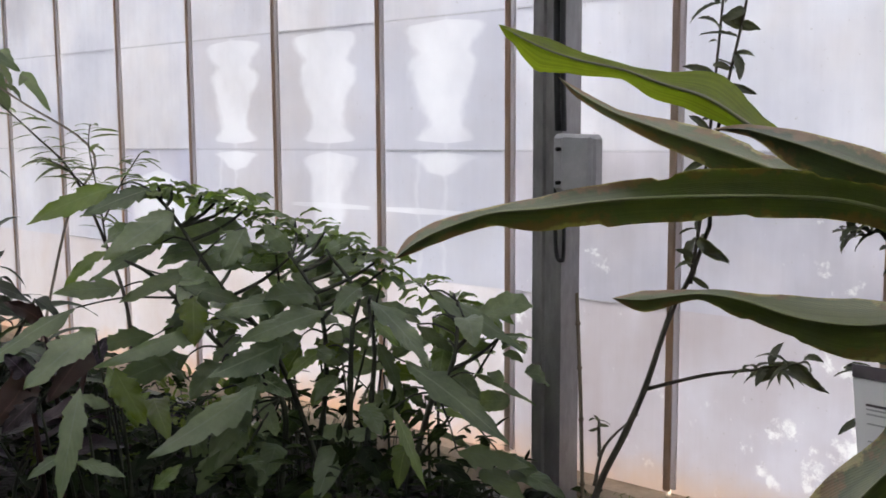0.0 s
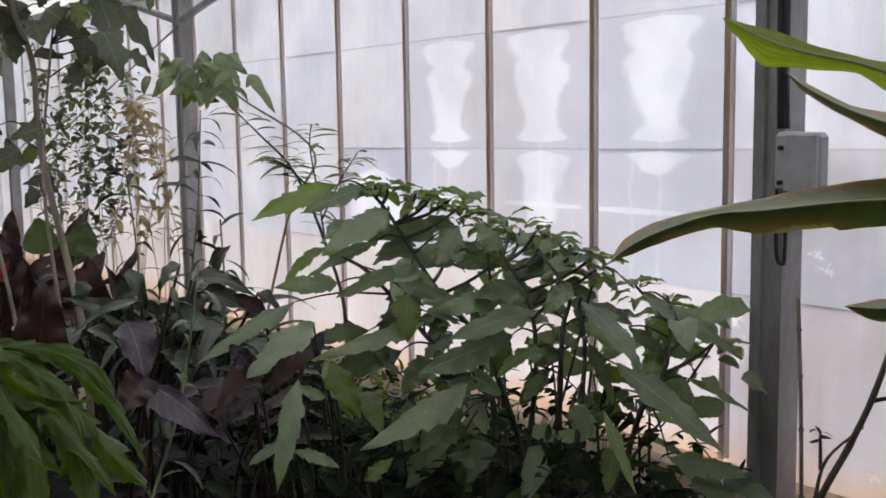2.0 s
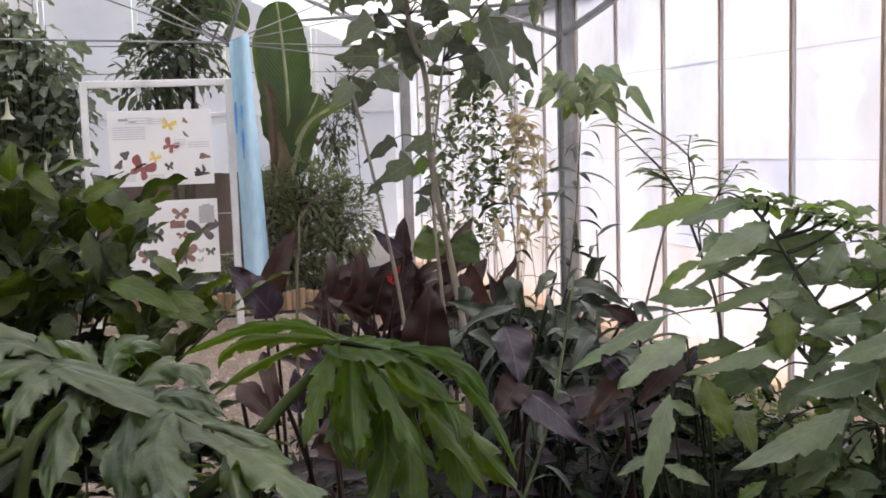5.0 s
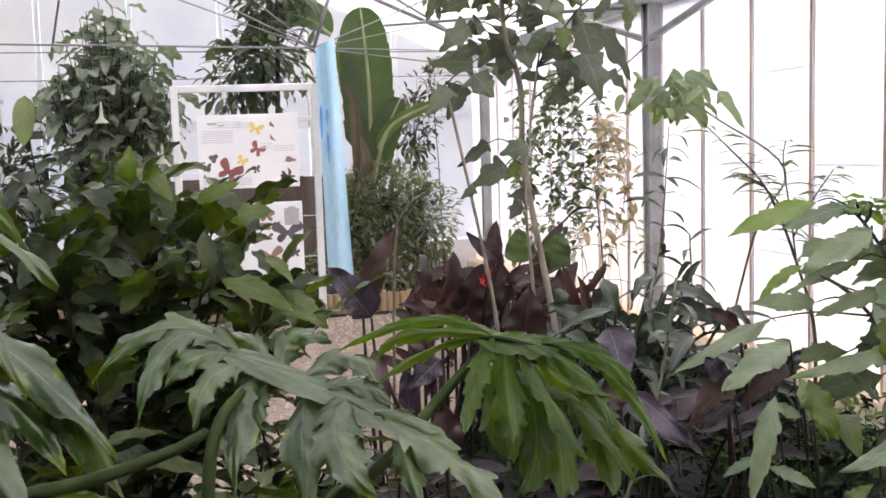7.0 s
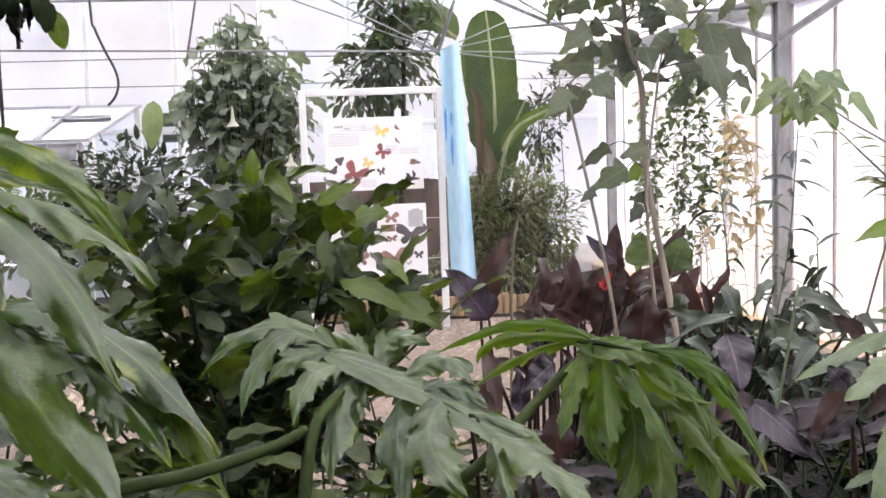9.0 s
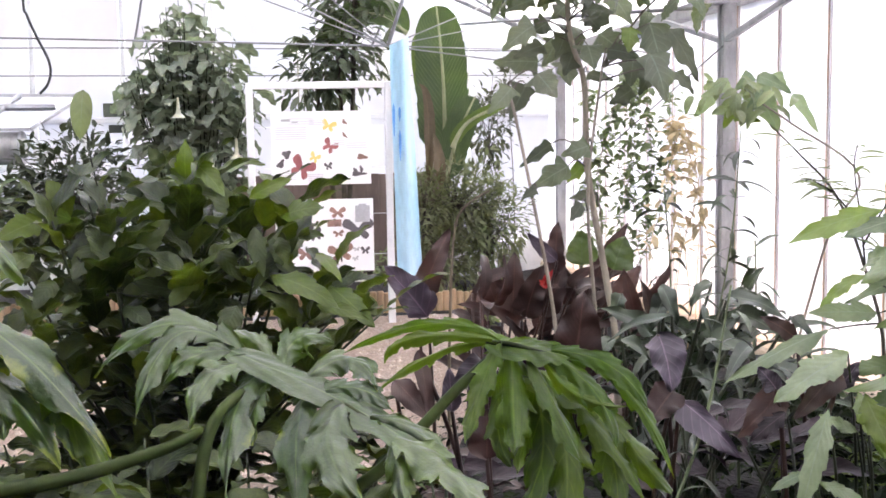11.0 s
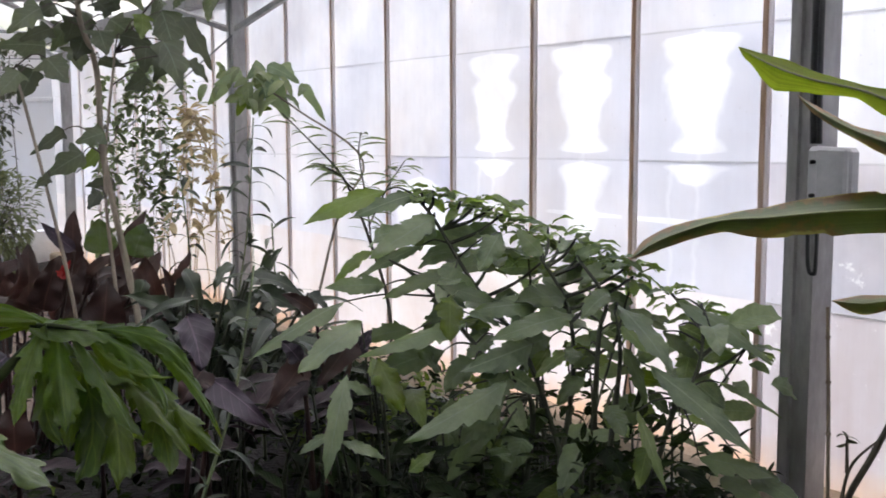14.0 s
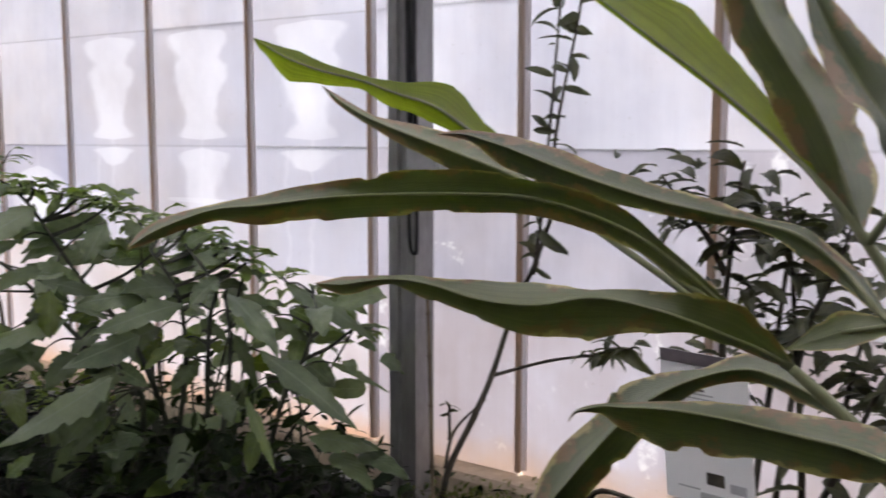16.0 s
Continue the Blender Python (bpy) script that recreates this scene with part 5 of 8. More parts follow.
def lobe(lf, root, middle, end, width, mat, seed):
    """One drooping lobe of a cut leaf, notched into side points, convex across."""
    r = random.Random(seed)
    blade(lf, root, end, width * 0.56, width * 0.56, mat, seed, face=(r.uniform(-0.4, 0.25), r.uniform(-0.85, -0.4), 0.72), via=middle, teeth=r.uniform(0.5, 0.8), n=r.uniform(2.6, 4.2),
          fold=r.uniform(-0.55, -0.2), shape="finger", wave=0.13, name="lobe", rows=56, jag=0.26, crinkle=0.06, nv=5)


def philodendron():
    t = thing("split_leaf_philodendron", (0.30, 1.25, ground_z(1.2)), "philodendron with huge deeply cut glossy leaves on thick stalks", "plant")
    a = cut_leaf(t, [(0.308, 1.467, 1.436), (0.354, 1.448, 1.413), (0.403, 1.401, 1.401), (0.449, 1.353, 1.389), (0.495, 1.305, 1.364), (0.532, 1.258, 1.348)], 0.045, 31, M_PHIL)
    lobe(a, (0.334, 1.462, 1.421), (0.242, 1.478, 1.467), (0.153, 1.472, 1.407), 0.037, M_PHIL, 400)
    lobe(a, (0.308, 1.467, 1.441), (0.247, 1.455, 1.453), (0.208, 1.400, 1.367), 0.038, M_PHIL, 401)
    lobe(a, (0.321, 1.465, 1.431), (0.277, 1.440, 1.436), (0.239, 1.421, 1.406), 0.030, M_PHIL, 402)
    lobe(a, (0.341, 1.451, 1.419), (0.293, 1.416, 1.416), (0.271, 1.372, 1.367), 0.037, M_PHIL, 403)
    lobe(a, (0.353, 1.448, 1.409), (0.323, 1.398, 1.386), (0.313, 1.300, 1.310), 0.042, M_PHIL, 404)
    lobe(a, (0.355, 1.437, 1.406), (0.343, 1.395, 1.379), (0.339, 1.362, 1.346), 0.023, M_PHIL, 405)
    lobe(a, (0.357, 1.458, 1.414), (0.339, 1.484, 1.442), (0.302, 1.479, 1.451), 0.030, M_PHIL, 406)
    lobe(a, (0.374, 1.446, 1.414), (0.394, 1.468, 1.445), (0.435, 1.442, 1.444), 0.039, M_PHIL, 407)
    lobe(a, (0.403, 1.412, 1.410), (0.454, 1.418, 1.428), (0.480, 1.371, 1.398), 0.040, M_PHIL, 408)
    lobe(a, (0.422, 1.378, 1.402), (0.463, 1.373, 1.402), (0.496, 1.347, 1.381), 0.028, M_PHIL, 409)
    lobe(a, (0.403, 1.400, 1.398), (0.389, 1.347, 1.360), (0.390, 1.269, 1.298), 0.049, M_PHIL, 410)
    lobe(a, (0.440, 1.355, 1.391), (0.422, 1.293, 1.362), (0.455, 1.223, 1.322), 0.053, M_PHIL, 411)
    lobe(a, (0.489, 1.305, 1.364), (0.494, 1.262, 1.343), (0.498, 1.207, 1.310), 0.028, M_PHIL, 412)
    lobe(a, (0.494, 1.295, 1.367), (0.538, 1.237, 1.351), (0.576, 1.149, 1.326), 0.048, M_PHIL, 413)
    lobe(a, (0.469, 1.330, 1.383), (0.516, 1.303, 1.371), (0.550, 1.255, 1.342), 0.037, M_PHIL, 414)
    b = cut_leaf(t, [(0.616, 1.445, 1.437), (0.642, 1.437, 1.437), (0.675, 1.432, 1.428), (0.715, 1.426, 1.418)], 0.05, 32, M_PHILB)
    lobe(b, (0.632, 1.439, 1.440), (0.553, 1.490, 1.453), (0.448, 1.528, 1.412), 0.016, M_PHILB, 430)
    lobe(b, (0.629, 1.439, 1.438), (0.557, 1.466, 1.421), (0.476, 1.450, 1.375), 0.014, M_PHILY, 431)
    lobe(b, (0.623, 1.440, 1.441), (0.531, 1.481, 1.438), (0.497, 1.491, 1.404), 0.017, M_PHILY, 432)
    lobe(b, (0.630, 1.439, 1.437), (0.602, 1.406, 1.388), (0.578, 1.363, 1.337), 0.027, M_PHILB, 433)
    lobe(b, (0.645, 1.436, 1.433), (0.638, 1.390, 1.373), (0.630, 1.335, 1.328), 0.037, M_PHILB, 434)
    lobe(b, (0.663, 1.434, 1.428), (0.686, 1.384, 1.373), (0.703, 1.315, 1.317), 0.033, M_PHILB, 435)
    lobe(b, (0.678, 1.432, 1.427), (0.733, 1.390, 1.386), (0.746, 1.332, 1.331), 0.027, M_PHILB, 436)
    lobe(b, (0.692, 1.430, 1.427), (0.762, 1.410, 1.407), (0.794, 1.370, 1.361), 0.024, M_PHILB, 437)
    lobe(b, (0.715, 1.426, 1.418), (0.775, 1.395, 1.383), (0.803, 1.301, 1.302), 0.019, M_PHILB, 438)
    lobe(b, (0.644, 1.447, 1.435), (0.684, 1.442, 1.430), (0.732, 1.424, 1.413), 0.020, M_PHILB, 439)
    lobe(b, (0.682, 1.431, 1.419), (0.714, 1.392, 1.380), (0.767, 1.364, 1.371), 0.017, M_PHILY, 440)
    b = cut_leaf(t, [(0.636, 1.465, 1.408), (0.673, 1.458, 1.387), (0.714, 1.452, 1.372), (0.761, 1.444, 1.355)], 0.05, 34, M_PHILY, "cut leaf whose yellow-green colour carries the backlight")
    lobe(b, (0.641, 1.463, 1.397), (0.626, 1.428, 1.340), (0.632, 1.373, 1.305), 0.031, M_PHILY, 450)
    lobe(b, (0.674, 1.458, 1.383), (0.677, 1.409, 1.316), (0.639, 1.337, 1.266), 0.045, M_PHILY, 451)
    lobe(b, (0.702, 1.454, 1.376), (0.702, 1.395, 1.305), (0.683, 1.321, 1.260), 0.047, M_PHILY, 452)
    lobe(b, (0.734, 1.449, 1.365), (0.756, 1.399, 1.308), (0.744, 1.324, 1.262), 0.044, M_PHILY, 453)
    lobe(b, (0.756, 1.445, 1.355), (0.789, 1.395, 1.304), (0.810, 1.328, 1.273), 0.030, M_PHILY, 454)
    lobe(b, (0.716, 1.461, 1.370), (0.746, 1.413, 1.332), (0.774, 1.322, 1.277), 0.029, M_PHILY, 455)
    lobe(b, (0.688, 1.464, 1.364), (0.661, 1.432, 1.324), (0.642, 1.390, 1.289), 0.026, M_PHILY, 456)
    c = cut_leaf(t, [(-0.048, 1.155, 1.722), (-0.046, 1.129, 1.668), (-0.026, 1.038, 1.592), (-0.018, 0.998, 1.506)], 0.04, 33, M_PHIL)
    lobe(c, (-0.045, 1.155, 1.718), (0.066, 1.141, 1.684), (0.158, 1.084, 1.599), 0.031, M_PHIL, 470)
    lobe(c, (-0.041, 1.129, 1.674), (0.091, 1.095, 1.645), (0.183, 1.039, 1.580), 0.038, M_PHIL, 471)
    lobe(c, (-0.029, 1.086, 1.660), (0.071, 1.054, 1.626), (0.166, 0.952, 1.509), 0.053, M_PHIL, 472)
    lobe(c, (-0.026, 1.074, 1.644), (0.029, 1.047, 1.624), (0.071, 0.988, 1.573), 0.032, M_PHIL, 473)
    lobe(c, (-0.016, 1.027, 1.593), (0.071, 0.992, 1.522), (0.174, 0.892, 1.427), 0.067, M_PHIL, 474)
    lobe(c, (-0.010, 1.019, 1.521), (0.029, 1.011, 1.483), (0.060, 0.986, 1.461), 0.024, M_PHIL, 475)
    lobe(c, (-0.006, 0.963, 1.477), (0.059, 0.955, 1.452), (0.124, 0.926, 1.419), 0.048, M_PHIL, 476)
    lobe(c, (-0.046, 1.153, 1.698), (0.020, 1.145, 1.680), (0.100, 1.125, 1.654), 0.023, M_PHIL, 477)
    d = cut_leaf(t, [(-0.116, 1.491, 1.505), (-0.086, 1.477, 1.495), (-0.037, 1.460, 1.474), (0.011, 1.444, 1.454)], 0.04, 35, M_PHIL)
    lobe(d, (-0.092, 1.478, 1.501), (0.049, 1.443, 1.471), (0.188, 1.356, 1.343), 0.056, M_PHIL, 490)
    lobe(d, (-0.053, 1.463, 1.482), (0.059, 1.425, 1.414), (0.133, 1.369, 1.326), 0.043, M_PHIL, 491)
    lobe(d, (0.002, 1.445, 1.458), (0.051, 1.425, 1.404), (0.066, 1.398, 1.356), 0.038, M_PHIL, 492)
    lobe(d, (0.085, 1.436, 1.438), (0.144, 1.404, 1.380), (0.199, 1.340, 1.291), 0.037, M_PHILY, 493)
    lobe(d, (-0.075, 1.453, 1.471), (-0.003, 1.444, 1.441), (0.038, 1.427, 1.408), 0.037, M_PHIL, 494)
    lobe(d, (-0.104, 1.467, 1.484), (-0.037, 1.446, 1.436), (0.015, 1.394, 1.370), 0.042, M_PHIL, 495)
    lobe(d, (-0.118, 1.467, 1.471), (-0.075, 1.437, 1.413), (-0.029, 1.385, 1.349), 0.042, M_PHIL, 496)
    lobe(d, (0.017, 1.449, 1.460), (0.085, 1.431, 1.439), (0.152, 1.395, 1.388), 0.034, M_PHIL, 497)
    lobe(d, (0.104, 1.433, 1.423), (0.131, 1.405, 1.374), (0.164, 1.366, 1.322), 0.028, M_PHIL, 498)
    for pts in ([(0.20, 1.15, 0.9), (0.02, 1.15, 1.33), (0.064, 1.198, 1.352), (0.164, 1.268, 1.349), (0.246, 1.329, 1.356), (0.285, 1.362, 1.366)],
                [(0.27, 1.22, 0.35), (0.275, 1.27, 1.1), (0.282, 1.31, 1.285), (0.300, 1.372, 1.375), (0.354, 1.457, 1.400)],
                [(0.33, 1.25, 0.9), (0.39, 1.33, 1.22), (0.422, 1.352, 1.275), (0.485, 1.377, 1.309), (0.579, 1.434, 1.383), (0.635, 1.449, 1.426)],
                [(0.10, 1.2, 0.4), (-0.10, 1.25, 1.1), (-0.110, 1.492, 1.500)],
                [(0.12, 1.1, 0.4), (-0.10, 1.0, 1.1), (-0.09, 0.99, 1.5), (-0.046, 1.129, 1.668)]):
        g = Geo()
        g.tube(pts, 0.0095, 0.006, 9, 6)
        part("leaf_stalk", g, M_PETIOLE, t)


def leafy_bush(name, label, base, centre, radii, stems, count, length, mat, seed, aspect=0.42, upright=0.5, kind="ovate", rough=None, teeth=0.0, cat="shrub", taper=0.75, group=""):
    """A bush of stems from one base, each carrying leaves that stand out from it."""
    r = random.Random(seed)
    t = thing(name, base, label, cat, group)
    models = leaf_models(name + "_leaf", mat, 6, seed, aspect, kind=kind, teeth=teeth, nteeth=4, wave=0.07, waves=2.5, nu=18 if teeth else 9)
    base, centre = Vector(base), Vector(centre)
    per = max(1, count // stems)
    for k in range(stems):
        a = k * 2.399 + r.uniform(-0.3, 0.3)
        q = math.sqrt((k + 0.5) / stems)
        top = centre + Vector((radii[0] * q * math.cos(a), radii[1] * q * math.sin(a), radii[2] * (1 - taper * q * q) * r.uniform(0.75, 1.05)))
        mid = base.lerp(top, 0.5) + Vector((r.uniform(-0.06, 0.06), r.uniform(-0.06, 0.06), 0.06))
        g = Geo()
        g.tube([base + Vector((r.uniform(-0.06, 0.06), r.uniform(-0.06, 0.06), 0)), mid, top], 0.008, 0.003, 6, 5)
        part("stem", g, M_STEMD, t)
        line = smooth_line([base, mid, top], 8)
        for j in range(per):
            u = 1 - (j / per) * 0.8
            o = line[min(len(line) - 1, int(u * (len(line) - 1)))]
            b = j * 2.399 + r.uniform(-0.5, 0.5)
            way = Vector((math.cos(b), math.sin(b), r.uniform(-0.5, 0.4) + upright * (u - 0.3)))
            hang_leaf(t, models, r, o + way * 0.01, way, length * r.uniform(0.7, 1.25), r.uniform(-0.5, 0.5), r.uniform(0.85, 1.15))
    return t


def dark_shrub():
    t = leafy_bush("dark_leaved_shrub", "dense shrub of dark glossy pointed leaves beside the gravel", (0.0, 3.75, ground_z(3.75)), (0.0, 3.65, 0.85), (0.70, 0.48, 0.76), 40, 680, 0.205,
                   M_DARKLEAF, 41, 0.5, 1.2, teeth=0.2)
    toothed = dict(teeth=0.34, n=4, face=(0.0, -0.7, 0.6), bend=0.1)
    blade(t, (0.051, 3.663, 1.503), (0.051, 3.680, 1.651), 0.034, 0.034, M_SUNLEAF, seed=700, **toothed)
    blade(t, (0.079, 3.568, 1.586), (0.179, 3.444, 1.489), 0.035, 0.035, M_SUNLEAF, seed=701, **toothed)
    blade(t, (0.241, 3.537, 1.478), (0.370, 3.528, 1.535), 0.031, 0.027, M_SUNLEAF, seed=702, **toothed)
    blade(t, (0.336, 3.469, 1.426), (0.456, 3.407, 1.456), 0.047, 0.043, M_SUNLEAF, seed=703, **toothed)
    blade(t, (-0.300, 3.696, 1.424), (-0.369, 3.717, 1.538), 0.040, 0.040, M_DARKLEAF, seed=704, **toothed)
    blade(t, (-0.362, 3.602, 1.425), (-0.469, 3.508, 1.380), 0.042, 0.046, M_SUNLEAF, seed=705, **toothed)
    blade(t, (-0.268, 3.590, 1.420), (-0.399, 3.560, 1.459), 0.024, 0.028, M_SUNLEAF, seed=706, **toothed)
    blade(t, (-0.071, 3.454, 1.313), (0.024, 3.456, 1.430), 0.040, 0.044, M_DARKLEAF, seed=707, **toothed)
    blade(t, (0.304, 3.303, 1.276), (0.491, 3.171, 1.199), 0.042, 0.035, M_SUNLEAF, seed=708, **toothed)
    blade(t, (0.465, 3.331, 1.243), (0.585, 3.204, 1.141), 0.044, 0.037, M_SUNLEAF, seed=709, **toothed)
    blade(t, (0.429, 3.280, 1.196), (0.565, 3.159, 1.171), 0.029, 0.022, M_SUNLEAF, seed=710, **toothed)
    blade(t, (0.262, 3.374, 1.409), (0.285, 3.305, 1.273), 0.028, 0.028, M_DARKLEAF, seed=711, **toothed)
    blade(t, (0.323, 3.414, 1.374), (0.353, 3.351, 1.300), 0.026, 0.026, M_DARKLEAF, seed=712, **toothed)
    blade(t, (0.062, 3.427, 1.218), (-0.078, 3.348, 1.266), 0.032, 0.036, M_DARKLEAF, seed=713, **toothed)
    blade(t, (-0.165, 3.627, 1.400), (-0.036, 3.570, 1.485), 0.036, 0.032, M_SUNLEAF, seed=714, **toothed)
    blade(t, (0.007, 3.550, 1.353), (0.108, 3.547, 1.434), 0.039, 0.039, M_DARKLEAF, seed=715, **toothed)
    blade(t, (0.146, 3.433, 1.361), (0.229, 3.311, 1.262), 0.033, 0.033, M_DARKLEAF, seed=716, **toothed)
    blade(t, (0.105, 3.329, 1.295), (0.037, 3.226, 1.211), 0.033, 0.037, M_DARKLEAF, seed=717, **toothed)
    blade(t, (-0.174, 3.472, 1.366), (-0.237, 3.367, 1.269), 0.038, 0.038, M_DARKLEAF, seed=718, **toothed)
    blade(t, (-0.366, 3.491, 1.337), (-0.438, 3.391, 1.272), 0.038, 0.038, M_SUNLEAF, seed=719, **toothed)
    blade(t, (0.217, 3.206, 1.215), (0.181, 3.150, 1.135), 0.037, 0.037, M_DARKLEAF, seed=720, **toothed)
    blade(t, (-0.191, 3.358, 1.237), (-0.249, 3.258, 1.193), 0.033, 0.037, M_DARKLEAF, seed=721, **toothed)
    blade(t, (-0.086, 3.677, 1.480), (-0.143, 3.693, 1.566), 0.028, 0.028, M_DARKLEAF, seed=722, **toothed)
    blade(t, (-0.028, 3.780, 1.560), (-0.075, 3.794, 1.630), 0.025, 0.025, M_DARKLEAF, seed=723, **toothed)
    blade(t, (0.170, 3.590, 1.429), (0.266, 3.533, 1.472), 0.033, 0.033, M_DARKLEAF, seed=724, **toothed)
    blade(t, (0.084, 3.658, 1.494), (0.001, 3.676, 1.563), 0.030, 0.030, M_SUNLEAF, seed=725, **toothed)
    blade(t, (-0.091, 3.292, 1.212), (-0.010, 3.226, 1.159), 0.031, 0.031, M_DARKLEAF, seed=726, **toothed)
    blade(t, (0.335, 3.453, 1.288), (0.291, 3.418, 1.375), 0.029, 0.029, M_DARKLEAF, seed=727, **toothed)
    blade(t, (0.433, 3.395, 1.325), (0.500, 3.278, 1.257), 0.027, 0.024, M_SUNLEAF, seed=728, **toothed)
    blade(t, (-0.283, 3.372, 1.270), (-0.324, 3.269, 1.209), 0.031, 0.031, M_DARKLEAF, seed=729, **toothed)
    g = Geo()
    leaf(g, (-0.21, 3.5, 1.80), (-0.22, 3.48, 1.66), 0.075, up=(0.1, -1, 0.2), arch=0.05, fold=0.15, kind="ovate", nu=12, nv=2)
    part("yellow_leaf", g, M_PALE, t, "single yellow-green leaf on a thin twig")
    g = Geo()
    g.tube([(-0.15, 3.6, 1.3), (-0.2, 3.52, 1.6), (-0.21, 3.5, 1.80)], 0.003, 0.002, 5, 4)
    part("stem", g, M_STEMD, t)


def woody_climber():
    r = random.Random(77)
    t = thing("leaning_woody_shrub", (2.85, 2.11, ground_z(2.1)), "sparse woody shrub leaning along the glazing", "shrub")
    lines = [
        [(2.84, 2.11, 0.30), (2.86, 2.10, 0.56), (2.93, 2.05, 0.75), (2.98, 2.02, 0.88), (3.03, 1.98, 1.08), (3.05, 1.93, 1.19), (3.06, 1.88, 1.33)],
        [(3.05, 1.93, 1.17), (3.06, 1.91, 1.35), (3.07, 1.89, 1.62), (3.08, 1.87, 1.92), (3.08, 1.85, 2.15)],
        [(3.06, 1.88, 1.33), (3.07, 1.87, 1.58), (3.06, 1.79, 1.90), (3.04, 1.75, 2.08)],
        [(2.98, 2.02, 0.87), (3.03, 1.86, 0.93), (3.06, 1.70, 0.97), (3.05, 1.58, 1.01)],
        [(2.86, 2.10, 0.60), (2.89, 2.09, 0.71), (2.96, 2.03, 0.80)],
        [(2.88, 2.10, 0.68), (2.90, 2.12, 0.75), (2.90, 2.12, 0.78)],
    ]
    for i, pts in enumerate(lines):
        g = Geo()
        g.tube(pts, 0.011 if i == 0 else 0.006, 0.006 if i == 0 else 0.0025, 7, 5, 0.1)
        part("branch", g, M_TWIG, t)
    models = leaf_models("woody_leaf", M_OLIVE, 5, 12, 0.42, teeth=0.06, nu=12)
    for li, n, lo, ln in ((1, 26, 0.12, 0.085), (2, 26, 0.15, 0.085), (3, 22, 0.6, 0.10), (0, 4, 0.85, 0.11), (5, 6, 0.5, 0.035)):
        line = smooth_line(lines[li], 8)
        for j in range(n):
            u = lo + (1 - lo) * j / n
            o = line[int(u * (len(line) - 1))]
            a = j * 2.4 + r.uniform(-0.4, 0.4)
            way = Vector((0.45 * math.cos(a) - 0.1, math.sin(a), r.uniform(-0.7, 0.4)))
            hang_leaf(t, models, r, o, way, ln * r.uniform(0.5, 1.3), r.uniform(-1.1, 1.1), r.uniform(0.7, 1.1), up=(-0.5, -0.5, 0.6))
    # the denser neighbour
    t2 = thing("small_leaved_bush", (2.86, 1.15, ground_z(1.2)), "bushy shrub with small olive leaves against the glazing", "shrub")
    stems = [[(2.86, 1.18, 0.3), (2.90, 1.22, 0.8), (2.94, 1.26, 1.12), (2.98, 1.26, 1.38), (3.0, 1.25, 1.53)],
             [(2.86, 1.12, 0.3), (2.90, 1.08, 0.8), (2.94, 1.05, 1.13), (2.98, 1.00, 1.29), (3.0, 0.97, 1.42)],
             [(2.88, 1.15, 0.6), (2.96, 1.14, 1.0), (3.02, 1.14, 1.27), (3.02, 1.10, 1.42)],
             [(2.75, 1.5, 0.45), (2.62, 1.42, 0.74), (2.62, 1.3, 0.77), (2.66, 1.2, 0.70)],
             [(2.86, 1.1, 0.5), (2.86, 0.95, 0.8), (2.88, 0.85, 1.05), (2.9, 0.75, 1.3)],
             [(2.98, 1.05, 0.4), (2.98, 1.06, 0.77), (2.98, 1.086, 1.065), (2.98, 1.10, 1.21), (2.98, 1.116, 1.36), (2.98, 1.13, 1.45)],
             [(2.95, 1.0, 0.4), (2.98, 0.975, 0.79), (2.98, 0.96, 1.0), (2.98, 0.93, 1.14), (2.98, 0.91, 1.22)],
             [(2.98, 1.28, 1.25), (2.98, 1.335, 1.34), (2.98, 1.385, 1.39), (2.98, 1.469, 1.485)]]
    for i, pts in enumerate(stems):
        g = Geo()
        g.tube(pts, 0.016 if i == 0 else 0.010, 0.003, 7, 5, 0.1)
        part("branch", g, M_TWIG, t2)
        line = smooth_line(pts, 8)
        for j in range(0 if i == 3 else 46):
            u = 0.36 + 0.64 * j / 46
            o = line[int(u * (len(line) - 1))] + Vector((r.gauss(0, 0.03), r.gauss(0, 0.06), r.gauss(0, 0.03)))
            a = j * 2.4 + r.uniform(-0.4, 0.4)
            way = Vector((math.cos(a), math.sin(a), r.uniform(-0.4, 0.4)))
            hang_leaf(t2, models, r, o, way, 0.105 * r.uniform(0.6, 1.3), r.uniform(-0.6, 0.6))


wavy_shrub()
ginger()
philodendron()
dark_shrub()
woody_climber()

# ---- the bed plants, the display and the far plants ----

def stand(name, label, group, split):
    """A kind of plant that grows in stools; leaves rooted close together share one."""
    return dict(name=name, label=label, group=group, split=split, stools=[])


def reed(kind, base, tip, wa, wb, mat, seed, stem=None, **how):
    """A leaf on a stalk of its own that rises from the soil."""
    r = random.Random(seed)
    b = Vector(base)
    hit = next((q for q in kind["stools"] if (q[0] - b.xy).length < kind["split"]), None)
    if hit is None:
        at = b.xy.copy()
        hit = (at, thing(kind["name"], (at.x, at.y, ground_z(at.y)), kind["label"], "plant", kind["group"]))
        kind["stools"].append(hit)
    at, t = hit
    g = Geo()
    foot = Vector((at.x + r.uniform(-0.05, 0.05), at.y + r.uniform(-0.05, 0.05), ground_z(at.y) - 0.02))
    g.tube([foot, foot.lerp(b, 0.6) + Vector((r.uniform(-0.02, 0.02), 0, 0.03)), b], 0.009, 0.005, 7, 5)
    part("stalk", g, stem or M_CANNA, t)
    blade(t, base, tip, wa, wb, mat, seed, **how)


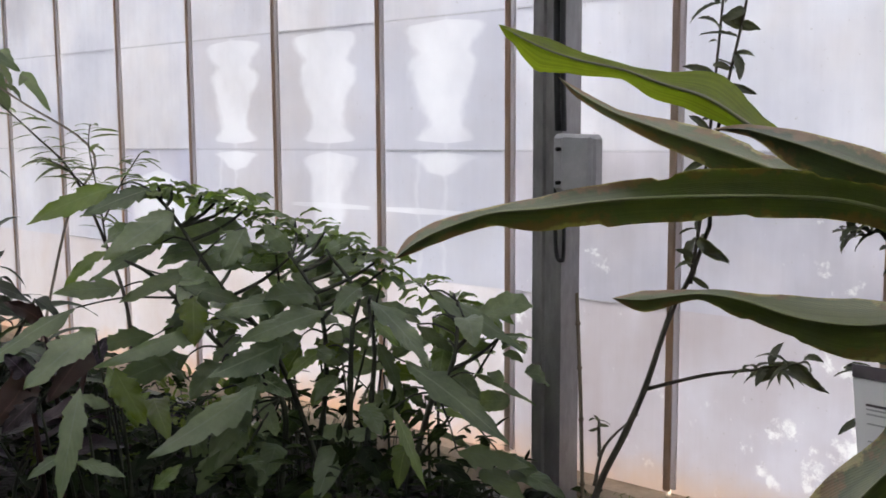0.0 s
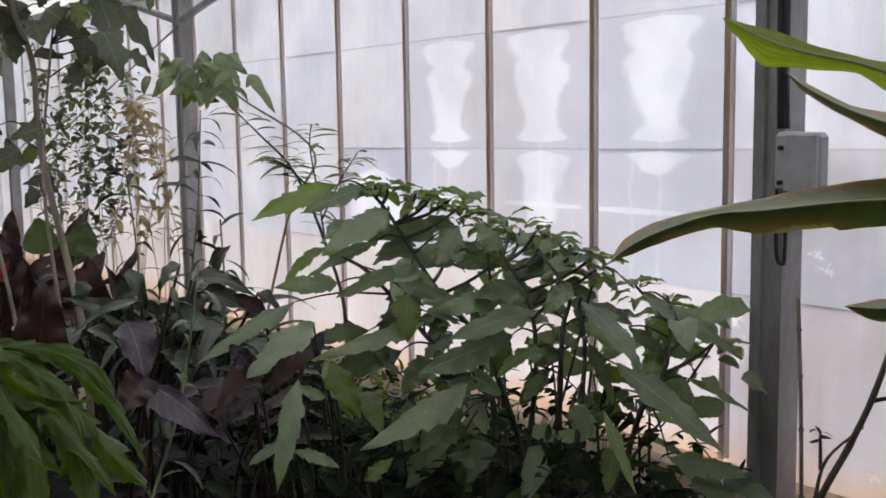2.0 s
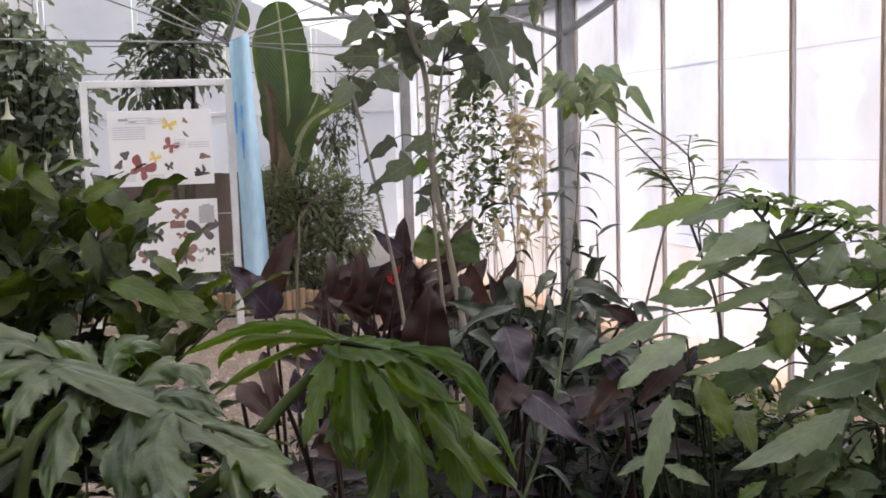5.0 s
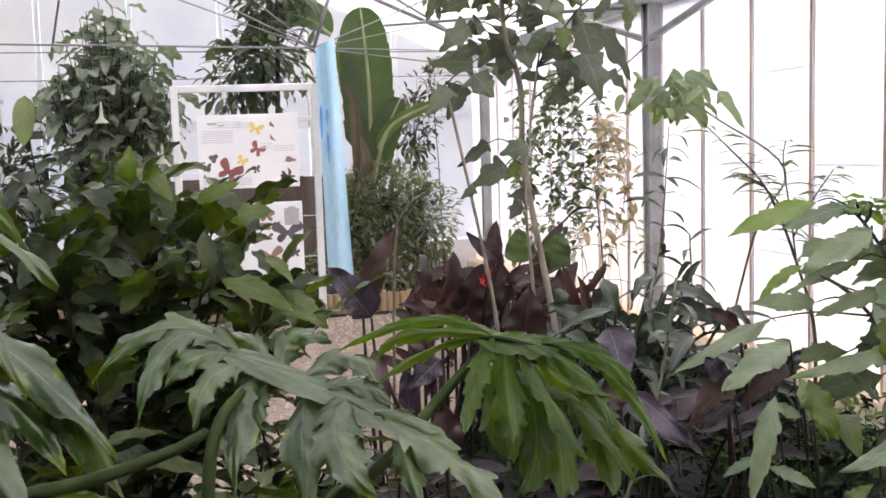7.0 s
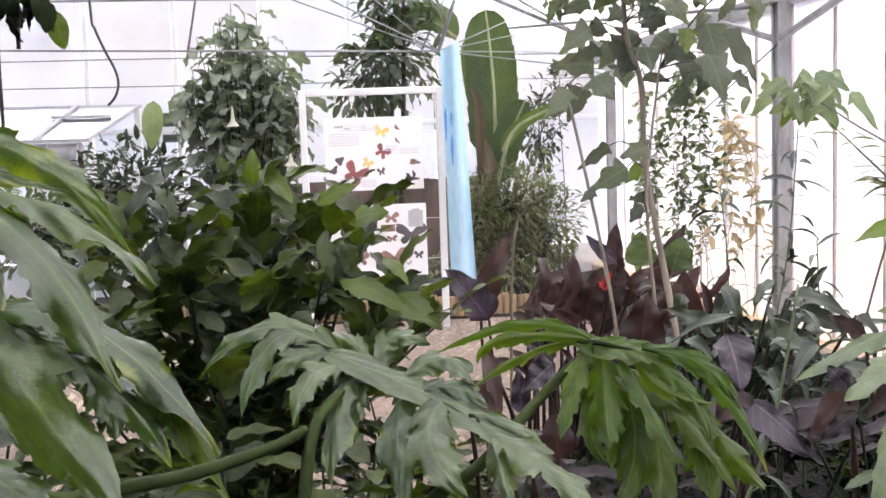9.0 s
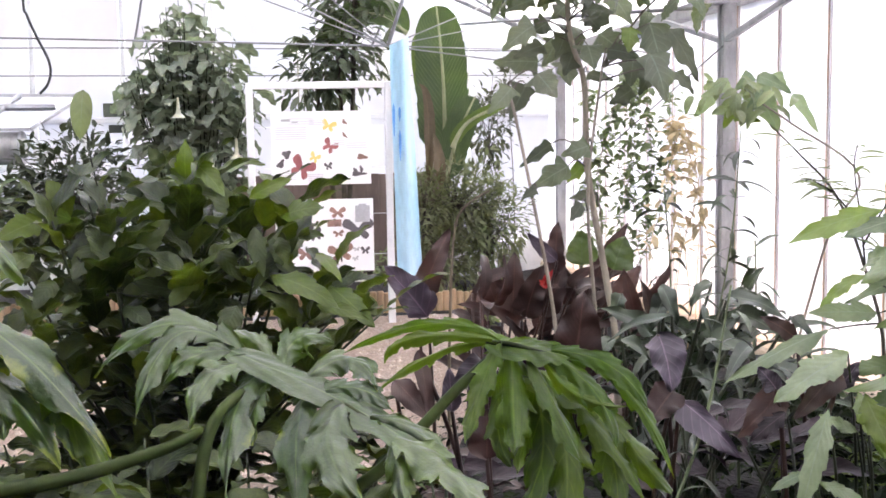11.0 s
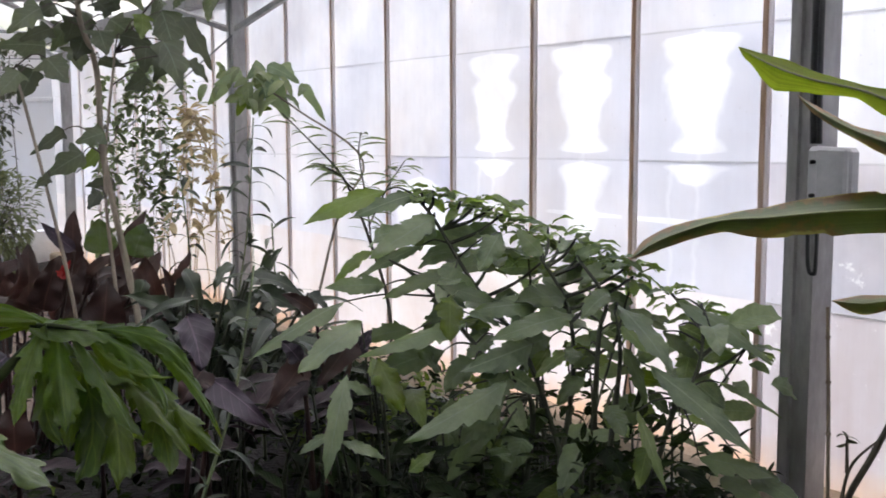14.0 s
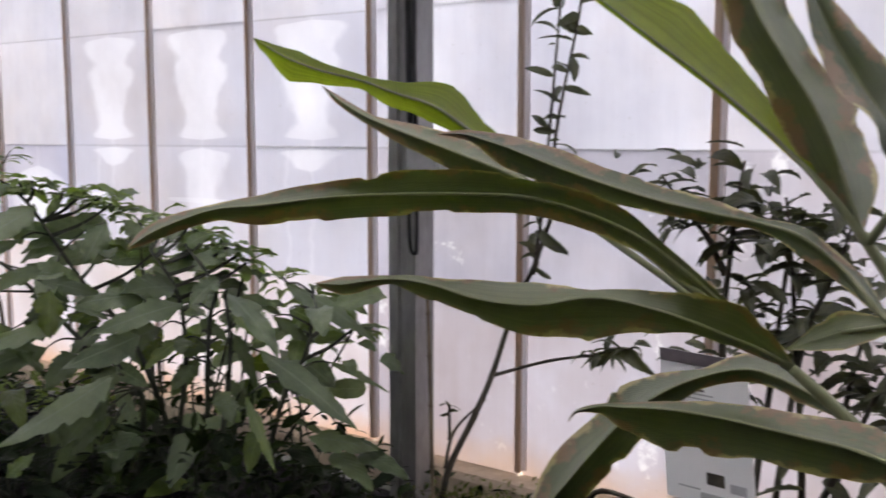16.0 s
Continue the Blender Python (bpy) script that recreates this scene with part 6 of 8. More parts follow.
def bed_plants():
    can = stand("bronze_canna", "bronze-leaved canna in the bed", "cannas in the bed", 0.45)
    pur = stand("purple_leaved_plant", "plant with broad dark purple leaves on dark stalks in the bed", "purple plants in the bed", 0.22)
    clu = stand("broad_leaved_clump", "arching clump of broad green leaves in the bed", "", 99.0)
    upright = dict(face=(-0.2, -0.9, 0.25), teeth=0.0, n=4, fold=0.25, wave=0.12, bend=0.08, shape="broad", jag=0.08, crinkle=0.06, rows=24)
    arching = dict(face=(-0.2, -0.6, 0.7), teeth=0.0, n=4, fold=0.42, wave=0.12, bend=0.2, crinkle=0.04, rows=20, shape="strap", stem=M_STEMD)
    reed(can, (0.861, 4.466, 0.944), (0.693, 4.459, 1.152), 0.069, 0.052, M_VIOLET, seed=500, **upright)
    reed(can, (0.830, 4.477, 1.003), (0.957, 4.494, 1.284), 0.048, 0.044, M_CANNA, seed=501, **upright)
    reed(can, (1.248, 3.703, 0.874), (1.282, 3.680, 1.150), 0.076, 0.079, M_CANNA, seed=502, **upright)
    reed(can, (1.276, 4.963, 0.837), (1.296, 4.993, 1.128), 0.054, 0.054, M_CANNA, seed=503, **upright)
    reed(can, (1.336, 4.955, 0.836), (1.411, 4.923, 1.077), 0.058, 0.058, M_CANNA, seed=504, **upright)
    reed(can, (1.475, 4.961, 1.028), (1.489, 4.985, 1.254), 0.039, 0.044, M_CANNA, seed=505, **upright)
    reed(can, (1.458, 4.869, 1.097), (1.335, 4.897, 1.217), 0.024, 0.034, M_VIOLET, seed=506, **upright)
    reed(can, (1.651, 5.034, 0.963), (1.817, 5.045, 1.235), 0.044, 0.035, M_CANNA, seed=507, **upright)
    reed(can, (1.585, 4.951, 1.063), (1.590, 4.968, 1.214), 0.063, 0.063, M_SHRUBD, seed=508, **upright)
    reed(can, (1.718, 4.933, 1.042), (1.778, 4.943, 1.186), 0.068, 0.063, M_SHRUBD, seed=509, **upright)
    reed(can, (1.671, 4.821, 0.896), (1.804, 4.825, 1.072), 0.047, 0.047, M_CANNA, seed=510, **upright)
    reed(can, (1.256, 5.066, 0.833), (1.192, 5.093, 1.007), 0.045, 0.045, M_CANNA, seed=511, **upright)
    reed(can, (1.409, 4.948, 0.847), (1.513, 4.960, 1.064), 0.053, 0.053, M_CANNA, seed=512, **upright)
    reed(can, (1.162, 5.375, 0.784), (1.260, 5.387, 0.992), 0.042, 0.042, M_CANNA, seed=513, **upright)
    reed(pur, (1.320, 3.014, 1.129), (1.328, 2.927, 0.994), 0.044, 0.050, M_VIOLET, seed=520, **upright)
    reed(pur, (1.340, 2.946, 0.995), (1.259, 2.896, 0.919), 0.043, 0.040, M_CANNA, seed=521, **upright)
    reed(pur, (1.355, 2.941, 0.969), (1.473, 2.812, 0.844), 0.049, 0.020, M_VIOLET, seed=522, **upright)
    reed(pur, (1.621, 2.914, 1.005), (1.460, 2.819, 0.897), 0.045, 0.039, M_CANNA, seed=523, **upright)
    reed(pur, (1.778, 2.900, 1.046), (1.610, 2.806, 0.941), 0.039, 0.036, M_CANNA, seed=524, **upright)
    reed(pur, (0.849, 2.964, 1.086), (0.758, 2.917, 1.022), 0.034, 0.029, M_VIOLET, seed=525, **upright)
    reed(pur, (0.762, 2.960, 0.961), (0.758, 2.973, 1.073), 0.023, 0.023, M_VIOLET, seed=526, **upright)
    reed(pur, (0.619, 2.986, 1.044), (0.713, 2.913, 0.944), 0.029, 0.026, M_CANNA, seed=527, **upright)
    reed(pur, (0.832, 2.840, 0.869), (0.836, 2.854, 0.993), 0.042, 0.042, M_CANNA, seed=528, **upright)
    reed(pur, (1.586, 2.867, 1.003), (1.538, 2.879, 1.061), 0.023, 0.026, M_VIOLET, seed=529, **upright)
    reed(pur, (1.744, 3.111, 1.082), (1.645, 3.130, 1.146), 0.022, 0.025, M_CANNA, seed=530, **upright)
    reed(pur, (0.681, 2.987, 1.117), (0.702, 2.915, 0.951), 0.020, 0.020, M_CANNA, seed=531, **upright)
    reed(pur, (1.759, 2.896, 0.989), (1.819, 2.897, 1.060), 0.022, 0.025, M_VIOLET, seed=532, **upright)
    reed(clu, (1.561, 3.879, 0.964), (1.362, 3.813, 1.069), 0.032, 0.046, M_CLUMP, seed=540, **arching)
    reed(clu, (1.543, 3.888, 1.022), (1.442, 3.844, 0.975), 0.029, 0.029, M_CLUMP, seed=541, **arching)
    reed(clu, (1.638, 3.935, 1.089), (1.561, 3.879, 0.964), 0.035, 0.038, M_CLUMP, seed=542, **arching)
    reed(clu, (1.608, 3.780, 1.037), (1.365, 3.701, 0.976), 0.018, 0.026, M_CLUMP, seed=543, **arching)
    reed(clu, (1.619, 3.940, 1.119), (1.657, 3.870, 0.982), 0.029, 0.032, M_CLUMP, seed=544, **arching)
    reed(clu, (1.661, 3.629, 1.098), (1.670, 3.564, 0.981), 0.011, 0.011, M_CLUMP, seed=545, **arching)
    reed(clu, (1.813, 3.862, 1.075), (1.999, 3.730, 1.003), 0.038, 0.030, M_CLUMP, seed=546, **arching)
    reed(clu, (1.850, 3.852, 1.026), (1.970, 3.728, 0.957), 0.041, 0.041, M_CLUMP, seed=547, **arching)
    reed(clu, (1.909, 3.902, 1.085), (1.980, 3.905, 1.181), 0.016, 0.019, M_CLUMP, seed=548, **arching)
    reed(clu, (1.851, 3.909, 1.086), (1.947, 3.846, 1.073), 0.020, 0.016, M_CLUMP, seed=549, **arching)
    reed(clu, (1.715, 3.804, 0.914), (1.850, 3.801, 1.025), 0.037, 0.037, M_CLUMP, seed=550, **arching)
    reed(clu, (1.718, 3.759, 0.961), (1.864, 3.683, 0.894), 0.047, 0.047, M_CLUMP, seed=551, **arching)
    reed(clu, (1.670, 3.704, 0.879), (1.705, 3.587, 0.774), 0.027, 0.021, M_CLUMP, seed=552, **arching)
    reed(clu, (1.715, 3.693, 0.823), (1.617, 3.661, 0.890), 0.030, 0.030, M_CLUMP, seed=553, **arching)
    reed(clu, (1.829, 3.644, 0.960), (1.680, 3.497, 0.851), 0.029, 0.023, M_CLUMP, seed=554, **arching)
    reed(clu, (1.424, 3.744, 0.975), (1.500, 3.677, 0.910), 0.023, 0.023, M_CLUMP, seed=555, **arching)
    reed(clu, (1.388, 3.749, 0.976), (1.327, 3.696, 0.895), 0.028, 0.025, M_CLUMP, seed=556, **arching)
    reed(clu, (1.948, 3.897, 1.085), (1.869, 3.848, 1.017), 0.029, 0.029, M_CLUMP, seed=557, **arching)
    reed(clu, (1.509, 4.050, 1.077), (1.477, 4.045, 0.998), 0.027, 0.027, M_CLUMP, seed=558, **arching)
    reed(clu, (1.794, 3.920, 1.126), (1.697, 3.869, 1.019), 0.023, 0.023, M_CLUMP, seed=559, **arching)
    reed(clu, (1.979, 3.686, 1.040), (2.029, 3.622, 0.975), 0.027, 0.023, M_CLUMP, seed=560, **arching)
    reed(clu, (1.575, 3.619, 0.919), (1.521, 3.564, 0.824), 0.029, 0.026, M_CLUMP, seed=561, **arching)
    r = random.Random(55)
    for k, (x, y, top, n, ln) in enumerate(((1.38, 3.12, 0.88, 9, 0.2), (1.60, 2.95, 0.85, 7, 0.2), (0.78, 3.16, 0.78, 5, 0.2), (1.55, 3.3, 0.85, 8, 0.2))):
        z = ground_z(y)
        leafy_bush("purple_leaved_plant", "plant with broad drooping dark purple leaves in the bed", (x, y, z), (x, y, z + (top - z) * 0.72), (0.11, 0.11, (top - z) * 0.3), 4, n, ln, M_PURPLE, 160 + k, 0.36, 0.2,
                   cat="plant", group="purple plants in the bed")
    t = clu["stools"][0][1]
    models = leaf_models("clump_leaf", M_CLUMP, 6, 64, 0.19, kind="ovate", arch=0.22, fold=0.4)
    for _ in range(90):
        a = r.uniform(0, 6.28)
        q = math.sqrt(r.random())
        o = Vector((1.78 + 0.28 * q * math.cos(a), 3.95 + 0.3 * q * math.sin(a), r.uniform(0.6, 0.92)))
        way = Vector((math.cos(a), math.sin(a), r.uniform(-0.6, 0.5)))
        hang_leaf(t, models, r, o, way, r.uniform(0.2, 0.32), r.uniform(-0.4, 0.4))
    more = leaf_models("canna_leaf", M_CANNA, 6, 65, 0.30, kind="ovate", arch=0.28, wave=0.10, waves=2.3, nu=16)
    t = thing("bronze_canna", (1.45, 5.0, ground_z(5.0)), "thick stand of bronze canna with a red flower", "plant", "cannas in the bed")
    for _ in range(64):
        o = Vector((r.uniform(1.1, 1.95), r.uniform(4.75, 5.5), r.uniform(0.45, 0.95)))
        g = Geo()
        g.tube([(o.x, o.y, ground_z(o.y)), o], 0.009, 0.006, 6, 2)
        part("stalk", g, M_CANNA, t)
        hang_leaf(t, more, r, o, (r.uniform(-1.1, 1.1), r.uniform(-0.9, 0.6), r.uniform(0.2, 0.9)), r.uniform(0.18, 0.32), r.uniform(-1.0, 1.0), up=(0, -1, 0.3))
    g = Geo()
    for k in range(5):
        leaf(g, (1.39, 4.83, 1.0), (1.39 + 0.035 * math.cos(k * 1.3), 4.8 + 0.02 * math.sin(k * 2), 1.07 - 0.02 * k), 0.03, up=(0, -1, 0.3), kind="ovate", nu=6, nv=1)
    part("red_flower", g, M_REDFLOWER, t, "bright red canna flower")
    # narrow-leaved sprouts among them
    for base, top, n, ln, sd in (((1.28, 2.9, 0.55), (1.55, 3.1, 1.24), 26, 0.13, 1), ((2.50, 5.9, 0.4), (2.66, 5.9, 1.62), 44, 0.21, 2), ((2.05, 4.3, 0.5), (2.12, 4.35, 1.22), 22, 0.15, 3),
                                 ((2.30, 6.0, 0.4), (2.28, 6.0, 1.32), 26, 0.2, 4)):
        q = random.Random(sd)
        t = thing("narrow_leaved_cane", (base[0], base[1], ground_z(base[1])), "slender cane with narrow drooping leaves", "plant", "slender canes")
        mid = Vector(base).lerp(Vector(top), 0.5) + Vector((0.03, 0, 0))
        pts = [(base[0], base[1], ground_z(base[1])), base, mid, top]
        g = Geo()
        g.tube(pts, 0.007, 0.003, 6, 5, 0.15)
        part("cane", g, M_STEMG, t)
        line = smooth_line(pts, 8)
        mods = leaf_models("narrow_leaf", M_CLUMP, 4, 70 + sd, 0.16, kind="lance", arch=0.15)
        for j in range(n):
            o = line[int((0.3 + 0.7 * j / n) * (len(line) - 1))]
            a = j * 2.4
            hang_leaf(t, mods, q, o, (math.cos(a), math.sin(a), q.uniform(-0.6, 0.5)), ln * q.uniform(0.7, 1.2), q.uniform(-0.5, 0.5))


def ground_cover():
    r = random.Random(90)
    g = Geo()
    pts = []
    for _ in range(5200):
        x, y = r.uniform(0.75, 3.02), r.uniform(1.3, 5.4)
        k = noise.noise((x * 1.8, y * 1.8, 5)) + 0.25
        if 0.9 < x < 1.75 and 2.3 < y < 3.4 and r.random() < 0.75:
            continue
        if r.random() < 0.35 + k:
            pts.append((x, y, ground_z(y) + r.uniform(0.01, 0.16 + 0.14 * max(0, k))))
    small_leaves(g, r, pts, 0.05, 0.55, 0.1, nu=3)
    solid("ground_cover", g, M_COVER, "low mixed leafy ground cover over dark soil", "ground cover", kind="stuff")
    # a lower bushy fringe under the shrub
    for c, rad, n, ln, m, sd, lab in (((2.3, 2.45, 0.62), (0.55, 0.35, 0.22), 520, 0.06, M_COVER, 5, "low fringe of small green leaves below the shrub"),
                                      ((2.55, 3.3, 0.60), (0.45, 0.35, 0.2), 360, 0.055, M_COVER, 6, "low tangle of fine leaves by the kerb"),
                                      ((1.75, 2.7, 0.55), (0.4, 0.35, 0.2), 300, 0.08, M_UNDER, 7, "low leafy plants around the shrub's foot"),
                                      ((0.85, 1.9, 0.5), (0.35, 0.4, 0.15), 260, 0.05, M_PALE, 8, "pale ground cover under the large leaves"),
                                      ((2.15, 3.67, 0.52), (0.24, 0.22, 0.10), 240, 0.055, M_SUNLEAF, 9, "bright small-leaved plant low in the bed"),
                                      ((2.58, 3.80, 0.55), (0.22, 0.22, 0.10), 200, 0.055, M_SUNLEAF, 10, "bright small-leaved plant near the kerb")):
        q = random.Random(sd)
        t = thing("low_plant", (c[0], c[1], ground_z(c[1])), lab, "plant")
        g = Geo()
        pl = []
        for _ in range(n):
            v = Vector((q.gauss(0, 1), q.gauss(0, 1), q.gauss(0, 1))).normalized() * q.random() ** 0.33
            pl.append((c[0] + v.x * rad[0], c[1] + v.y * rad[1], c[2] + v.z * rad[2]))
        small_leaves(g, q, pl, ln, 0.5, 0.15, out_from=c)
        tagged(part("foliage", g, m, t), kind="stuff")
        g = Geo()
        for p in pl[::12]:
            g.tube([(c[0] + (p[0] - c[0]) * 0.5, c[1] + (p[1] - c[1]) * 0.5, ground_z(c[1]) - 0.01), p], 0.003, 0.0015, 4, 1)
        tagged(part("stem_tangle", g, M_STEMD, t), kind="stuff")


def low_leafy():
    """Knee-high leafy plants that fill the bed below the shrub."""
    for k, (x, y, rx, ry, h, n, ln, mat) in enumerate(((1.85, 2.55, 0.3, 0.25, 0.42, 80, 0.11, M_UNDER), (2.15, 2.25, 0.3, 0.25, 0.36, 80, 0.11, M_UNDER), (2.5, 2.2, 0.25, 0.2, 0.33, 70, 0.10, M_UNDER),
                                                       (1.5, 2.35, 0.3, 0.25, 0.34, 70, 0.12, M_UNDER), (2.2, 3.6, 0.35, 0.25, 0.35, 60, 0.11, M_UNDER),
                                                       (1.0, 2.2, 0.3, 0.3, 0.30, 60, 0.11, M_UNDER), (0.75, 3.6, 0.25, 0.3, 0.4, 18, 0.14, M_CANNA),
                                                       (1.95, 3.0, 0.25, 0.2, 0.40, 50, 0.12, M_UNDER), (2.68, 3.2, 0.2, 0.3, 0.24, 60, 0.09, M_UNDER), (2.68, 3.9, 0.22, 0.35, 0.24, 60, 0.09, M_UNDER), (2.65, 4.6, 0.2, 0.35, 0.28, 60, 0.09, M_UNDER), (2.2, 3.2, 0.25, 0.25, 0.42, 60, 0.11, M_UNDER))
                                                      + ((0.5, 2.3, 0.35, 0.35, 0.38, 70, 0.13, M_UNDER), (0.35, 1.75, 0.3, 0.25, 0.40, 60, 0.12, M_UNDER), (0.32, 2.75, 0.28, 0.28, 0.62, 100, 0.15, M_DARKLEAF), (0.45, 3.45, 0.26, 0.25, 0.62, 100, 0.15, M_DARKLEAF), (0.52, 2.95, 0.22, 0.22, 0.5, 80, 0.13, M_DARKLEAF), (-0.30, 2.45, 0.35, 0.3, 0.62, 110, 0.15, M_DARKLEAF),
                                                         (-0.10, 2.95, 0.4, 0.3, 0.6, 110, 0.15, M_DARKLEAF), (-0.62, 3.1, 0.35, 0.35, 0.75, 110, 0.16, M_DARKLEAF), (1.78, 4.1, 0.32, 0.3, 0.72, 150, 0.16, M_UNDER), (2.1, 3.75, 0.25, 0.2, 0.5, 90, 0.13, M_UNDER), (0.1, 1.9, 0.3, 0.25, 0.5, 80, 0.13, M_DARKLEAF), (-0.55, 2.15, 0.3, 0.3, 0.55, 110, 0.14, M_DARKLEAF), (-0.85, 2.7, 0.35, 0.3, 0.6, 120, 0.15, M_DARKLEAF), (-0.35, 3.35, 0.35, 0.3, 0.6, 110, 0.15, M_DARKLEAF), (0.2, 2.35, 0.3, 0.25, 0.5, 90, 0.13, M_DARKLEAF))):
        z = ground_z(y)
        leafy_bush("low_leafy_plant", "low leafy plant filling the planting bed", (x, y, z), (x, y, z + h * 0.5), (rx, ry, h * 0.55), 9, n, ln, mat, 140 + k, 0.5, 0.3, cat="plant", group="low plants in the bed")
    t = thing("low_leafy_plant", (2.25, 2.51, ground_z(2.51)), "low plant with broad dull green leaves over the soil", "plant", "low plants in the bed")
    for k, (b, p, w, m) in enumerate((((2.049, 2.666, 0.767), (1.891, 2.598, 0.688), 0.036, M_SHRUBD), ((2.185, 2.499, 0.675), (2.021, 2.450, 0.659), 0.030, M_UNDER), ((2.242, 2.458, 0.774), (2.097, 2.370, 0.674), 0.038, M_SHRUBD),
                                         ((2.283, 2.412, 0.767), (2.223, 2.237, 0.688), 0.034, M_UNDER), ((2.492, 2.175, 0.721), (2.453, 1.981, 0.667), 0.036, M_SHRUBD), ((2.544, 2.118, 0.721), (2.521, 1.914, 0.696), 0.034, M_SHRUBD),
                                         ((1.916, 2.837, 0.889), (1.860, 2.659, 0.819), 0.034, M_SUNLEAF), ((1.975, 2.756, 0.813), (1.829, 2.681, 0.768), 0.034, M_UNDER), ((2.362, 2.327, 0.774), (2.240, 2.223, 0.710), 0.030, M_SUNLEAF),
                                         ((2.420, 2.256, 0.736), (2.372, 2.076, 0.696), 0.032, M_UNDER), ((2.128, 2.582, 0.774), (2.002, 2.482, 0.710), 0.034, M_SHRUBD), ((2.213, 2.462, 0.645), (2.050, 2.417, 0.652), 0.030, M_SUNLEAF))):
        blade(t, b, p, w, w * 0.9, m, seed=907 + k, teeth=0.1, shape="broad")
        g = Geo()
        g.tube([(b[0] * 0.8 + 2.25 * 0.2, b[1] * 0.8 + 2.51 * 0.2, ground_z(b[1]) - 0.01), (b[0], b[1], b[2] - 0.08), b], 0.004, 0.002, 5, 4)
        part("stalk", g, M_STEMD, t)


def cloud_plant(name, label, base, blobs, count, length, mat, seed, aspect=0.45, stem=M_TWIG, droop=0.35, kind="ovate", cat="shrub", nu=4, r_stem=0.012):
    """A plant of branches ending in leaf clouds; blobs are (centre, radii)."""
    r = random.Random(seed)
    t = thing(name, base, label, cat)
    g, s = Geo(), Geo()
    tot = sum(b[1][0] * b[1][1] * b[1][2] for b in blobs) ** 1.0
    for c, rad in blobs:
        c = Vector(c)
        n = int(count * rad[0] * rad[1] * rad[2] / tot)
        pl = []
        for _ in range(n):
            v = Vector((r.gauss(0, 1), r.gauss(0, 1), r.gauss(0, 1))).normalized() * r.random() ** 0.4
            k = 1 + 0.35 * noise.noise((v.x * 2 + seed, v.y * 2, v.z * 2 + c.x))
            pl.append(c + Vector((v.x * rad[0], v.y * rad[1], v.z * rad[2])) * k)
        small_leaves(g, r, pl, length, aspect, droop, out_from=c, kind=kind, nu=nu)
        low = c - Vector((0, 0, rad[2] * 0.6))
        s.tube([base, Vector(base).lerp(low, 0.55) + Vector((0.02, 0, 0.05)), low, c], r_stem, r_stem * 0.5, 6, 4)
        for p in pl[::9]:
            s.tube([c.lerp(low, r.random()), p], 0.004, 0.002, 4, 1)
    tagged(part("foliage", g, mat, t), kind="stuff")
    tagged(part("branch_tangle", s, stem, t), kind="stuff")
    return t


TREE_TUFTS = [(1.49, 4.75, 2.25), (1.62, 4.72, 2.27), (1.75, 4.70, 2.24), (1.40, 4.80, 2.28), (1.25, 4.75, 2.22), (1.88, 4.66, 2.2)]


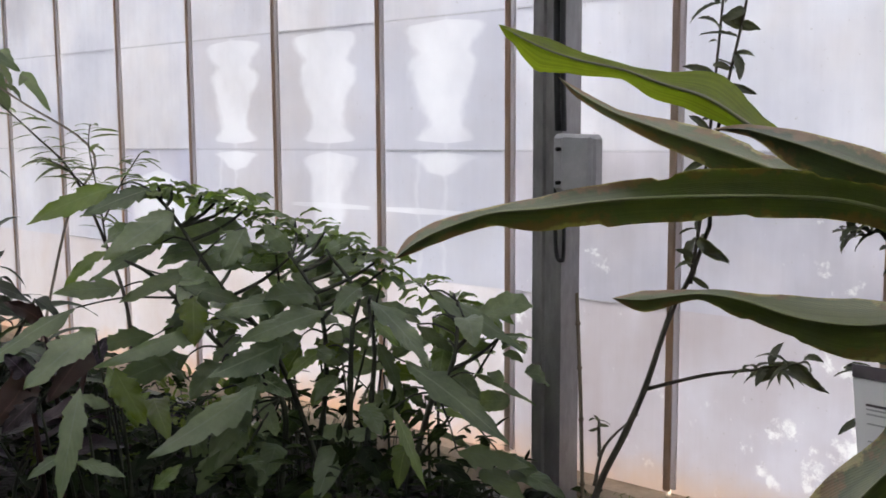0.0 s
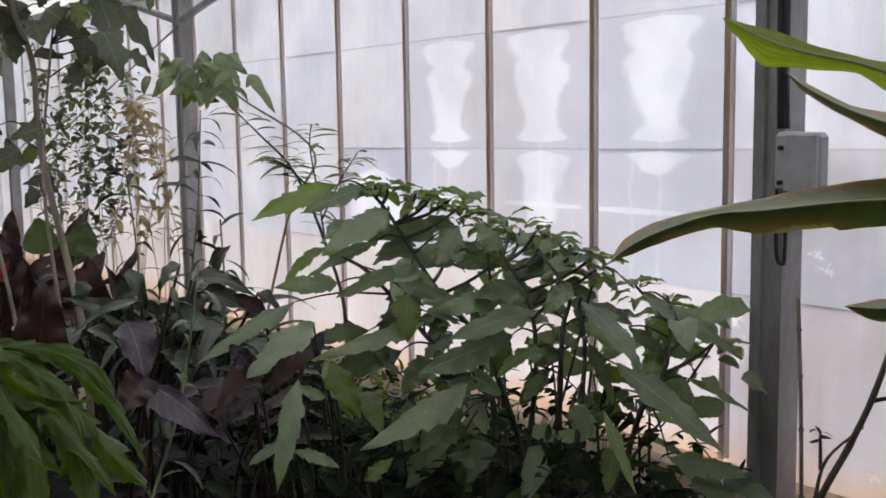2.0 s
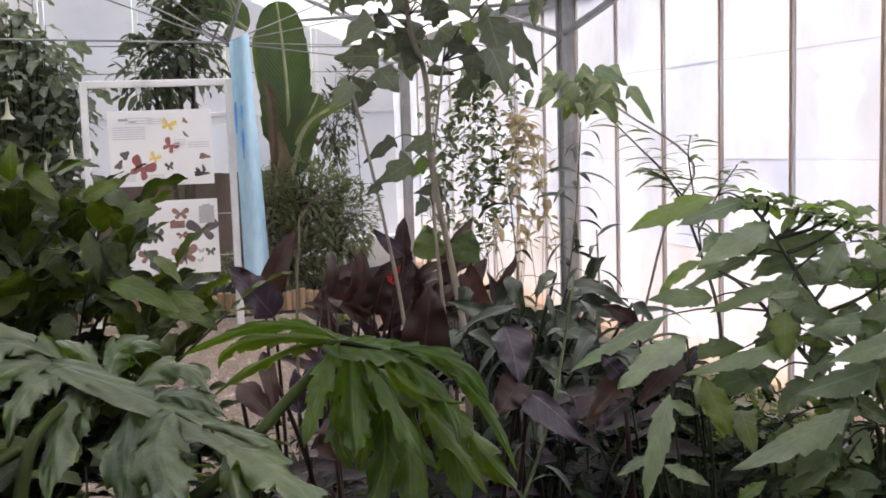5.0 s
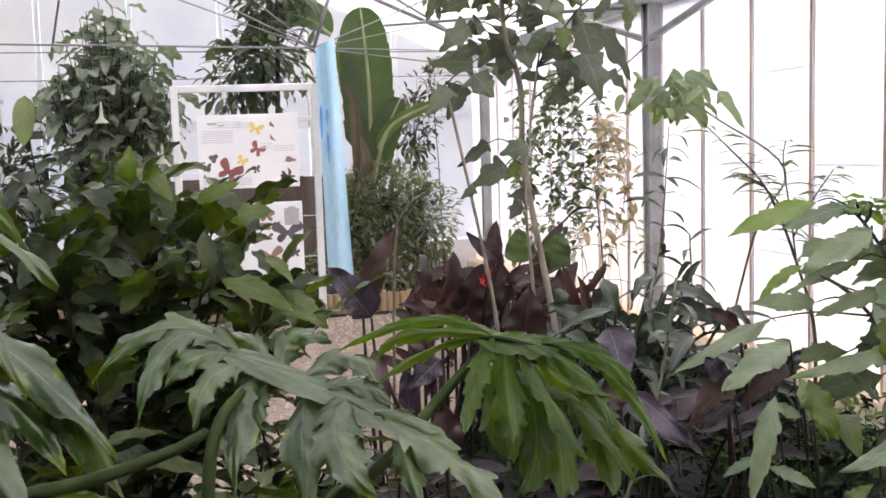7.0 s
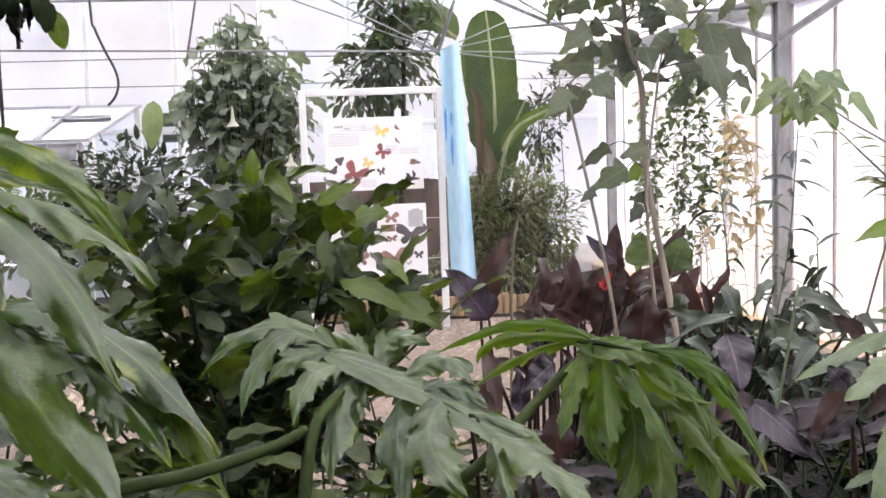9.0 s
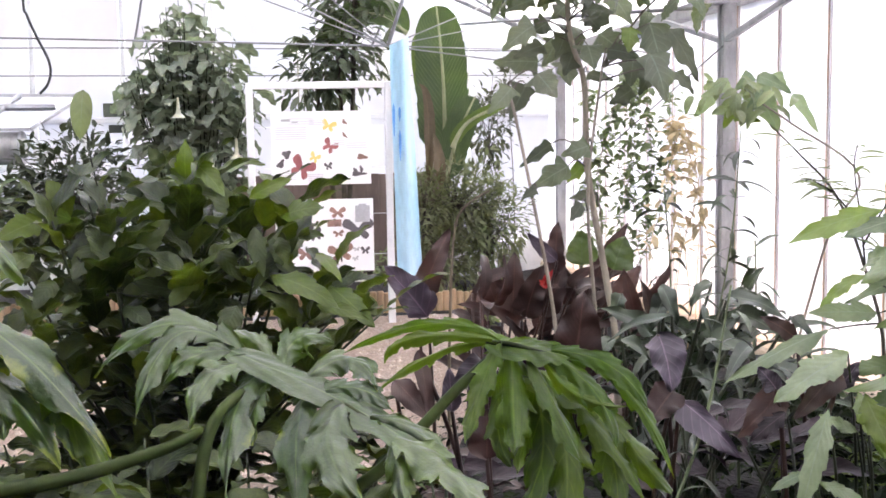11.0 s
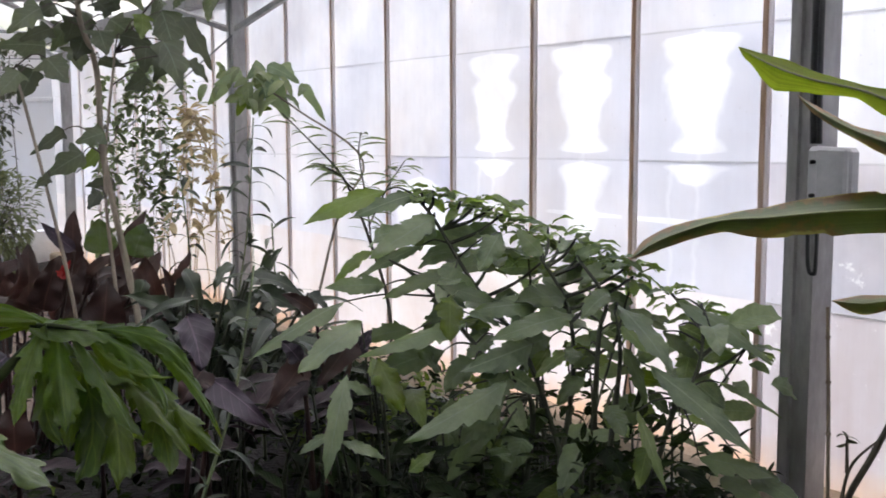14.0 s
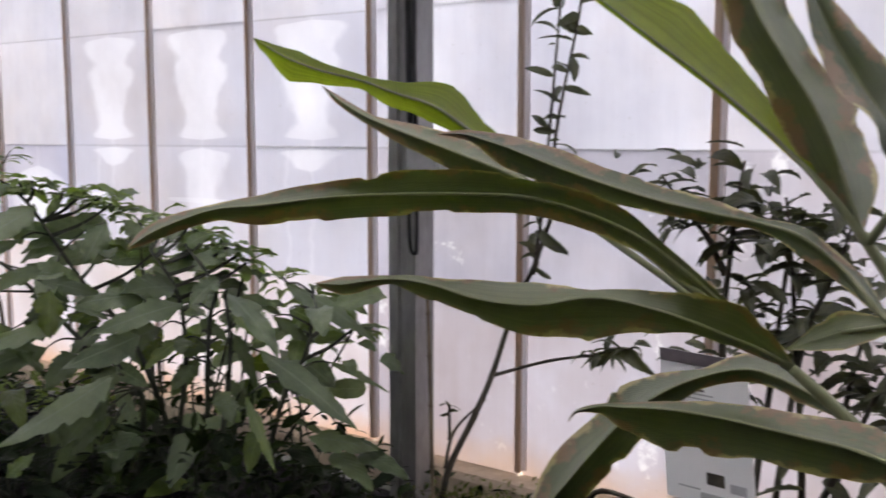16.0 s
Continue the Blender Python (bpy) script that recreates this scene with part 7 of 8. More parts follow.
def young_tree():
    r = random.Random(14)
    t = thing("young_tree", (1.64, 4.65, ground_z(4.65)), "slim pale-barked young tree with large lobed hanging leaves", "tree")
    trunks = [[(1.66, 4.62, 0.22), (1.65, 4.63, 0.75), (1.63, 4.69, 1.00), (1.56, 4.75, 1.49), (1.55, 4.76, 1.83), (1.49, 4.76, 2.04), (1.48, 4.76, 2.3)],
              [(1.42, 4.56, 0.22), (1.40, 4.58, 0.72), (1.37, 4.66, 1.08), (1.26, 4.72, 1.69), (1.22, 4.72, 1.83)],
              [(1.60, 4.60, 0.22), (1.57, 4.66, 0.9), (1.55, 4.70, 1.4), (1.62, 4.74, 1.9)]]
    for i, p in enumerate(trunks):
        g = Geo()
        g.tube(p, 0.017 if i == 0 else 0.010, 0.010 if i == 0 else 0.005, 8, 6, 0.08)
        part("trunk", g, M_BARK, t)
    models = leaf_models("tree_leaf", M_TREE, 6, 15, 0.68, kind="heart", nu=16, arch=0.08, fold=0.05, teeth=0.14, nteeth=2.2)
    joints = [Vector(q) for p in trunks for q in smooth_line(p, 6)[8:]]

    def hang(base, *rest, **how):
        blade(t, base, *rest, **how)
        b = Vector(base)
        q = min(joints, key=lambda j: (j - b).length + max(0.0, j.z - b.z))
        tw = Geo()
        tw.tube([q, q.lerp(b, 0.6) + Vector((0, 0, 0.03)), b], 0.004, 0.002, 5, 3)
        part("twig", tw, M_TWIG, t)
    hung = dict(shape="maple", teeth=0.34, n=2.4, face=(0.0, -0.92, 0.3), fold=0.1, wave=0.06, rows=18)
    hang((1.319, 4.640, 2.062), (1.182, 4.594, 1.957), 0.049, 0.045, M_TREE, seed=600, **hung)
    hang((1.392, 4.807, 1.995), (1.257, 4.766, 1.940), 0.038, 0.043, M_TREED, seed=601, **hung)
    hang((1.403, 4.981, 1.935), (1.205, 4.953, 1.931), 0.056, 0.066, M_TREE, seed=602, **hung)
    hang((1.343, 4.708, 1.877), (1.410, 4.638, 1.776), 0.062, 0.062, M_TREE, seed=603, **hung)
    hang((1.336, 4.887, 1.838), (1.255, 4.829, 1.694), 0.052, 0.047, M_TREED, seed=604, **hung)
    hang((1.226, 4.624, 1.820), (1.118, 4.575, 1.718), 0.044, 0.040, M_TREE, seed=605, **hung)
    hang((1.480, 4.801, 2.040), (1.427, 4.745, 1.937), 0.051, 0.046, M_TREED, seed=606, **hung)
    hang((1.546, 4.981, 2.088), (1.559, 4.913, 1.949), 0.059, 0.054, M_TREED, seed=607, **hung)
    hang((1.552, 4.708, 2.099), (1.587, 4.647, 2.041), 0.045, 0.045, M_TREED, seed=608, **hung)
    hang((1.504, 4.904, 2.163), (1.438, 4.854, 2.104), 0.047, 0.043, M_TREE, seed=609, **hung)
    hang((1.508, 4.624, 2.114), (1.588, 4.563, 2.108), 0.039, 0.039, M_TREED, seed=610, **hung)
    hang((1.513, 4.789, 1.970), (1.459, 4.733, 1.868), 0.051, 0.051, M_TREED, seed=611, **hung)
    hang((1.518, 4.967, 1.933), (1.522, 4.904, 1.827), 0.054, 0.054, M_TREE, seed=612, **hung)
    hang((1.548, 4.696, 1.987), (1.560, 4.632, 1.885), 0.057, 0.052, M_TREE, seed=613, **hung)
    hang((1.641, 4.874, 2.044), (1.728, 4.803, 1.960), 0.062, 0.057, M_TREE, seed=614, **hung)
    hang((1.694, 4.595, 2.049), (1.670, 4.535, 1.945), 0.041, 0.041, M_SUNLEAF, seed=615, **hung)
    hang((1.825, 4.764, 2.076), (1.855, 4.689, 1.889), 0.068, 0.068, M_TREE, seed=616, **hung)
    hang((1.960, 4.930, 2.069), (2.064, 4.840, 1.833), 0.051, 0.046, M_TREED, seed=617, **hung)
    hang((1.629, 4.684, 1.968), (1.739, 4.616, 1.932), 0.045, 0.045, M_TREED, seed=618, **hung)
    hang((1.783, 4.846, 1.948), (1.749, 4.785, 1.821), 0.067, 0.067, M_TREED, seed=619, **hung)
    hang((1.768, 4.574, 1.944), (1.809, 4.496, 1.751), 0.065, 0.065, M_TREE, seed=620, **hung)
    hang((1.923, 4.730, 1.877), (1.979, 4.662, 1.783), 0.030, 0.030, M_TREED, seed=621, **hung)
    hang((1.611, 4.950, 1.884), (1.707, 4.885, 1.852), 0.031, 0.031, M_TREED, seed=622, **hung)
    hang((1.719, 4.655, 1.808), (1.614, 4.611, 1.751), 0.041, 0.041, M_TREED, seed=623, **hung)
    hang((1.431, 4.847, 1.593), (1.284, 4.803, 1.497), 0.031, 0.028, M_TREED, seed=624, **hung)
    hang((1.519, 4.563, 1.588), (1.397, 4.523, 1.552), 0.041, 0.041, M_TREE, seed=625, **hung)
    hang((1.478, 4.740, 1.502), (1.319, 4.699, 1.416), 0.051, 0.051, M_TREE, seed=626, **hung)
    hang((1.581, 4.911, 1.503), (1.497, 4.862, 1.431), 0.036, 0.033, M_SUNLEAF, seed=627, **hung)
    hang((1.329, 4.657, 1.416), (1.256, 4.611, 1.378), 0.023, 0.023, M_TREED, seed=628, **hung)
    hang((1.615, 4.801, 1.377), (1.484, 4.765, 1.367), 0.034, 0.029, M_TREED, seed=629, **hung)
    hang((1.486, 4.541, 1.364), (1.424, 4.490, 1.298), 0.031, 0.031, M_TREED, seed=630, **hung)
    hang((1.358, 4.831, 2.179), (1.226, 4.790, 2.126), 0.036, 0.033, M_TREE, seed=631, **hung)
    hang((1.716, 4.976, 2.216), (1.789, 4.901, 2.082), 0.052, 0.052, M_TREE, seed=632, **hung)
    hang((1.691, 4.709, 2.255), (1.785, 4.634, 2.136), 0.055, 0.055, M_TREE, seed=633, **hung)
    hang((1.483, 4.917, 2.257), (1.377, 4.866, 2.149), 0.047, 0.047, M_TREE, seed=634, **hung)
    hang((1.534, 4.635, 2.235), (1.518, 4.573, 2.120), 0.054, 0.054, M_TREED, seed=635, **hung)
    hang((1.639, 4.795, 2.152), (1.582, 4.738, 2.034), 0.051, 0.051, M_TREED, seed=636, **hung)
    hang((1.451, 4.994, 2.101), (1.368, 4.947, 2.051), 0.044, 0.044, M_TREED, seed=637, **hung)
    hang((1.816, 4.653, 1.893), (1.731, 4.600, 1.780), 0.041, 0.041, M_TREED, seed=638, **hung)
    hang((1.465, 4.892, 2.023), (1.393, 4.837, 1.905), 0.047, 0.047, M_TREE, seed=639, **hung)
    for c in TREE_TUFTS:
        c = Vector(c)
        q = min(joints, key=lambda j: (j - c).length)
        tw = Geo()
        tw.tube([q, q.lerp(c, 0.6) + Vector((0, 0, 0.04)), c], 0.006, 0.003, 5, 3)
        part("twig", tw, M_TWIG, t)
        for k in range(6):
            a = r.uniform(0, 6.28)
            o = c + Vector((r.gauss(0, 0.06), r.gauss(0, 0.05), r.gauss(0, 0.035)))
            hang_leaf(t, models, r, o, (math.cos(a) * 0.8, math.sin(a) * 0.8, r.uniform(-1.3, -0.1)), r.uniform(0.09, 0.19), r.uniform(-0.5, 0.5), up=(0, -0.6, 1))


def vines():
    r = random.Random(31)
    t = thing("climbing_vine", (2.3, 6.8, ground_z(6.8)), "dark small-leaved vine hanging in strings near a post", "vine")
    g, s = Geo(), Geo()
    for k in range(9):
        x, y = 2.14 + 0.045 * k + r.uniform(-0.02, 0.02), 6.8 + r.uniform(-0.1, 0.1)
        line = smooth_line([(x + r.uniform(-0.1, 0.1), y, ground_z(y)), (x + r.uniform(-0.16, 0.16), y, 0.7), (x + r.uniform(-0.12, 0.12), y, 1.05), (x + r.uniform(-0.10, 0.10), y, 1.4), (x + r.uniform(-0.08, 0.08), y, 1.95 - 0.03 * abs(k - 4))], 7)
        s.tube(line[::3], 0.003, 0.002, 4, 1)
        small_leaves(g, r, [q + Vector((r.gauss(0, 0.025), r.gauss(0, 0.03), r.gauss(0, 0.02))) for q in line for _ in range(8) if q.z > 0.75 + r.uniform(0, 0.7)], 0.066, 0.55, 0.4)
    tagged(part("foliage", g, M_PALE, t), kind="stuff")
    tagged(part("stem_tangle", s, M_BARK, t), kind="stuff")
    t = thing("dry_vine", (2.5, 6.35, ground_z(6.3)), "yellowed dry vine hanging beside a post", "vine")
    g, s = Geo(), Geo()
    for k in range(7):
        x, y = 2.40 + 0.035 * k + r.uniform(-0.02, 0.02), 6.35 + r.uniform(-0.08, 0.08)
        line = smooth_line([(x + r.uniform(-0.1, 0.1), y, ground_z(y)), (x + r.uniform(-0.14, 0.14), y, 0.8), (x + r.uniform(-0.1, 0.1), y, 1.3), (2.46 + r.uniform(-0.05, 0.05), y, 1.66)], 7)
        s.tube(line[::3], 0.003, 0.002, 4, 1)
        small_leaves(g, r, [q + Vector((r.gauss(0, 0.025), r.gauss(0, 0.03), r.gauss(0, 0.02))) for q in line for _ in range(3) if q.z > 0.9 and r.random() < 0.8], 0.085, 0.45, 0.5)
    tagged(part("foliage", g, M_DRY, t), kind="stuff")
    tagged(part("stem_tangle", s, M_DRY, t), kind="stuff")
    # leaf tuft round the post
    r = random.Random(36)
    t = thing("passion_vine", (2.6, 5.4, ground_z(5.4)), "climbing stem with a tuft of broad green leaves before the post", "vine")
    pts = [(2.62, 5.3, ground_z(5.3)), (2.78, 5.15, 1.1), (2.86, 5.0, 1.42), (2.62, 5.2, 1.66), (2.45, 5.31, 1.80)]
    g = Geo()
    g.tube(pts, 0.007, 0.004, 6, 6)
    part("stem", g, M_BARK, t)
    hung = dict(shape="heart", teeth=0.1, n=3, face=(0.0, -0.92, 0.3), fold=0.1, wave=0.06, rows=16)
    blade(t, (2.372, 5.301, 1.844), (2.213, 5.263, 1.783), 0.026, 0.034, M_SHRUB, seed=660, **hung)
    blade(t, (2.356, 5.480, 1.796), (2.245, 5.431, 1.690), 0.038, 0.035, M_SHRUB, seed=661, **hung)
    blade(t, (2.516, 5.405, 1.840), (2.617, 5.317, 1.616), 0.081, 0.075, M_SHRUB, seed=662, **hung)
    blade(t, (2.521, 5.349, 1.880), (2.660, 5.272, 1.792), 0.041, 0.038, M_SHRUB, seed=663, **hung)
    blade(t, (2.388, 5.283, 1.700), (2.490, 5.217, 1.665), 0.040, 0.037, M_SUNLEAF, seed=664, **hung)
    blade(t, (2.488, 5.458, 1.735), (2.336, 5.422, 1.705), 0.025, 0.030, M_SHRUB, seed=665, **hung)
    blade(t, (2.714, 5.377, 1.797), (2.806, 5.294, 1.602), 0.038, 0.029, M_SHRUB, seed=666, **hung)
    blade(t, (2.495, 5.353, 1.891), (2.395, 5.305, 1.812), 0.032, 0.037, M_SHRUB, seed=667, **hung)
    blade(t, (2.521, 5.280, 1.810), (2.421, 5.229, 1.707), 0.041, 0.047, M_SHRUB, seed=668, **hung)
    blade(t, (2.457, 5.465, 1.762), (2.381, 5.408, 1.635), 0.038, 0.038, M_SUNLEAF, seed=669, **hung)
    blade(t, (2.624, 5.399, 1.891), (2.654, 5.335, 1.810), 0.042, 0.036, M_SHRUB, seed=670, **hung)
    models = leaf_models("vine_leaf", M_PALE, 4, 33, 0.5, teeth=0.1)
    for _ in range(26):
        c = Vector((2.46 + r.gauss(0, 0.12), 5.3 + r.gauss(0, 0.06), 1.78 + r.gauss(0, 0.055)))
        hang_leaf(t, models, r, c, (r.uniform(-1, 1), r.uniform(-0.6, 0.3), r.uniform(-0.9, 0.1)), r.uniform(0.07, 0.14), r.uniform(-0.6, 0.6), up=(0, -0.7, 1))
    # airy branches with thin leaflets
    t = thing("feathery_shrub", (2.5, 4.1, ground_z(4.1)), "thin-stemmed shrub with fine narrow leaflets against the glazing", "shrub")
    lines = [[(2.5, 4.1, 0.25), (2.53, 4.11, 0.80), (2.49, 4.19, 1.11), (2.40, 4.26, 1.39), (2.29, 4.33, 1.54), (2.18, 4.37, 1.66)],
             [(2.49, 4.19, 1.11), (2.48, 4.22, 1.30), (2.46, 4.24, 1.49), (2.47, 4.24, 1.58)], [(2.48, 4.2, 1.2), (2.56, 4.18, 1.36), (2.62, 4.15, 1.46)],
             [(2.44, 4.24, 1.34), (2.34, 4.2, 1.42), (2.26, 4.2, 1.46)]]
    mods = leaf_models("leaflet", M_PALE, 4, 35, 0.15, kind="lance", arch=0.03)
    for i, p in enumerate(lines):
        g = Geo()
        g.tube(p, 0.009 if i == 0 else 0.004, 0.002, 6, 5)
        part("branch", g, M_TWIG, t)
        line = smooth_line(p, 8)
        for j in range(26):
            o = line[int((0.45 if i == 0 else 0.2) * (len(line) - 1) + (0.55 if i == 0 else 0.8) * (len(line) - 1) * j / 26)]
            a = j * 2.4
            hang_leaf(t, mods, r, o, (math.cos(a), 0.6 * math.sin(a), r.uniform(-0.15, 0.2)), r.uniform(0.07, 0.15), r.uniform(-0.5, 0.5))


def display():
    """White timber frame with two posters, and the blue cloth hung at its side."""
    y = 9.2
    z0 = ground_z(y)
    t = thing("display_frame", (0.53, y, z0), "white painted timber frame holding two posters", "display board")
    for nm, c, s in (("upright", (0.0, y, (z0 + 2.0) / 2), (0.055, 0.05, 2.0 - z0)), ("upright", (1.07, y, (z0 + 2.0) / 2), (0.055, 0.05, 2.0 - z0)), ("top_rail", (0.535, y, 1.975), (1.02, 0.048, 0.055)),
                     ("lower_rail", (0.535, y, 0.45), (1.02, 0.04, 0.04))):
        g = Geo()
        g.box(c, s, cut=0.006)
        part(nm, g, M_WHITE, t, smooth=False)

    def poster(x0, x1, za, zb, label, marks):
        p = thing("poster", ((x0 + x1) / 2, y - 0.02, za), label, "poster", "posters in the frame")
        g = Geo()
        g.box(((x0 + x1) / 2, y - 0.02, (za + zb) / 2), (x1 - x0, 0.008, zb - za), cut=0.001)
        part("sheet", g, M_PAPER, p, smooth=False)
        for nm, u, v, w, h, m, tilt in marks:
            g = Geo()
            cx, cz = x0 + u * (x1 - x0), zb - v * (zb - za)
            wings = nm == "butterfly"
            if nm not in ("butterfly", "shape"):
                g.box((cx, y - 0.026, cz), (w, 0.003, h), cut=0.0005)
            else:
                n = 44
                ring = []
                for k in range(n):
                    a = 6.2832 * k / n
                    lift = math.atan2(math.sin(a), abs(math.cos(a)))
                    q = 0.16 + math.exp(-((lift - 0.50) / 0.5) ** 4) + 0.70 * math.exp(-((lift + 0.65) / 0.5) ** 4) if wings else 0.8 + 0.2 * math.sin(3 * a + u * 9)
                    px, pz = 0.5 * w * q * math.cos(a), 0.62 * h * q * math.sin(a)
                    ring.append((cx + px * math.cos(tilt) - pz * math.sin(tilt), y - 0.0265, cz + px * math.sin(tilt) + pz * math.cos(tilt)))
                g.add(ring + [(a, b + 0.003, c) for a, b, c in ring], [tuple(range(n)), *[(k, n + k, n + (k + 1) % n, (k + 1) % n) for k in range(n)]])
            part(nm, g, m, p, smooth=False)
        for k in range(4):
            g = Geo()
            zz = zb - 0.12 - 0.32 * (k % 2)
            xx = (x0, 0.02) if k < 2 else (x1, 1.05)
            g.tube([(xx[0], y - 0.015, zz), (xx[1], y - 0.01, zz)], 0.003, 0.003, 5, 1)
            part("tie", g, M_WHITE, p)
    poster_text = [(0.30, 0.10 + 0.035 * k, 0.20) for k in range(3)] + [(0.20, 0.22 + 0.03 * k, 0.24) for k in range(6)] + [(0.46, 0.12 + 0.03 * k, 0.12) for k in range(3)]
    poster_text += [(0.86, 0.44 + 0.03 * k, 0.16) for k in range(3)] + [(0.14, 0.84 + 0.028 * k, 0.16) for k in range(4)] + [(0.44, 0.86 + 0.028 * k, 0.12) for k in range(4)] + [(0.68, 0.40 + 0.03 * k, 0.09) for k in range(3)]
    poster(0.157, 0.925, 1.205, 1.775, "white poster with red and dark butterflies tied in a white frame",
           [("butterfly", 0.58, 0.20, 0.11, 0.10, M_YELLOW, -0.3), ("shape", 0.74, 0.15, 0.06, 0.025, M_BROWNINK, -0.9), ("shape", 0.74, 0.33, 0.07, 0.018, M_BROWNINK, -0.9), ("butterfly", 0.585, 0.48, 0.11, 0.12, M_RED, -0.6),
            ("butterfly", 0.43, 0.63, 0.08, 0.09, M_YELLOW, -0.5), ("butterfly", 0.30, 0.77, 0.18, 0.19, M_RED, -0.5), ("shape", 0.15, 0.58, 0.08, 0.06, M_DARK, 0.6), ("shape", 0.09, 0.71, 0.09, 0.045, M_DARK, 0.9),
            ("butterfly", 0.57, 0.75, 0.06, 0.07, M_DARK, 0.2), ("shape", 0.91, 0.63, 0.10, 0.04, M_BROWNINK, -0.1), ("shape", 0.87, 0.86, 0.14, 0.035, M_DARK, 0.0), ("shape", 0.84, 0.82, 0.035, 0.05, M_DARK, 0.2), ("shape", 0.90, 0.80, 0.03, 0.06, M_DARK, 0.1),
            ("heading", 0.15, 0.12, 0.07, 0.018, M_GREYINK, 0), ("heading", 0.24, 0.145, 0.05, 0.012, M_GREYINK, 0)]
           + [("print_bar", u, v, w, 0.008, M_PALEINK, 0) for u, v, w in poster_text])
    poster(0.17, 0.935, 0.52, 1.09, "white poster with brown and dark butterflies tied in a white frame",
           [("butterfly", 0.635, 0.19, 0.12, 0.10, M_BROWNINK, 0.0), ("panel", 0.60, 0.33, 0.11, 0.055, M_BROWNINK, 0), ("panel", 0.89, 0.21, 0.115, 0.13, M_GREYINK, 0), ("panel", 0.89, 0.09, 0.06, 0.02, M_GREYINK, 0),
            ("butterfly", 0.84, 0.43, 0.23, 0.19, M_DARK, 0.0), ("butterfly", 0.64, 0.48, 0.08, 0.06, M_BROWNINK, 0.1), ("butterfly", 0.66, 0.75, 0.19, 0.16, M_BROWNINK, 0.15), ("shape", 0.66, 0.80, 0.03, 0.07, M_DARK, 0.1),
            ("butterfly", 0.91, 0.72, 0.07, 0.07, M_DARK, 0.0), ("butterfly", 0.82, 0.70, 0.05, 0.04, M_GREYINK, 0.1), ("butterfly", 0.81, 0.83, 0.05, 0.04, M_GREYINK, 0.3),
            ("butterfly", 0.25, 0.45, 0.2, 0.18, M_DARK, 0.0), ("butterfly", 0.40, 0.48, 0.1, 0.12, M_DARK, 0.2), ("butterfly", 0.3, 0.75, 0.14, 0.12, M_BROWNINK, 0.0)])
    # blue cloth
    b = thing("blue_banner", (1.2, 9.15, 0.4), "light blue cloth banner with deep blue print hanging beside the frame", "banner")
    g = Geo()
    rows, cols = 40, 8
    verts, uvs = [], []
    for i in range(rows + 1):
        v = i / rows
        z = 2.27 - v * 1.86
        xl, xr = 1.085 + 0.035 * v, 1.235 + 0.085 * v
        for j in range(cols + 1):
            u = j / cols
            top = 0.07 * u * (1 - v) ** 6
            verts.append((xl + (xr - xl) * u, 9.13 + 0.035 * math.sin(u * 7 + v * 2) + 0.015 * math.sin(v * 9), z + top))
            uvs.append((u, v))
    g.add(verts, [(i * (cols + 1) + j, i * (cols + 1) + j + 1, (i + 1) * (cols + 1) + j + 1, (i + 1) * (cols + 1) + j) for i in range(rows) for j in range(cols)], uvs)
    part("cloth", g, M_BLUE, b)
    for cx, cz, w, h in ((1.105, 1.70, 0.02, 0.26), (1.150, 1.74, 0.018, 0.12), (1.150, 1.50, 0.02, 0.25)):
        g = Geo()
        ring = [(cx + 0.5 * w * math.cos(a) * (1 + 0.3 * math.sin(3 * a)), 9.075, cz + 0.5 * h * math.sin(a)) for a in (6.2832 * q / 10 for q in range(10))]
        g.add(ring + [(x, yy + 0.01, z) for x, yy, z in ring], [tuple(range(10)), *[(q, 10 + q, 10 + (q + 1) % 10, (q + 1) % 10) for q in range(10)]])
        part("blue_print", g, M_DEEPBLUE, b, smooth=False)


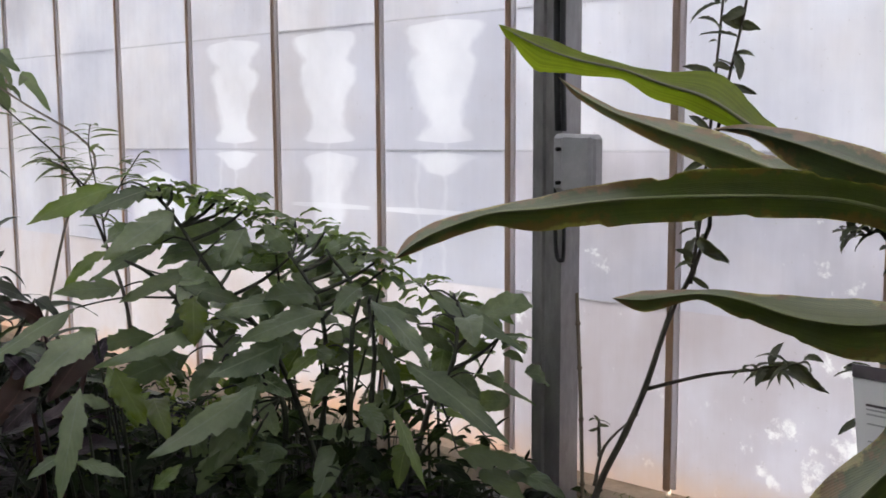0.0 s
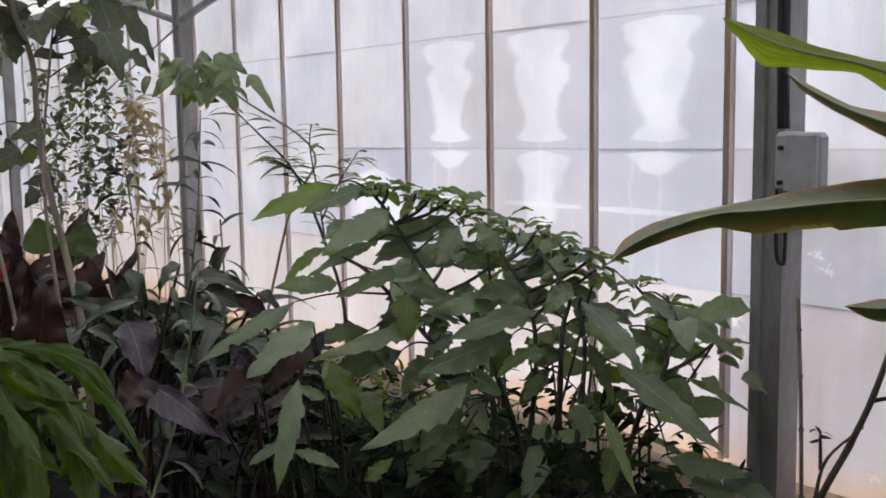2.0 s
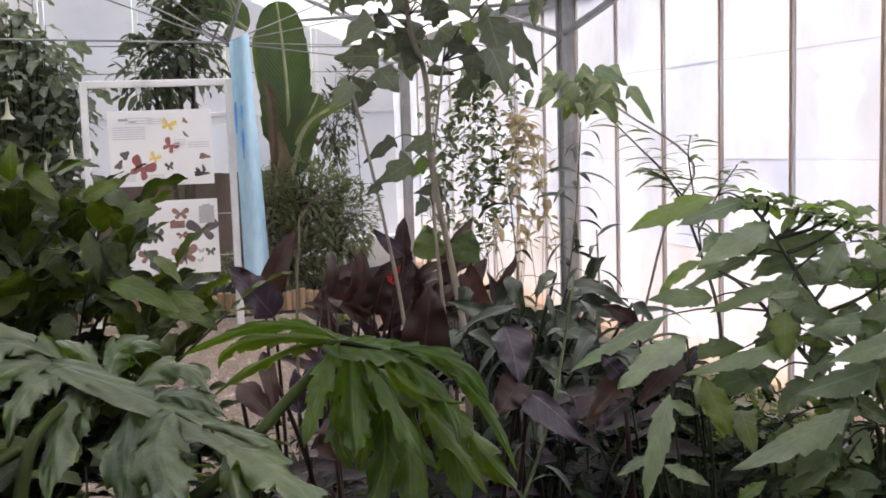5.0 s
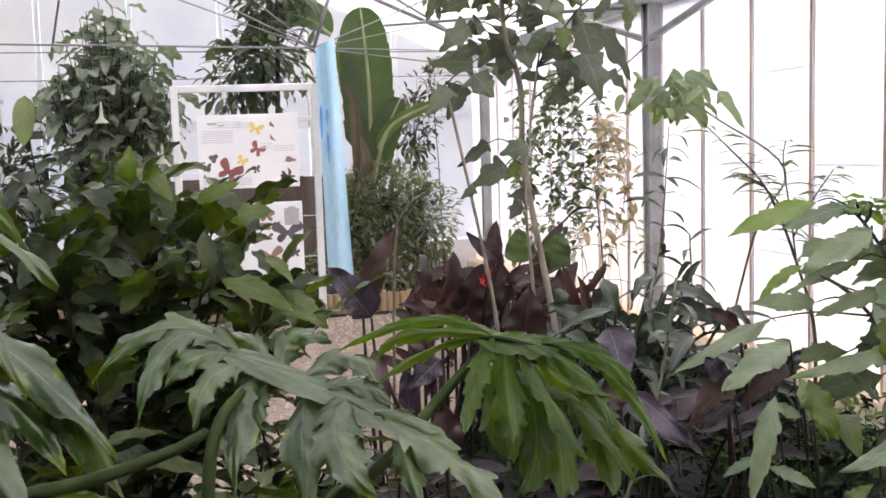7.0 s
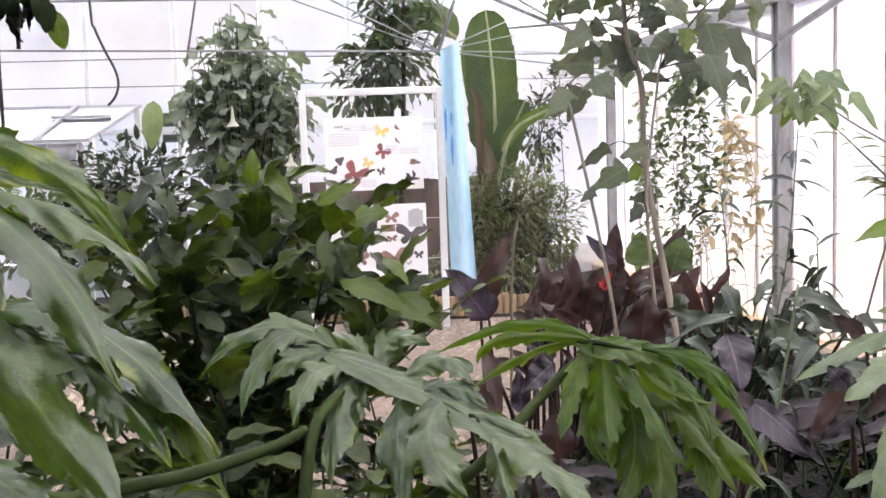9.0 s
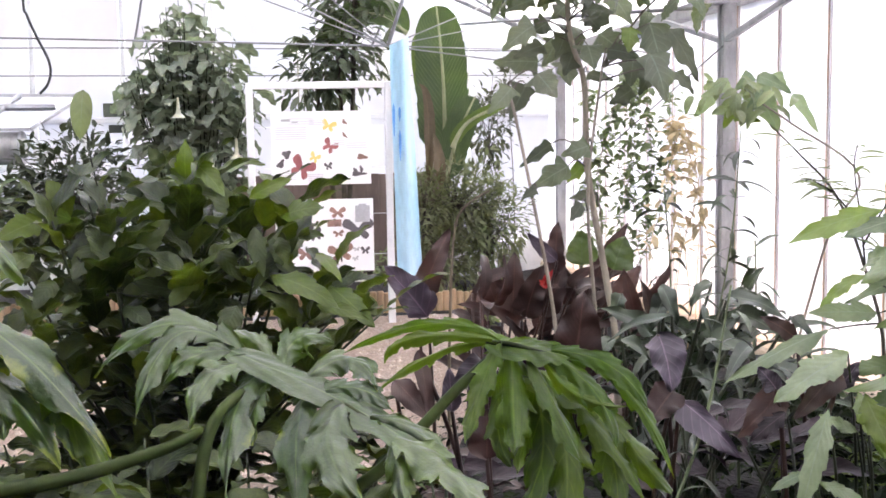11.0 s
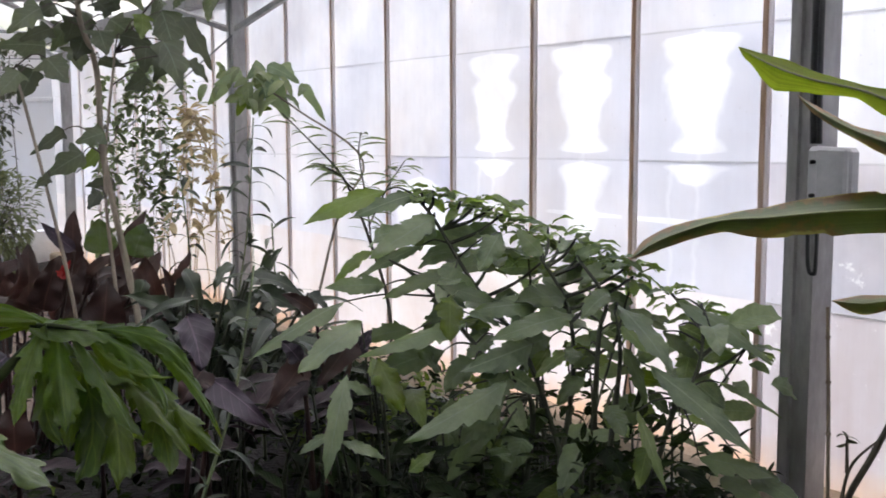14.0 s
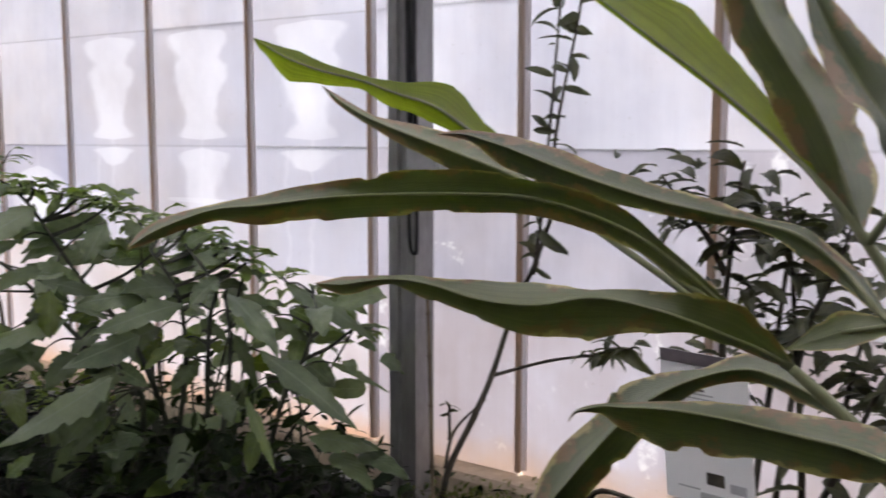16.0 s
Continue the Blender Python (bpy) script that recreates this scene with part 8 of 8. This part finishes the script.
def post_fittings():
    """Electrical box and cables on the nearest post, the stake and the pinned sheet."""
    bx = thing("junction_box", (2.93, 2.25, 1.42), "grey plastic electrical junction box on a steel post", "junction box")
    g = Geo()
    g.box((2.945, 2.245, 1.49), (0.05, 0.155, 0.165), cut=0.012)
    part("body", g, M_GREYPLASTIC, bx, smooth=False)
    g = Geo()
    g.box((2.915, 2.222, 1.49), (0.022, 0.108, 0.165), cut=0.008)
    part("cover", g, M_GREYPLASTIC, bx, smooth=False)
    for z in (1.435, 1.53):
        g = Geo()
        g.tube([(2.922, 2.29, z), (2.906, 2.29, z)], 0.006, 0.006, 8, 1)
        part("screw", g, M_BLACK, bx)
    for k, off in enumerate((0.0, 0.022)):
        g = Geo()
        g.tube([(2.955, 2.335 - off, 2.6), (2.95, 2.33 - off, 2.1), (2.945, 2.325 - off, 1.8), (2.945, 2.318 - off, 1.58)], 0.011 - 0.002 * k, 0.010 - 0.002 * k, 8, 6)
        solid("cable", g, M_BLACK, "black cable running down a steel post", "cable", "cables on the post")
    g = Geo()
    g.tube([(2.955, 2.335, 1.43), (2.955, 2.335, 1.28), (2.955, 2.328, 1.215), (2.955, 2.312, 1.205), (2.955, 2.303, 1.23), (2.955, 2.302, 1.43)], 0.006, 0.006, 8, 6)
    solid("cable", g, M_BLACK, "black cable loop below the junction box", "cable", "cables on the post")
    t = thing("bamboo_stake", (2.76, 2.05, 0.3), "thin bamboo stake pushed into the bed by a post", "stake")
    g = Geo()
    g.tube([(2.76, 2.05, 0.3), (2.81, 2.11, 0.8), (2.87, 2.18, 1.135)], 0.006, 0.005, 7, 6)
    part("cane", g, M_BAMBOO, t)
    for q in smooth_line([(2.76, 2.05, 0.3), (2.81, 2.11, 0.8), (2.87, 2.18, 1.135)], 3)[1:-1]:
        g = Geo()
        g.tube([q - Vector((0, 0, 0.004)), q + Vector((0, 0, 0.004))], 0.0075, 0.0075, 7, 1)
        part("node", g, M_BAMBOO, t)
    s = thing("information_sheet", (2.58, 1.1, 0.8), "laminated white sheet with a black heading on a stake", "sign")
    a, b, d = Vector((2.61, 1.23, 1.14)), Vector((2.61, 1.02, 1.14)), Vector((-0.05, -0.06, -0.31))
    nrm = (b - a).cross(d).normalized()

    def on(u, v, up):
        return a + (b - a) * u + d * v + nrm * up

    def slab(u0, u1, v0, v1, lo, hi):
        g = Geo()
        v = [tuple(on(u, w, h)) for h in (lo, hi) for u, w in ((u0, v0), (u1, v0), (u1, v1), (u0, v1))]
        g.add(v, [(0, 1, 2, 3), (7, 6, 5, 4), (0, 4, 5, 1), (1, 5, 6, 2), (2, 6, 7, 3), (3, 7, 4, 0)])
        return g
    sg = 1 if nrm.x < 0 else -1
    part("sheet", slab(0, 1, 0, 1, -0.002, 0.002), M_PAPER, s, smooth=False)
    part("heading_band", slab(0.0, 1.0, 0.0, 0.085, 0.0025 * sg, 0.004 * sg), M_DARK, s, smooth=False)
    for u0, u1, v0, v1, m in ((0.12, 0.5, 0.24, 0.255, M_DARK), (0.12, 0.6, 0.27, 0.28, M_GREYINK), (0.12, 0.6, 0.30, 0.31, M_GREYINK), (0.5, 0.76, 0.31, 0.42, M_TWIG), (0.12, 0.42, 0.36, 0.37, M_GREYINK),
                              (0.12, 0.9, 0.47, 0.48, M_GREYINK), (0.12, 0.85, 0.50, 0.51, M_GREYINK), (0.48, 0.68, 0.78, 0.86, M_TWIG), (0.74, 0.92, 0.82, 0.88, M_GREYINK), (0.4, 0.9, 0.92, 0.96, M_GREYINK), (0.15, 0.4, 0.9, 0.91, M_GREYINK)):
        part("print_bar", slab(u0, u1, v0, v1, 0.0025 * sg, 0.0035 * sg), m, s, smooth=False)
    g = Geo()
    g.tube([(2.60, 1.12, 0.3), (2.585, 1.11, 0.83), (2.60, 1.125, 1.0)], 0.006, 0.006, 6, 2)
    part("stake", g, M_BAMBOO, s)
    m = Geo()
    r = random.Random(2)
    pl = [(2.9 + r.gauss(0, 0.07), 2.0 + r.gauss(0, 0.1), ground_z(2) + 0.16 + r.uniform(-0.05, 0.05)) for _ in range(500)]
    small_leaves(m, r, pl, 0.025, 0.5, -0.5, nu=3)
    m.lathe((2.9, 2.0, ground_z(2) - 0.02), ((0.2, 0.0), (0.17, 0.10), (0.10, 0.16), (0.0, 0.18)), 14)
    solid("moss_cushion", m, M_MOSS, "mossy cushion at the foot of the glazing", "moss", kind="stuff")


def far_plants():
    r = random.Random(71)
    # angel's trumpet
    t = leafy_bush("angels_trumpet", "tall shrub hung with large leaves and white trumpet flowers", (-0.5, 9.95, ground_z(10)), (-0.52, 9.85, 1.50), (0.60, 0.42, 1.22), 52, 1650, 0.18, M_TRUMPET, 43, 0.66, -0.7, taper=0.62, teeth=0.12)
    for p in ((-0.56, 9.4, 1.78), (-0.12, 9.4, 1.45), (-0.32, 9.45, 1.3)):
        g = Geo()
        prof = [(0.008, 0.12), (0.012, 0.05), (0.02, 0.0), (0.05, -0.035), (0.055, -0.04)]
        g.lathe(p, prof, 10)
        part("trumpet_flower", g, M_FLOWER, t, "hanging white trumpet flower")
    cloud_plant("leafy_shrub", "rounded green shrub in the far bed", (-1.55, 10.0, ground_z(10)), [((-1.5, 9.9, 1.15), (0.55, 0.35, 0.5)), ((-1.95, 10.1, 0.9), (0.45, 0.35, 0.4))], 1700, 0.12, M_TREED, 44)
    cloud_plant("leafy_shrub", "pale green bush in the far bed", (-2.3, 9.9, ground_z(10)), [((-2.3, 9.8, 0.95), (0.45, 0.3, 0.35))], 600, 0.12, M_PALE, 45)
    cloud_plant("tall_broadleaf_tree", "tall dark tree behind the display", (0.75, 10.9, ground_z(10.5)), [((0.75, 10.8, 2.35), (0.42, 0.3, 0.48)), ((0.55, 10.9, 2.1), (0.35, 0.3, 0.35)), ((0.9, 10.9, 2.85), (0.4, 0.3, 0.3))],
                760, 0.15, M_TREE, 46, droop=0.6, cat="tree", r_stem=0.03)
    cloud_plant("small_leaved_thicket", "dense small-leaved thicket in the far bed", (1.85, 10.5, ground_z(10)), [((1.75, 10.4, 0.95), (0.42, 0.3, 0.45)), ((2.05, 10.5, 0.75), (0.4, 0.3, 0.6)), ((1.6, 10.3, 0.5), (0.4, 0.3, 0.35)), ((1.45, 10.3, 0.9), (0.3, 0.25, 0.4))],
                4600, 0.085, M_SMALL, 47, aspect=0.35)
    cloud_plant("hanging_creeper", "thin creeper hanging at the corner", (2.45, 11.3, ground_z(11)), [((2.2, 11.3, 1.6), (0.25, 0.2, 0.5)), ((2.4, 11.3, 2.0), (0.2, 0.15, 0.3))], 420, 0.09, M_OLIVE, 48, r_stem=0.006)
    cloud_plant("low_green_plant", "low green plants behind the log edging", (1.0, 10.3, ground_z(10)), [((1.1, 10.25, 0.4), (0.7, 0.25, 0.16)), ((-0.2, 10.25, 0.42), (0.8, 0.25, 0.2))], 900, 0.08, M_PALE, 49, r_stem=0.004)
    # banana
    t = thing("banana_plant", (1.6, 10.6, ground_z(10.6)), "banana plant with broad bright green leaves", "banana plant")
    g = Geo()
    g.tube([(1.6, 10.6, 0.0), (1.58, 10.6, 0.8), (1.56, 10.55, 1.45)], 0.075, 0.045, 12, 5)
    part("pseudostem", g, M_BARK, t)

    def broad(b, v, p, wa, wb, mat, seed):
        """One large leaf with a stout pale midrib."""
        lf = blade(t, b, p, wa, wb, mat, seed, via=v, shape="banana", teeth=0.1, n=9, fold=0.18, wave=0.03, face=(0.1, -0.95, 0.2), rows=60)
        g = Geo()
        g.tube([b, v, p], 0.024, 0.008, 7, 6)
        part("midrib", g, M_CANE, lf)
    # added yellow leaf, standing in for light through the main leaf's lower half
    broad((1.614, 10.571, 1.525), (1.539, 10.625, 1.959), (1.461, 10.687, 2.471), 0.12, 0.10, M_BANANAY, 803)
    broad((1.667, 10.441, 1.298), (1.668, 10.523, 2.056), (1.625, 10.598, 2.713), 0.19, 0.22, M_BANANA, 801)
    broad((1.651, 10.326, 1.152), (1.772, 10.358, 1.550), (1.932, 10.380, 1.887), 0.11, 0.13, M_BANANA, 802)
    broad((1.384, 10.913, 2.488), (1.026, 10.977, 2.675), (0.548, 10.993, 2.319), 0.134, 0.118, M_BANANA, 804)
    broad((1.705, 10.250, 1.445), (1.860, 10.258, 1.675), (2.236, 10.232, 1.843), 0.052, 0.045, M_BANANAY, 805)
    for k, (b, v, p) in enumerate((((1.491, 10.290, 1.157), (1.503, 10.359, 1.804), (1.424, 10.388, 2.005)), ((1.601, 10.235, 1.107), (1.581, 10.259, 1.406), (1.541, 10.278, 1.575)))):
        blade(t, b, p, 0.05, 0.05, M_SHEATH, 810 + k, via=v, shape="strap", teeth=0.0, n=4, fold=0.7, crinkle=0.15, jag=0.2, face=(0.1, -0.95, 0.2), name="dry_sheath", rows=24)
    # potted plant by the path
    t = thing("potted_plant", (1.57, 7.5, ground_z(7.5)), "small plant in a black plastic pot on the gravel", "potted plant")
    g = Geo()
    z = ground_z(7.5) + 0.012
    g.lathe((1.57, 7.5, z), ((0.0, 0.0), (0.08, 0.0), (0.10, 0.19), (0.108, 0.19), (0.108, 0.21), (0.096, 0.21), (0.09, 0.17), (0.0, 0.17)), 20)
    part("pot", g, M_BLACK, t)
    g = Geo()
    small_leaves(g, r, [(1.57 + r.gauss(0, 0.06), 7.5 + r.gauss(0, 0.06), z + 0.2 + r.random() * 0.14) for _ in range(120)], 0.07, 0.5, 0.1)
    tagged(part("foliage", g, M_PALE, t), kind="stuff")
    # arching bare stalk
    g = Geo()
    g.tube([(0.92, 4.35, ground_z(4.35)), (0.93, 4.37, 0.79), (0.96, 4.44, 1.23), (1.0, 4.44, 1.36), (1.10, 4.43, 1.43)], 0.007, 0.004, 7, 6)
    solid("arching_stalk", g, M_BAMBOO, "bare arching pale stalk rising from the bed", "stalk")
    # hanging roots and a cable at the near left
    t = thing("hanging_climber", (-0.40, 2.55, 1.7), "rough brown mass of climber stems hanging from the roof", "climber")
    for k in range(18):
        g = Geo()
        x, y = -0.47 + 0.011 * k + r.uniform(-0.01, 0.01), 2.55 + r.uniform(-0.06, 0.06)
        end = r.uniform(1.66, 1.85) if k < 13 else r.uniform(1.85, 2.1)
        g.tube([(x + r.uniform(-0.02, 0.02), y, 4.12 - (y - 2.55)), (x + r.uniform(-0.02, 0.02), y, 2.5), (x + r.uniform(-0.015, 0.015), y, 2.15), (x + r.uniform(-0.015, 0.015), y, 1.95), (x + r.uniform(-0.02, 0.02), y, end)],
               r.uniform(0.006, 0.012), 0.004, 6, 5, 0.25)
        part("stem", g, M_TWIG, t)
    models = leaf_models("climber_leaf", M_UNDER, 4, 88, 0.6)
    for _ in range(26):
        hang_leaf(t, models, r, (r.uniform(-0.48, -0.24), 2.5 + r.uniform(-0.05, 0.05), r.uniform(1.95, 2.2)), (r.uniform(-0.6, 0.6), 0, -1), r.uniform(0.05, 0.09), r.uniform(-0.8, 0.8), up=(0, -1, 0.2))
    blade(t, (-0.297, 2.764, 1.985), (-0.277, 2.754, 1.900), 0.026, 0.024, M_SUNLEAF, 89, shape="ovate", teeth=0.0, face=(0.2, -0.95, 0.1))
    for pts in ([(-0.40, 2.55, 2.3), (-0.33, 2.7, 2.1), (-0.297, 2.764, 1.98)], [(-0.40, 2.55, 2.3), (-0.30, 2.5, 2.16), (-0.22, 2.5, 2.06)], [(-0.42, 2.55, 2.25), (-0.34, 2.5, 2.14), (-0.27, 2.48, 2.0)]):
        g = Geo()
        g.tube(pts, 0.004, 0.002, 5, 4)
        part("stem", g, M_TWIG, t)
    g = Geo()
    g.tube([(-0.55, 4.28, 4.15), (-0.54, 4.275, 2.6), (-0.533, 4.268, 2.146), (-0.521, 4.259, 2.078), (-0.488, 4.248, 1.999), (-0.455, 4.237, 1.931), (-0.446, 4.231, 1.882), (-0.459, 4.228, 1.838), (-0.485, 4.227, 1.809)], 0.0048, 0.0048, 7, 6)
    solid("cable", g, M_BLACK, "black cable hanging from the roof", "cable")


def board_fence():
    """Weathered upright boards behind the display."""
    r = random.Random(66)
    t = thing("board_fence", (0.5, 12.55, ground_z(12.5)), "weathered brown board fence behind the display", "fence")
    x = -0.9
    while x < 1.9:
        w = r.uniform(0.11, 0.15)
        g = Geo()
        g.box((x + w / 2, 12.55 + r.uniform(-0.006, 0.006), (ground_z(12.5) + 1.12) / 2), (w + 0.004, 0.022, 1.12 - ground_z(12.5) + r.uniform(-0.01, 0.02)), cut=0.003)
        part("board", g, M_BOARD, t, smooth=False)
        x += w
    for z in (0.35, 0.95):
        g = Geo()
        g.box((0.5, 12.585, z), (2.8, 0.04, 0.07), cut=0.004)
        part("rail", g, M_BOARD, t, smooth=False)


def far_bench():
    """Sloping pale frame lid and a grey drum at the far left."""
    t = thing("cold_frame", (-2.2, 11.5, ground_z(11.5)), "pale sloping cold frame with a grey drum below", "cold frame")
    lid = [(-3.4, 11.60, 1.995), (-1.65, 11.60, 1.98), (-2.07, 11.10, 1.665), (-3.4, 11.10, 1.68)]
    g = Geo()
    g.add(lid + [(x, y, z - 0.015) for x, y, z in lid], [(0, 1, 2, 3), (7, 6, 5, 4), (0, 4, 5, 1), (1, 5, 6, 2), (2, 6, 7, 3), (3, 7, 4, 0)], [(0, 0), (1, 0), (1, 1), (0, 1)] * 2)
    part("lid", g, M_END, t, smooth=False)
    for a, b in ((lid[0], lid[1]), (lid[1], lid[2]), (lid[2], lid[3]), ((-2.46, 11.40, 1.89), (-1.90, 11.40, 1.88)), ((-2.25, 11.6, 2.0), (-2.55, 11.1, 1.685))):
        g = Geo()
        g.bar(a, b, 0.035, 0.03)
        part("rail", g, M_GREYPLASTIC, t, smooth=False)
    for x, y, top in ((-3.3, 11.58, 1.95), (-1.68, 11.58, 1.95), (-2.12, 11.12, 1.24)):
        g = Geo()
        g.bar((x, y, ground_z(y)), (x, y, top), 0.05, 0.05)
        part("leg", g, M_WHITE, t, smooth=False)
    g = Geo()
    g.tube([(-3.4, 11.2, 1.50), (-2.15, 11.2, 1.49)], 0.15, 0.15, 22, 2)
    part("drum", g, M_STEEL, t)
    for x in (-2.75, -2.45, -2.17):
        g = Geo()
        g.tube([(x - 0.012, 11.2, 1.495), (x + 0.012, 11.2, 1.495)], 0.156, 0.156, 22, 2)
        part("hoop", g, M_GREYPLASTIC, t)
    g = Geo()
    g.box((-2.75, 11.2, 1.32), (1.4, 0.34, 0.04), cut=0.006)
    part("shelf", g, M_WHITE, t, smooth=False)


bed_plants()
young_tree()
vines()
display()
post_fittings()
far_plants()
far_bench()
board_fence()
ground_cover()
low_leafy()
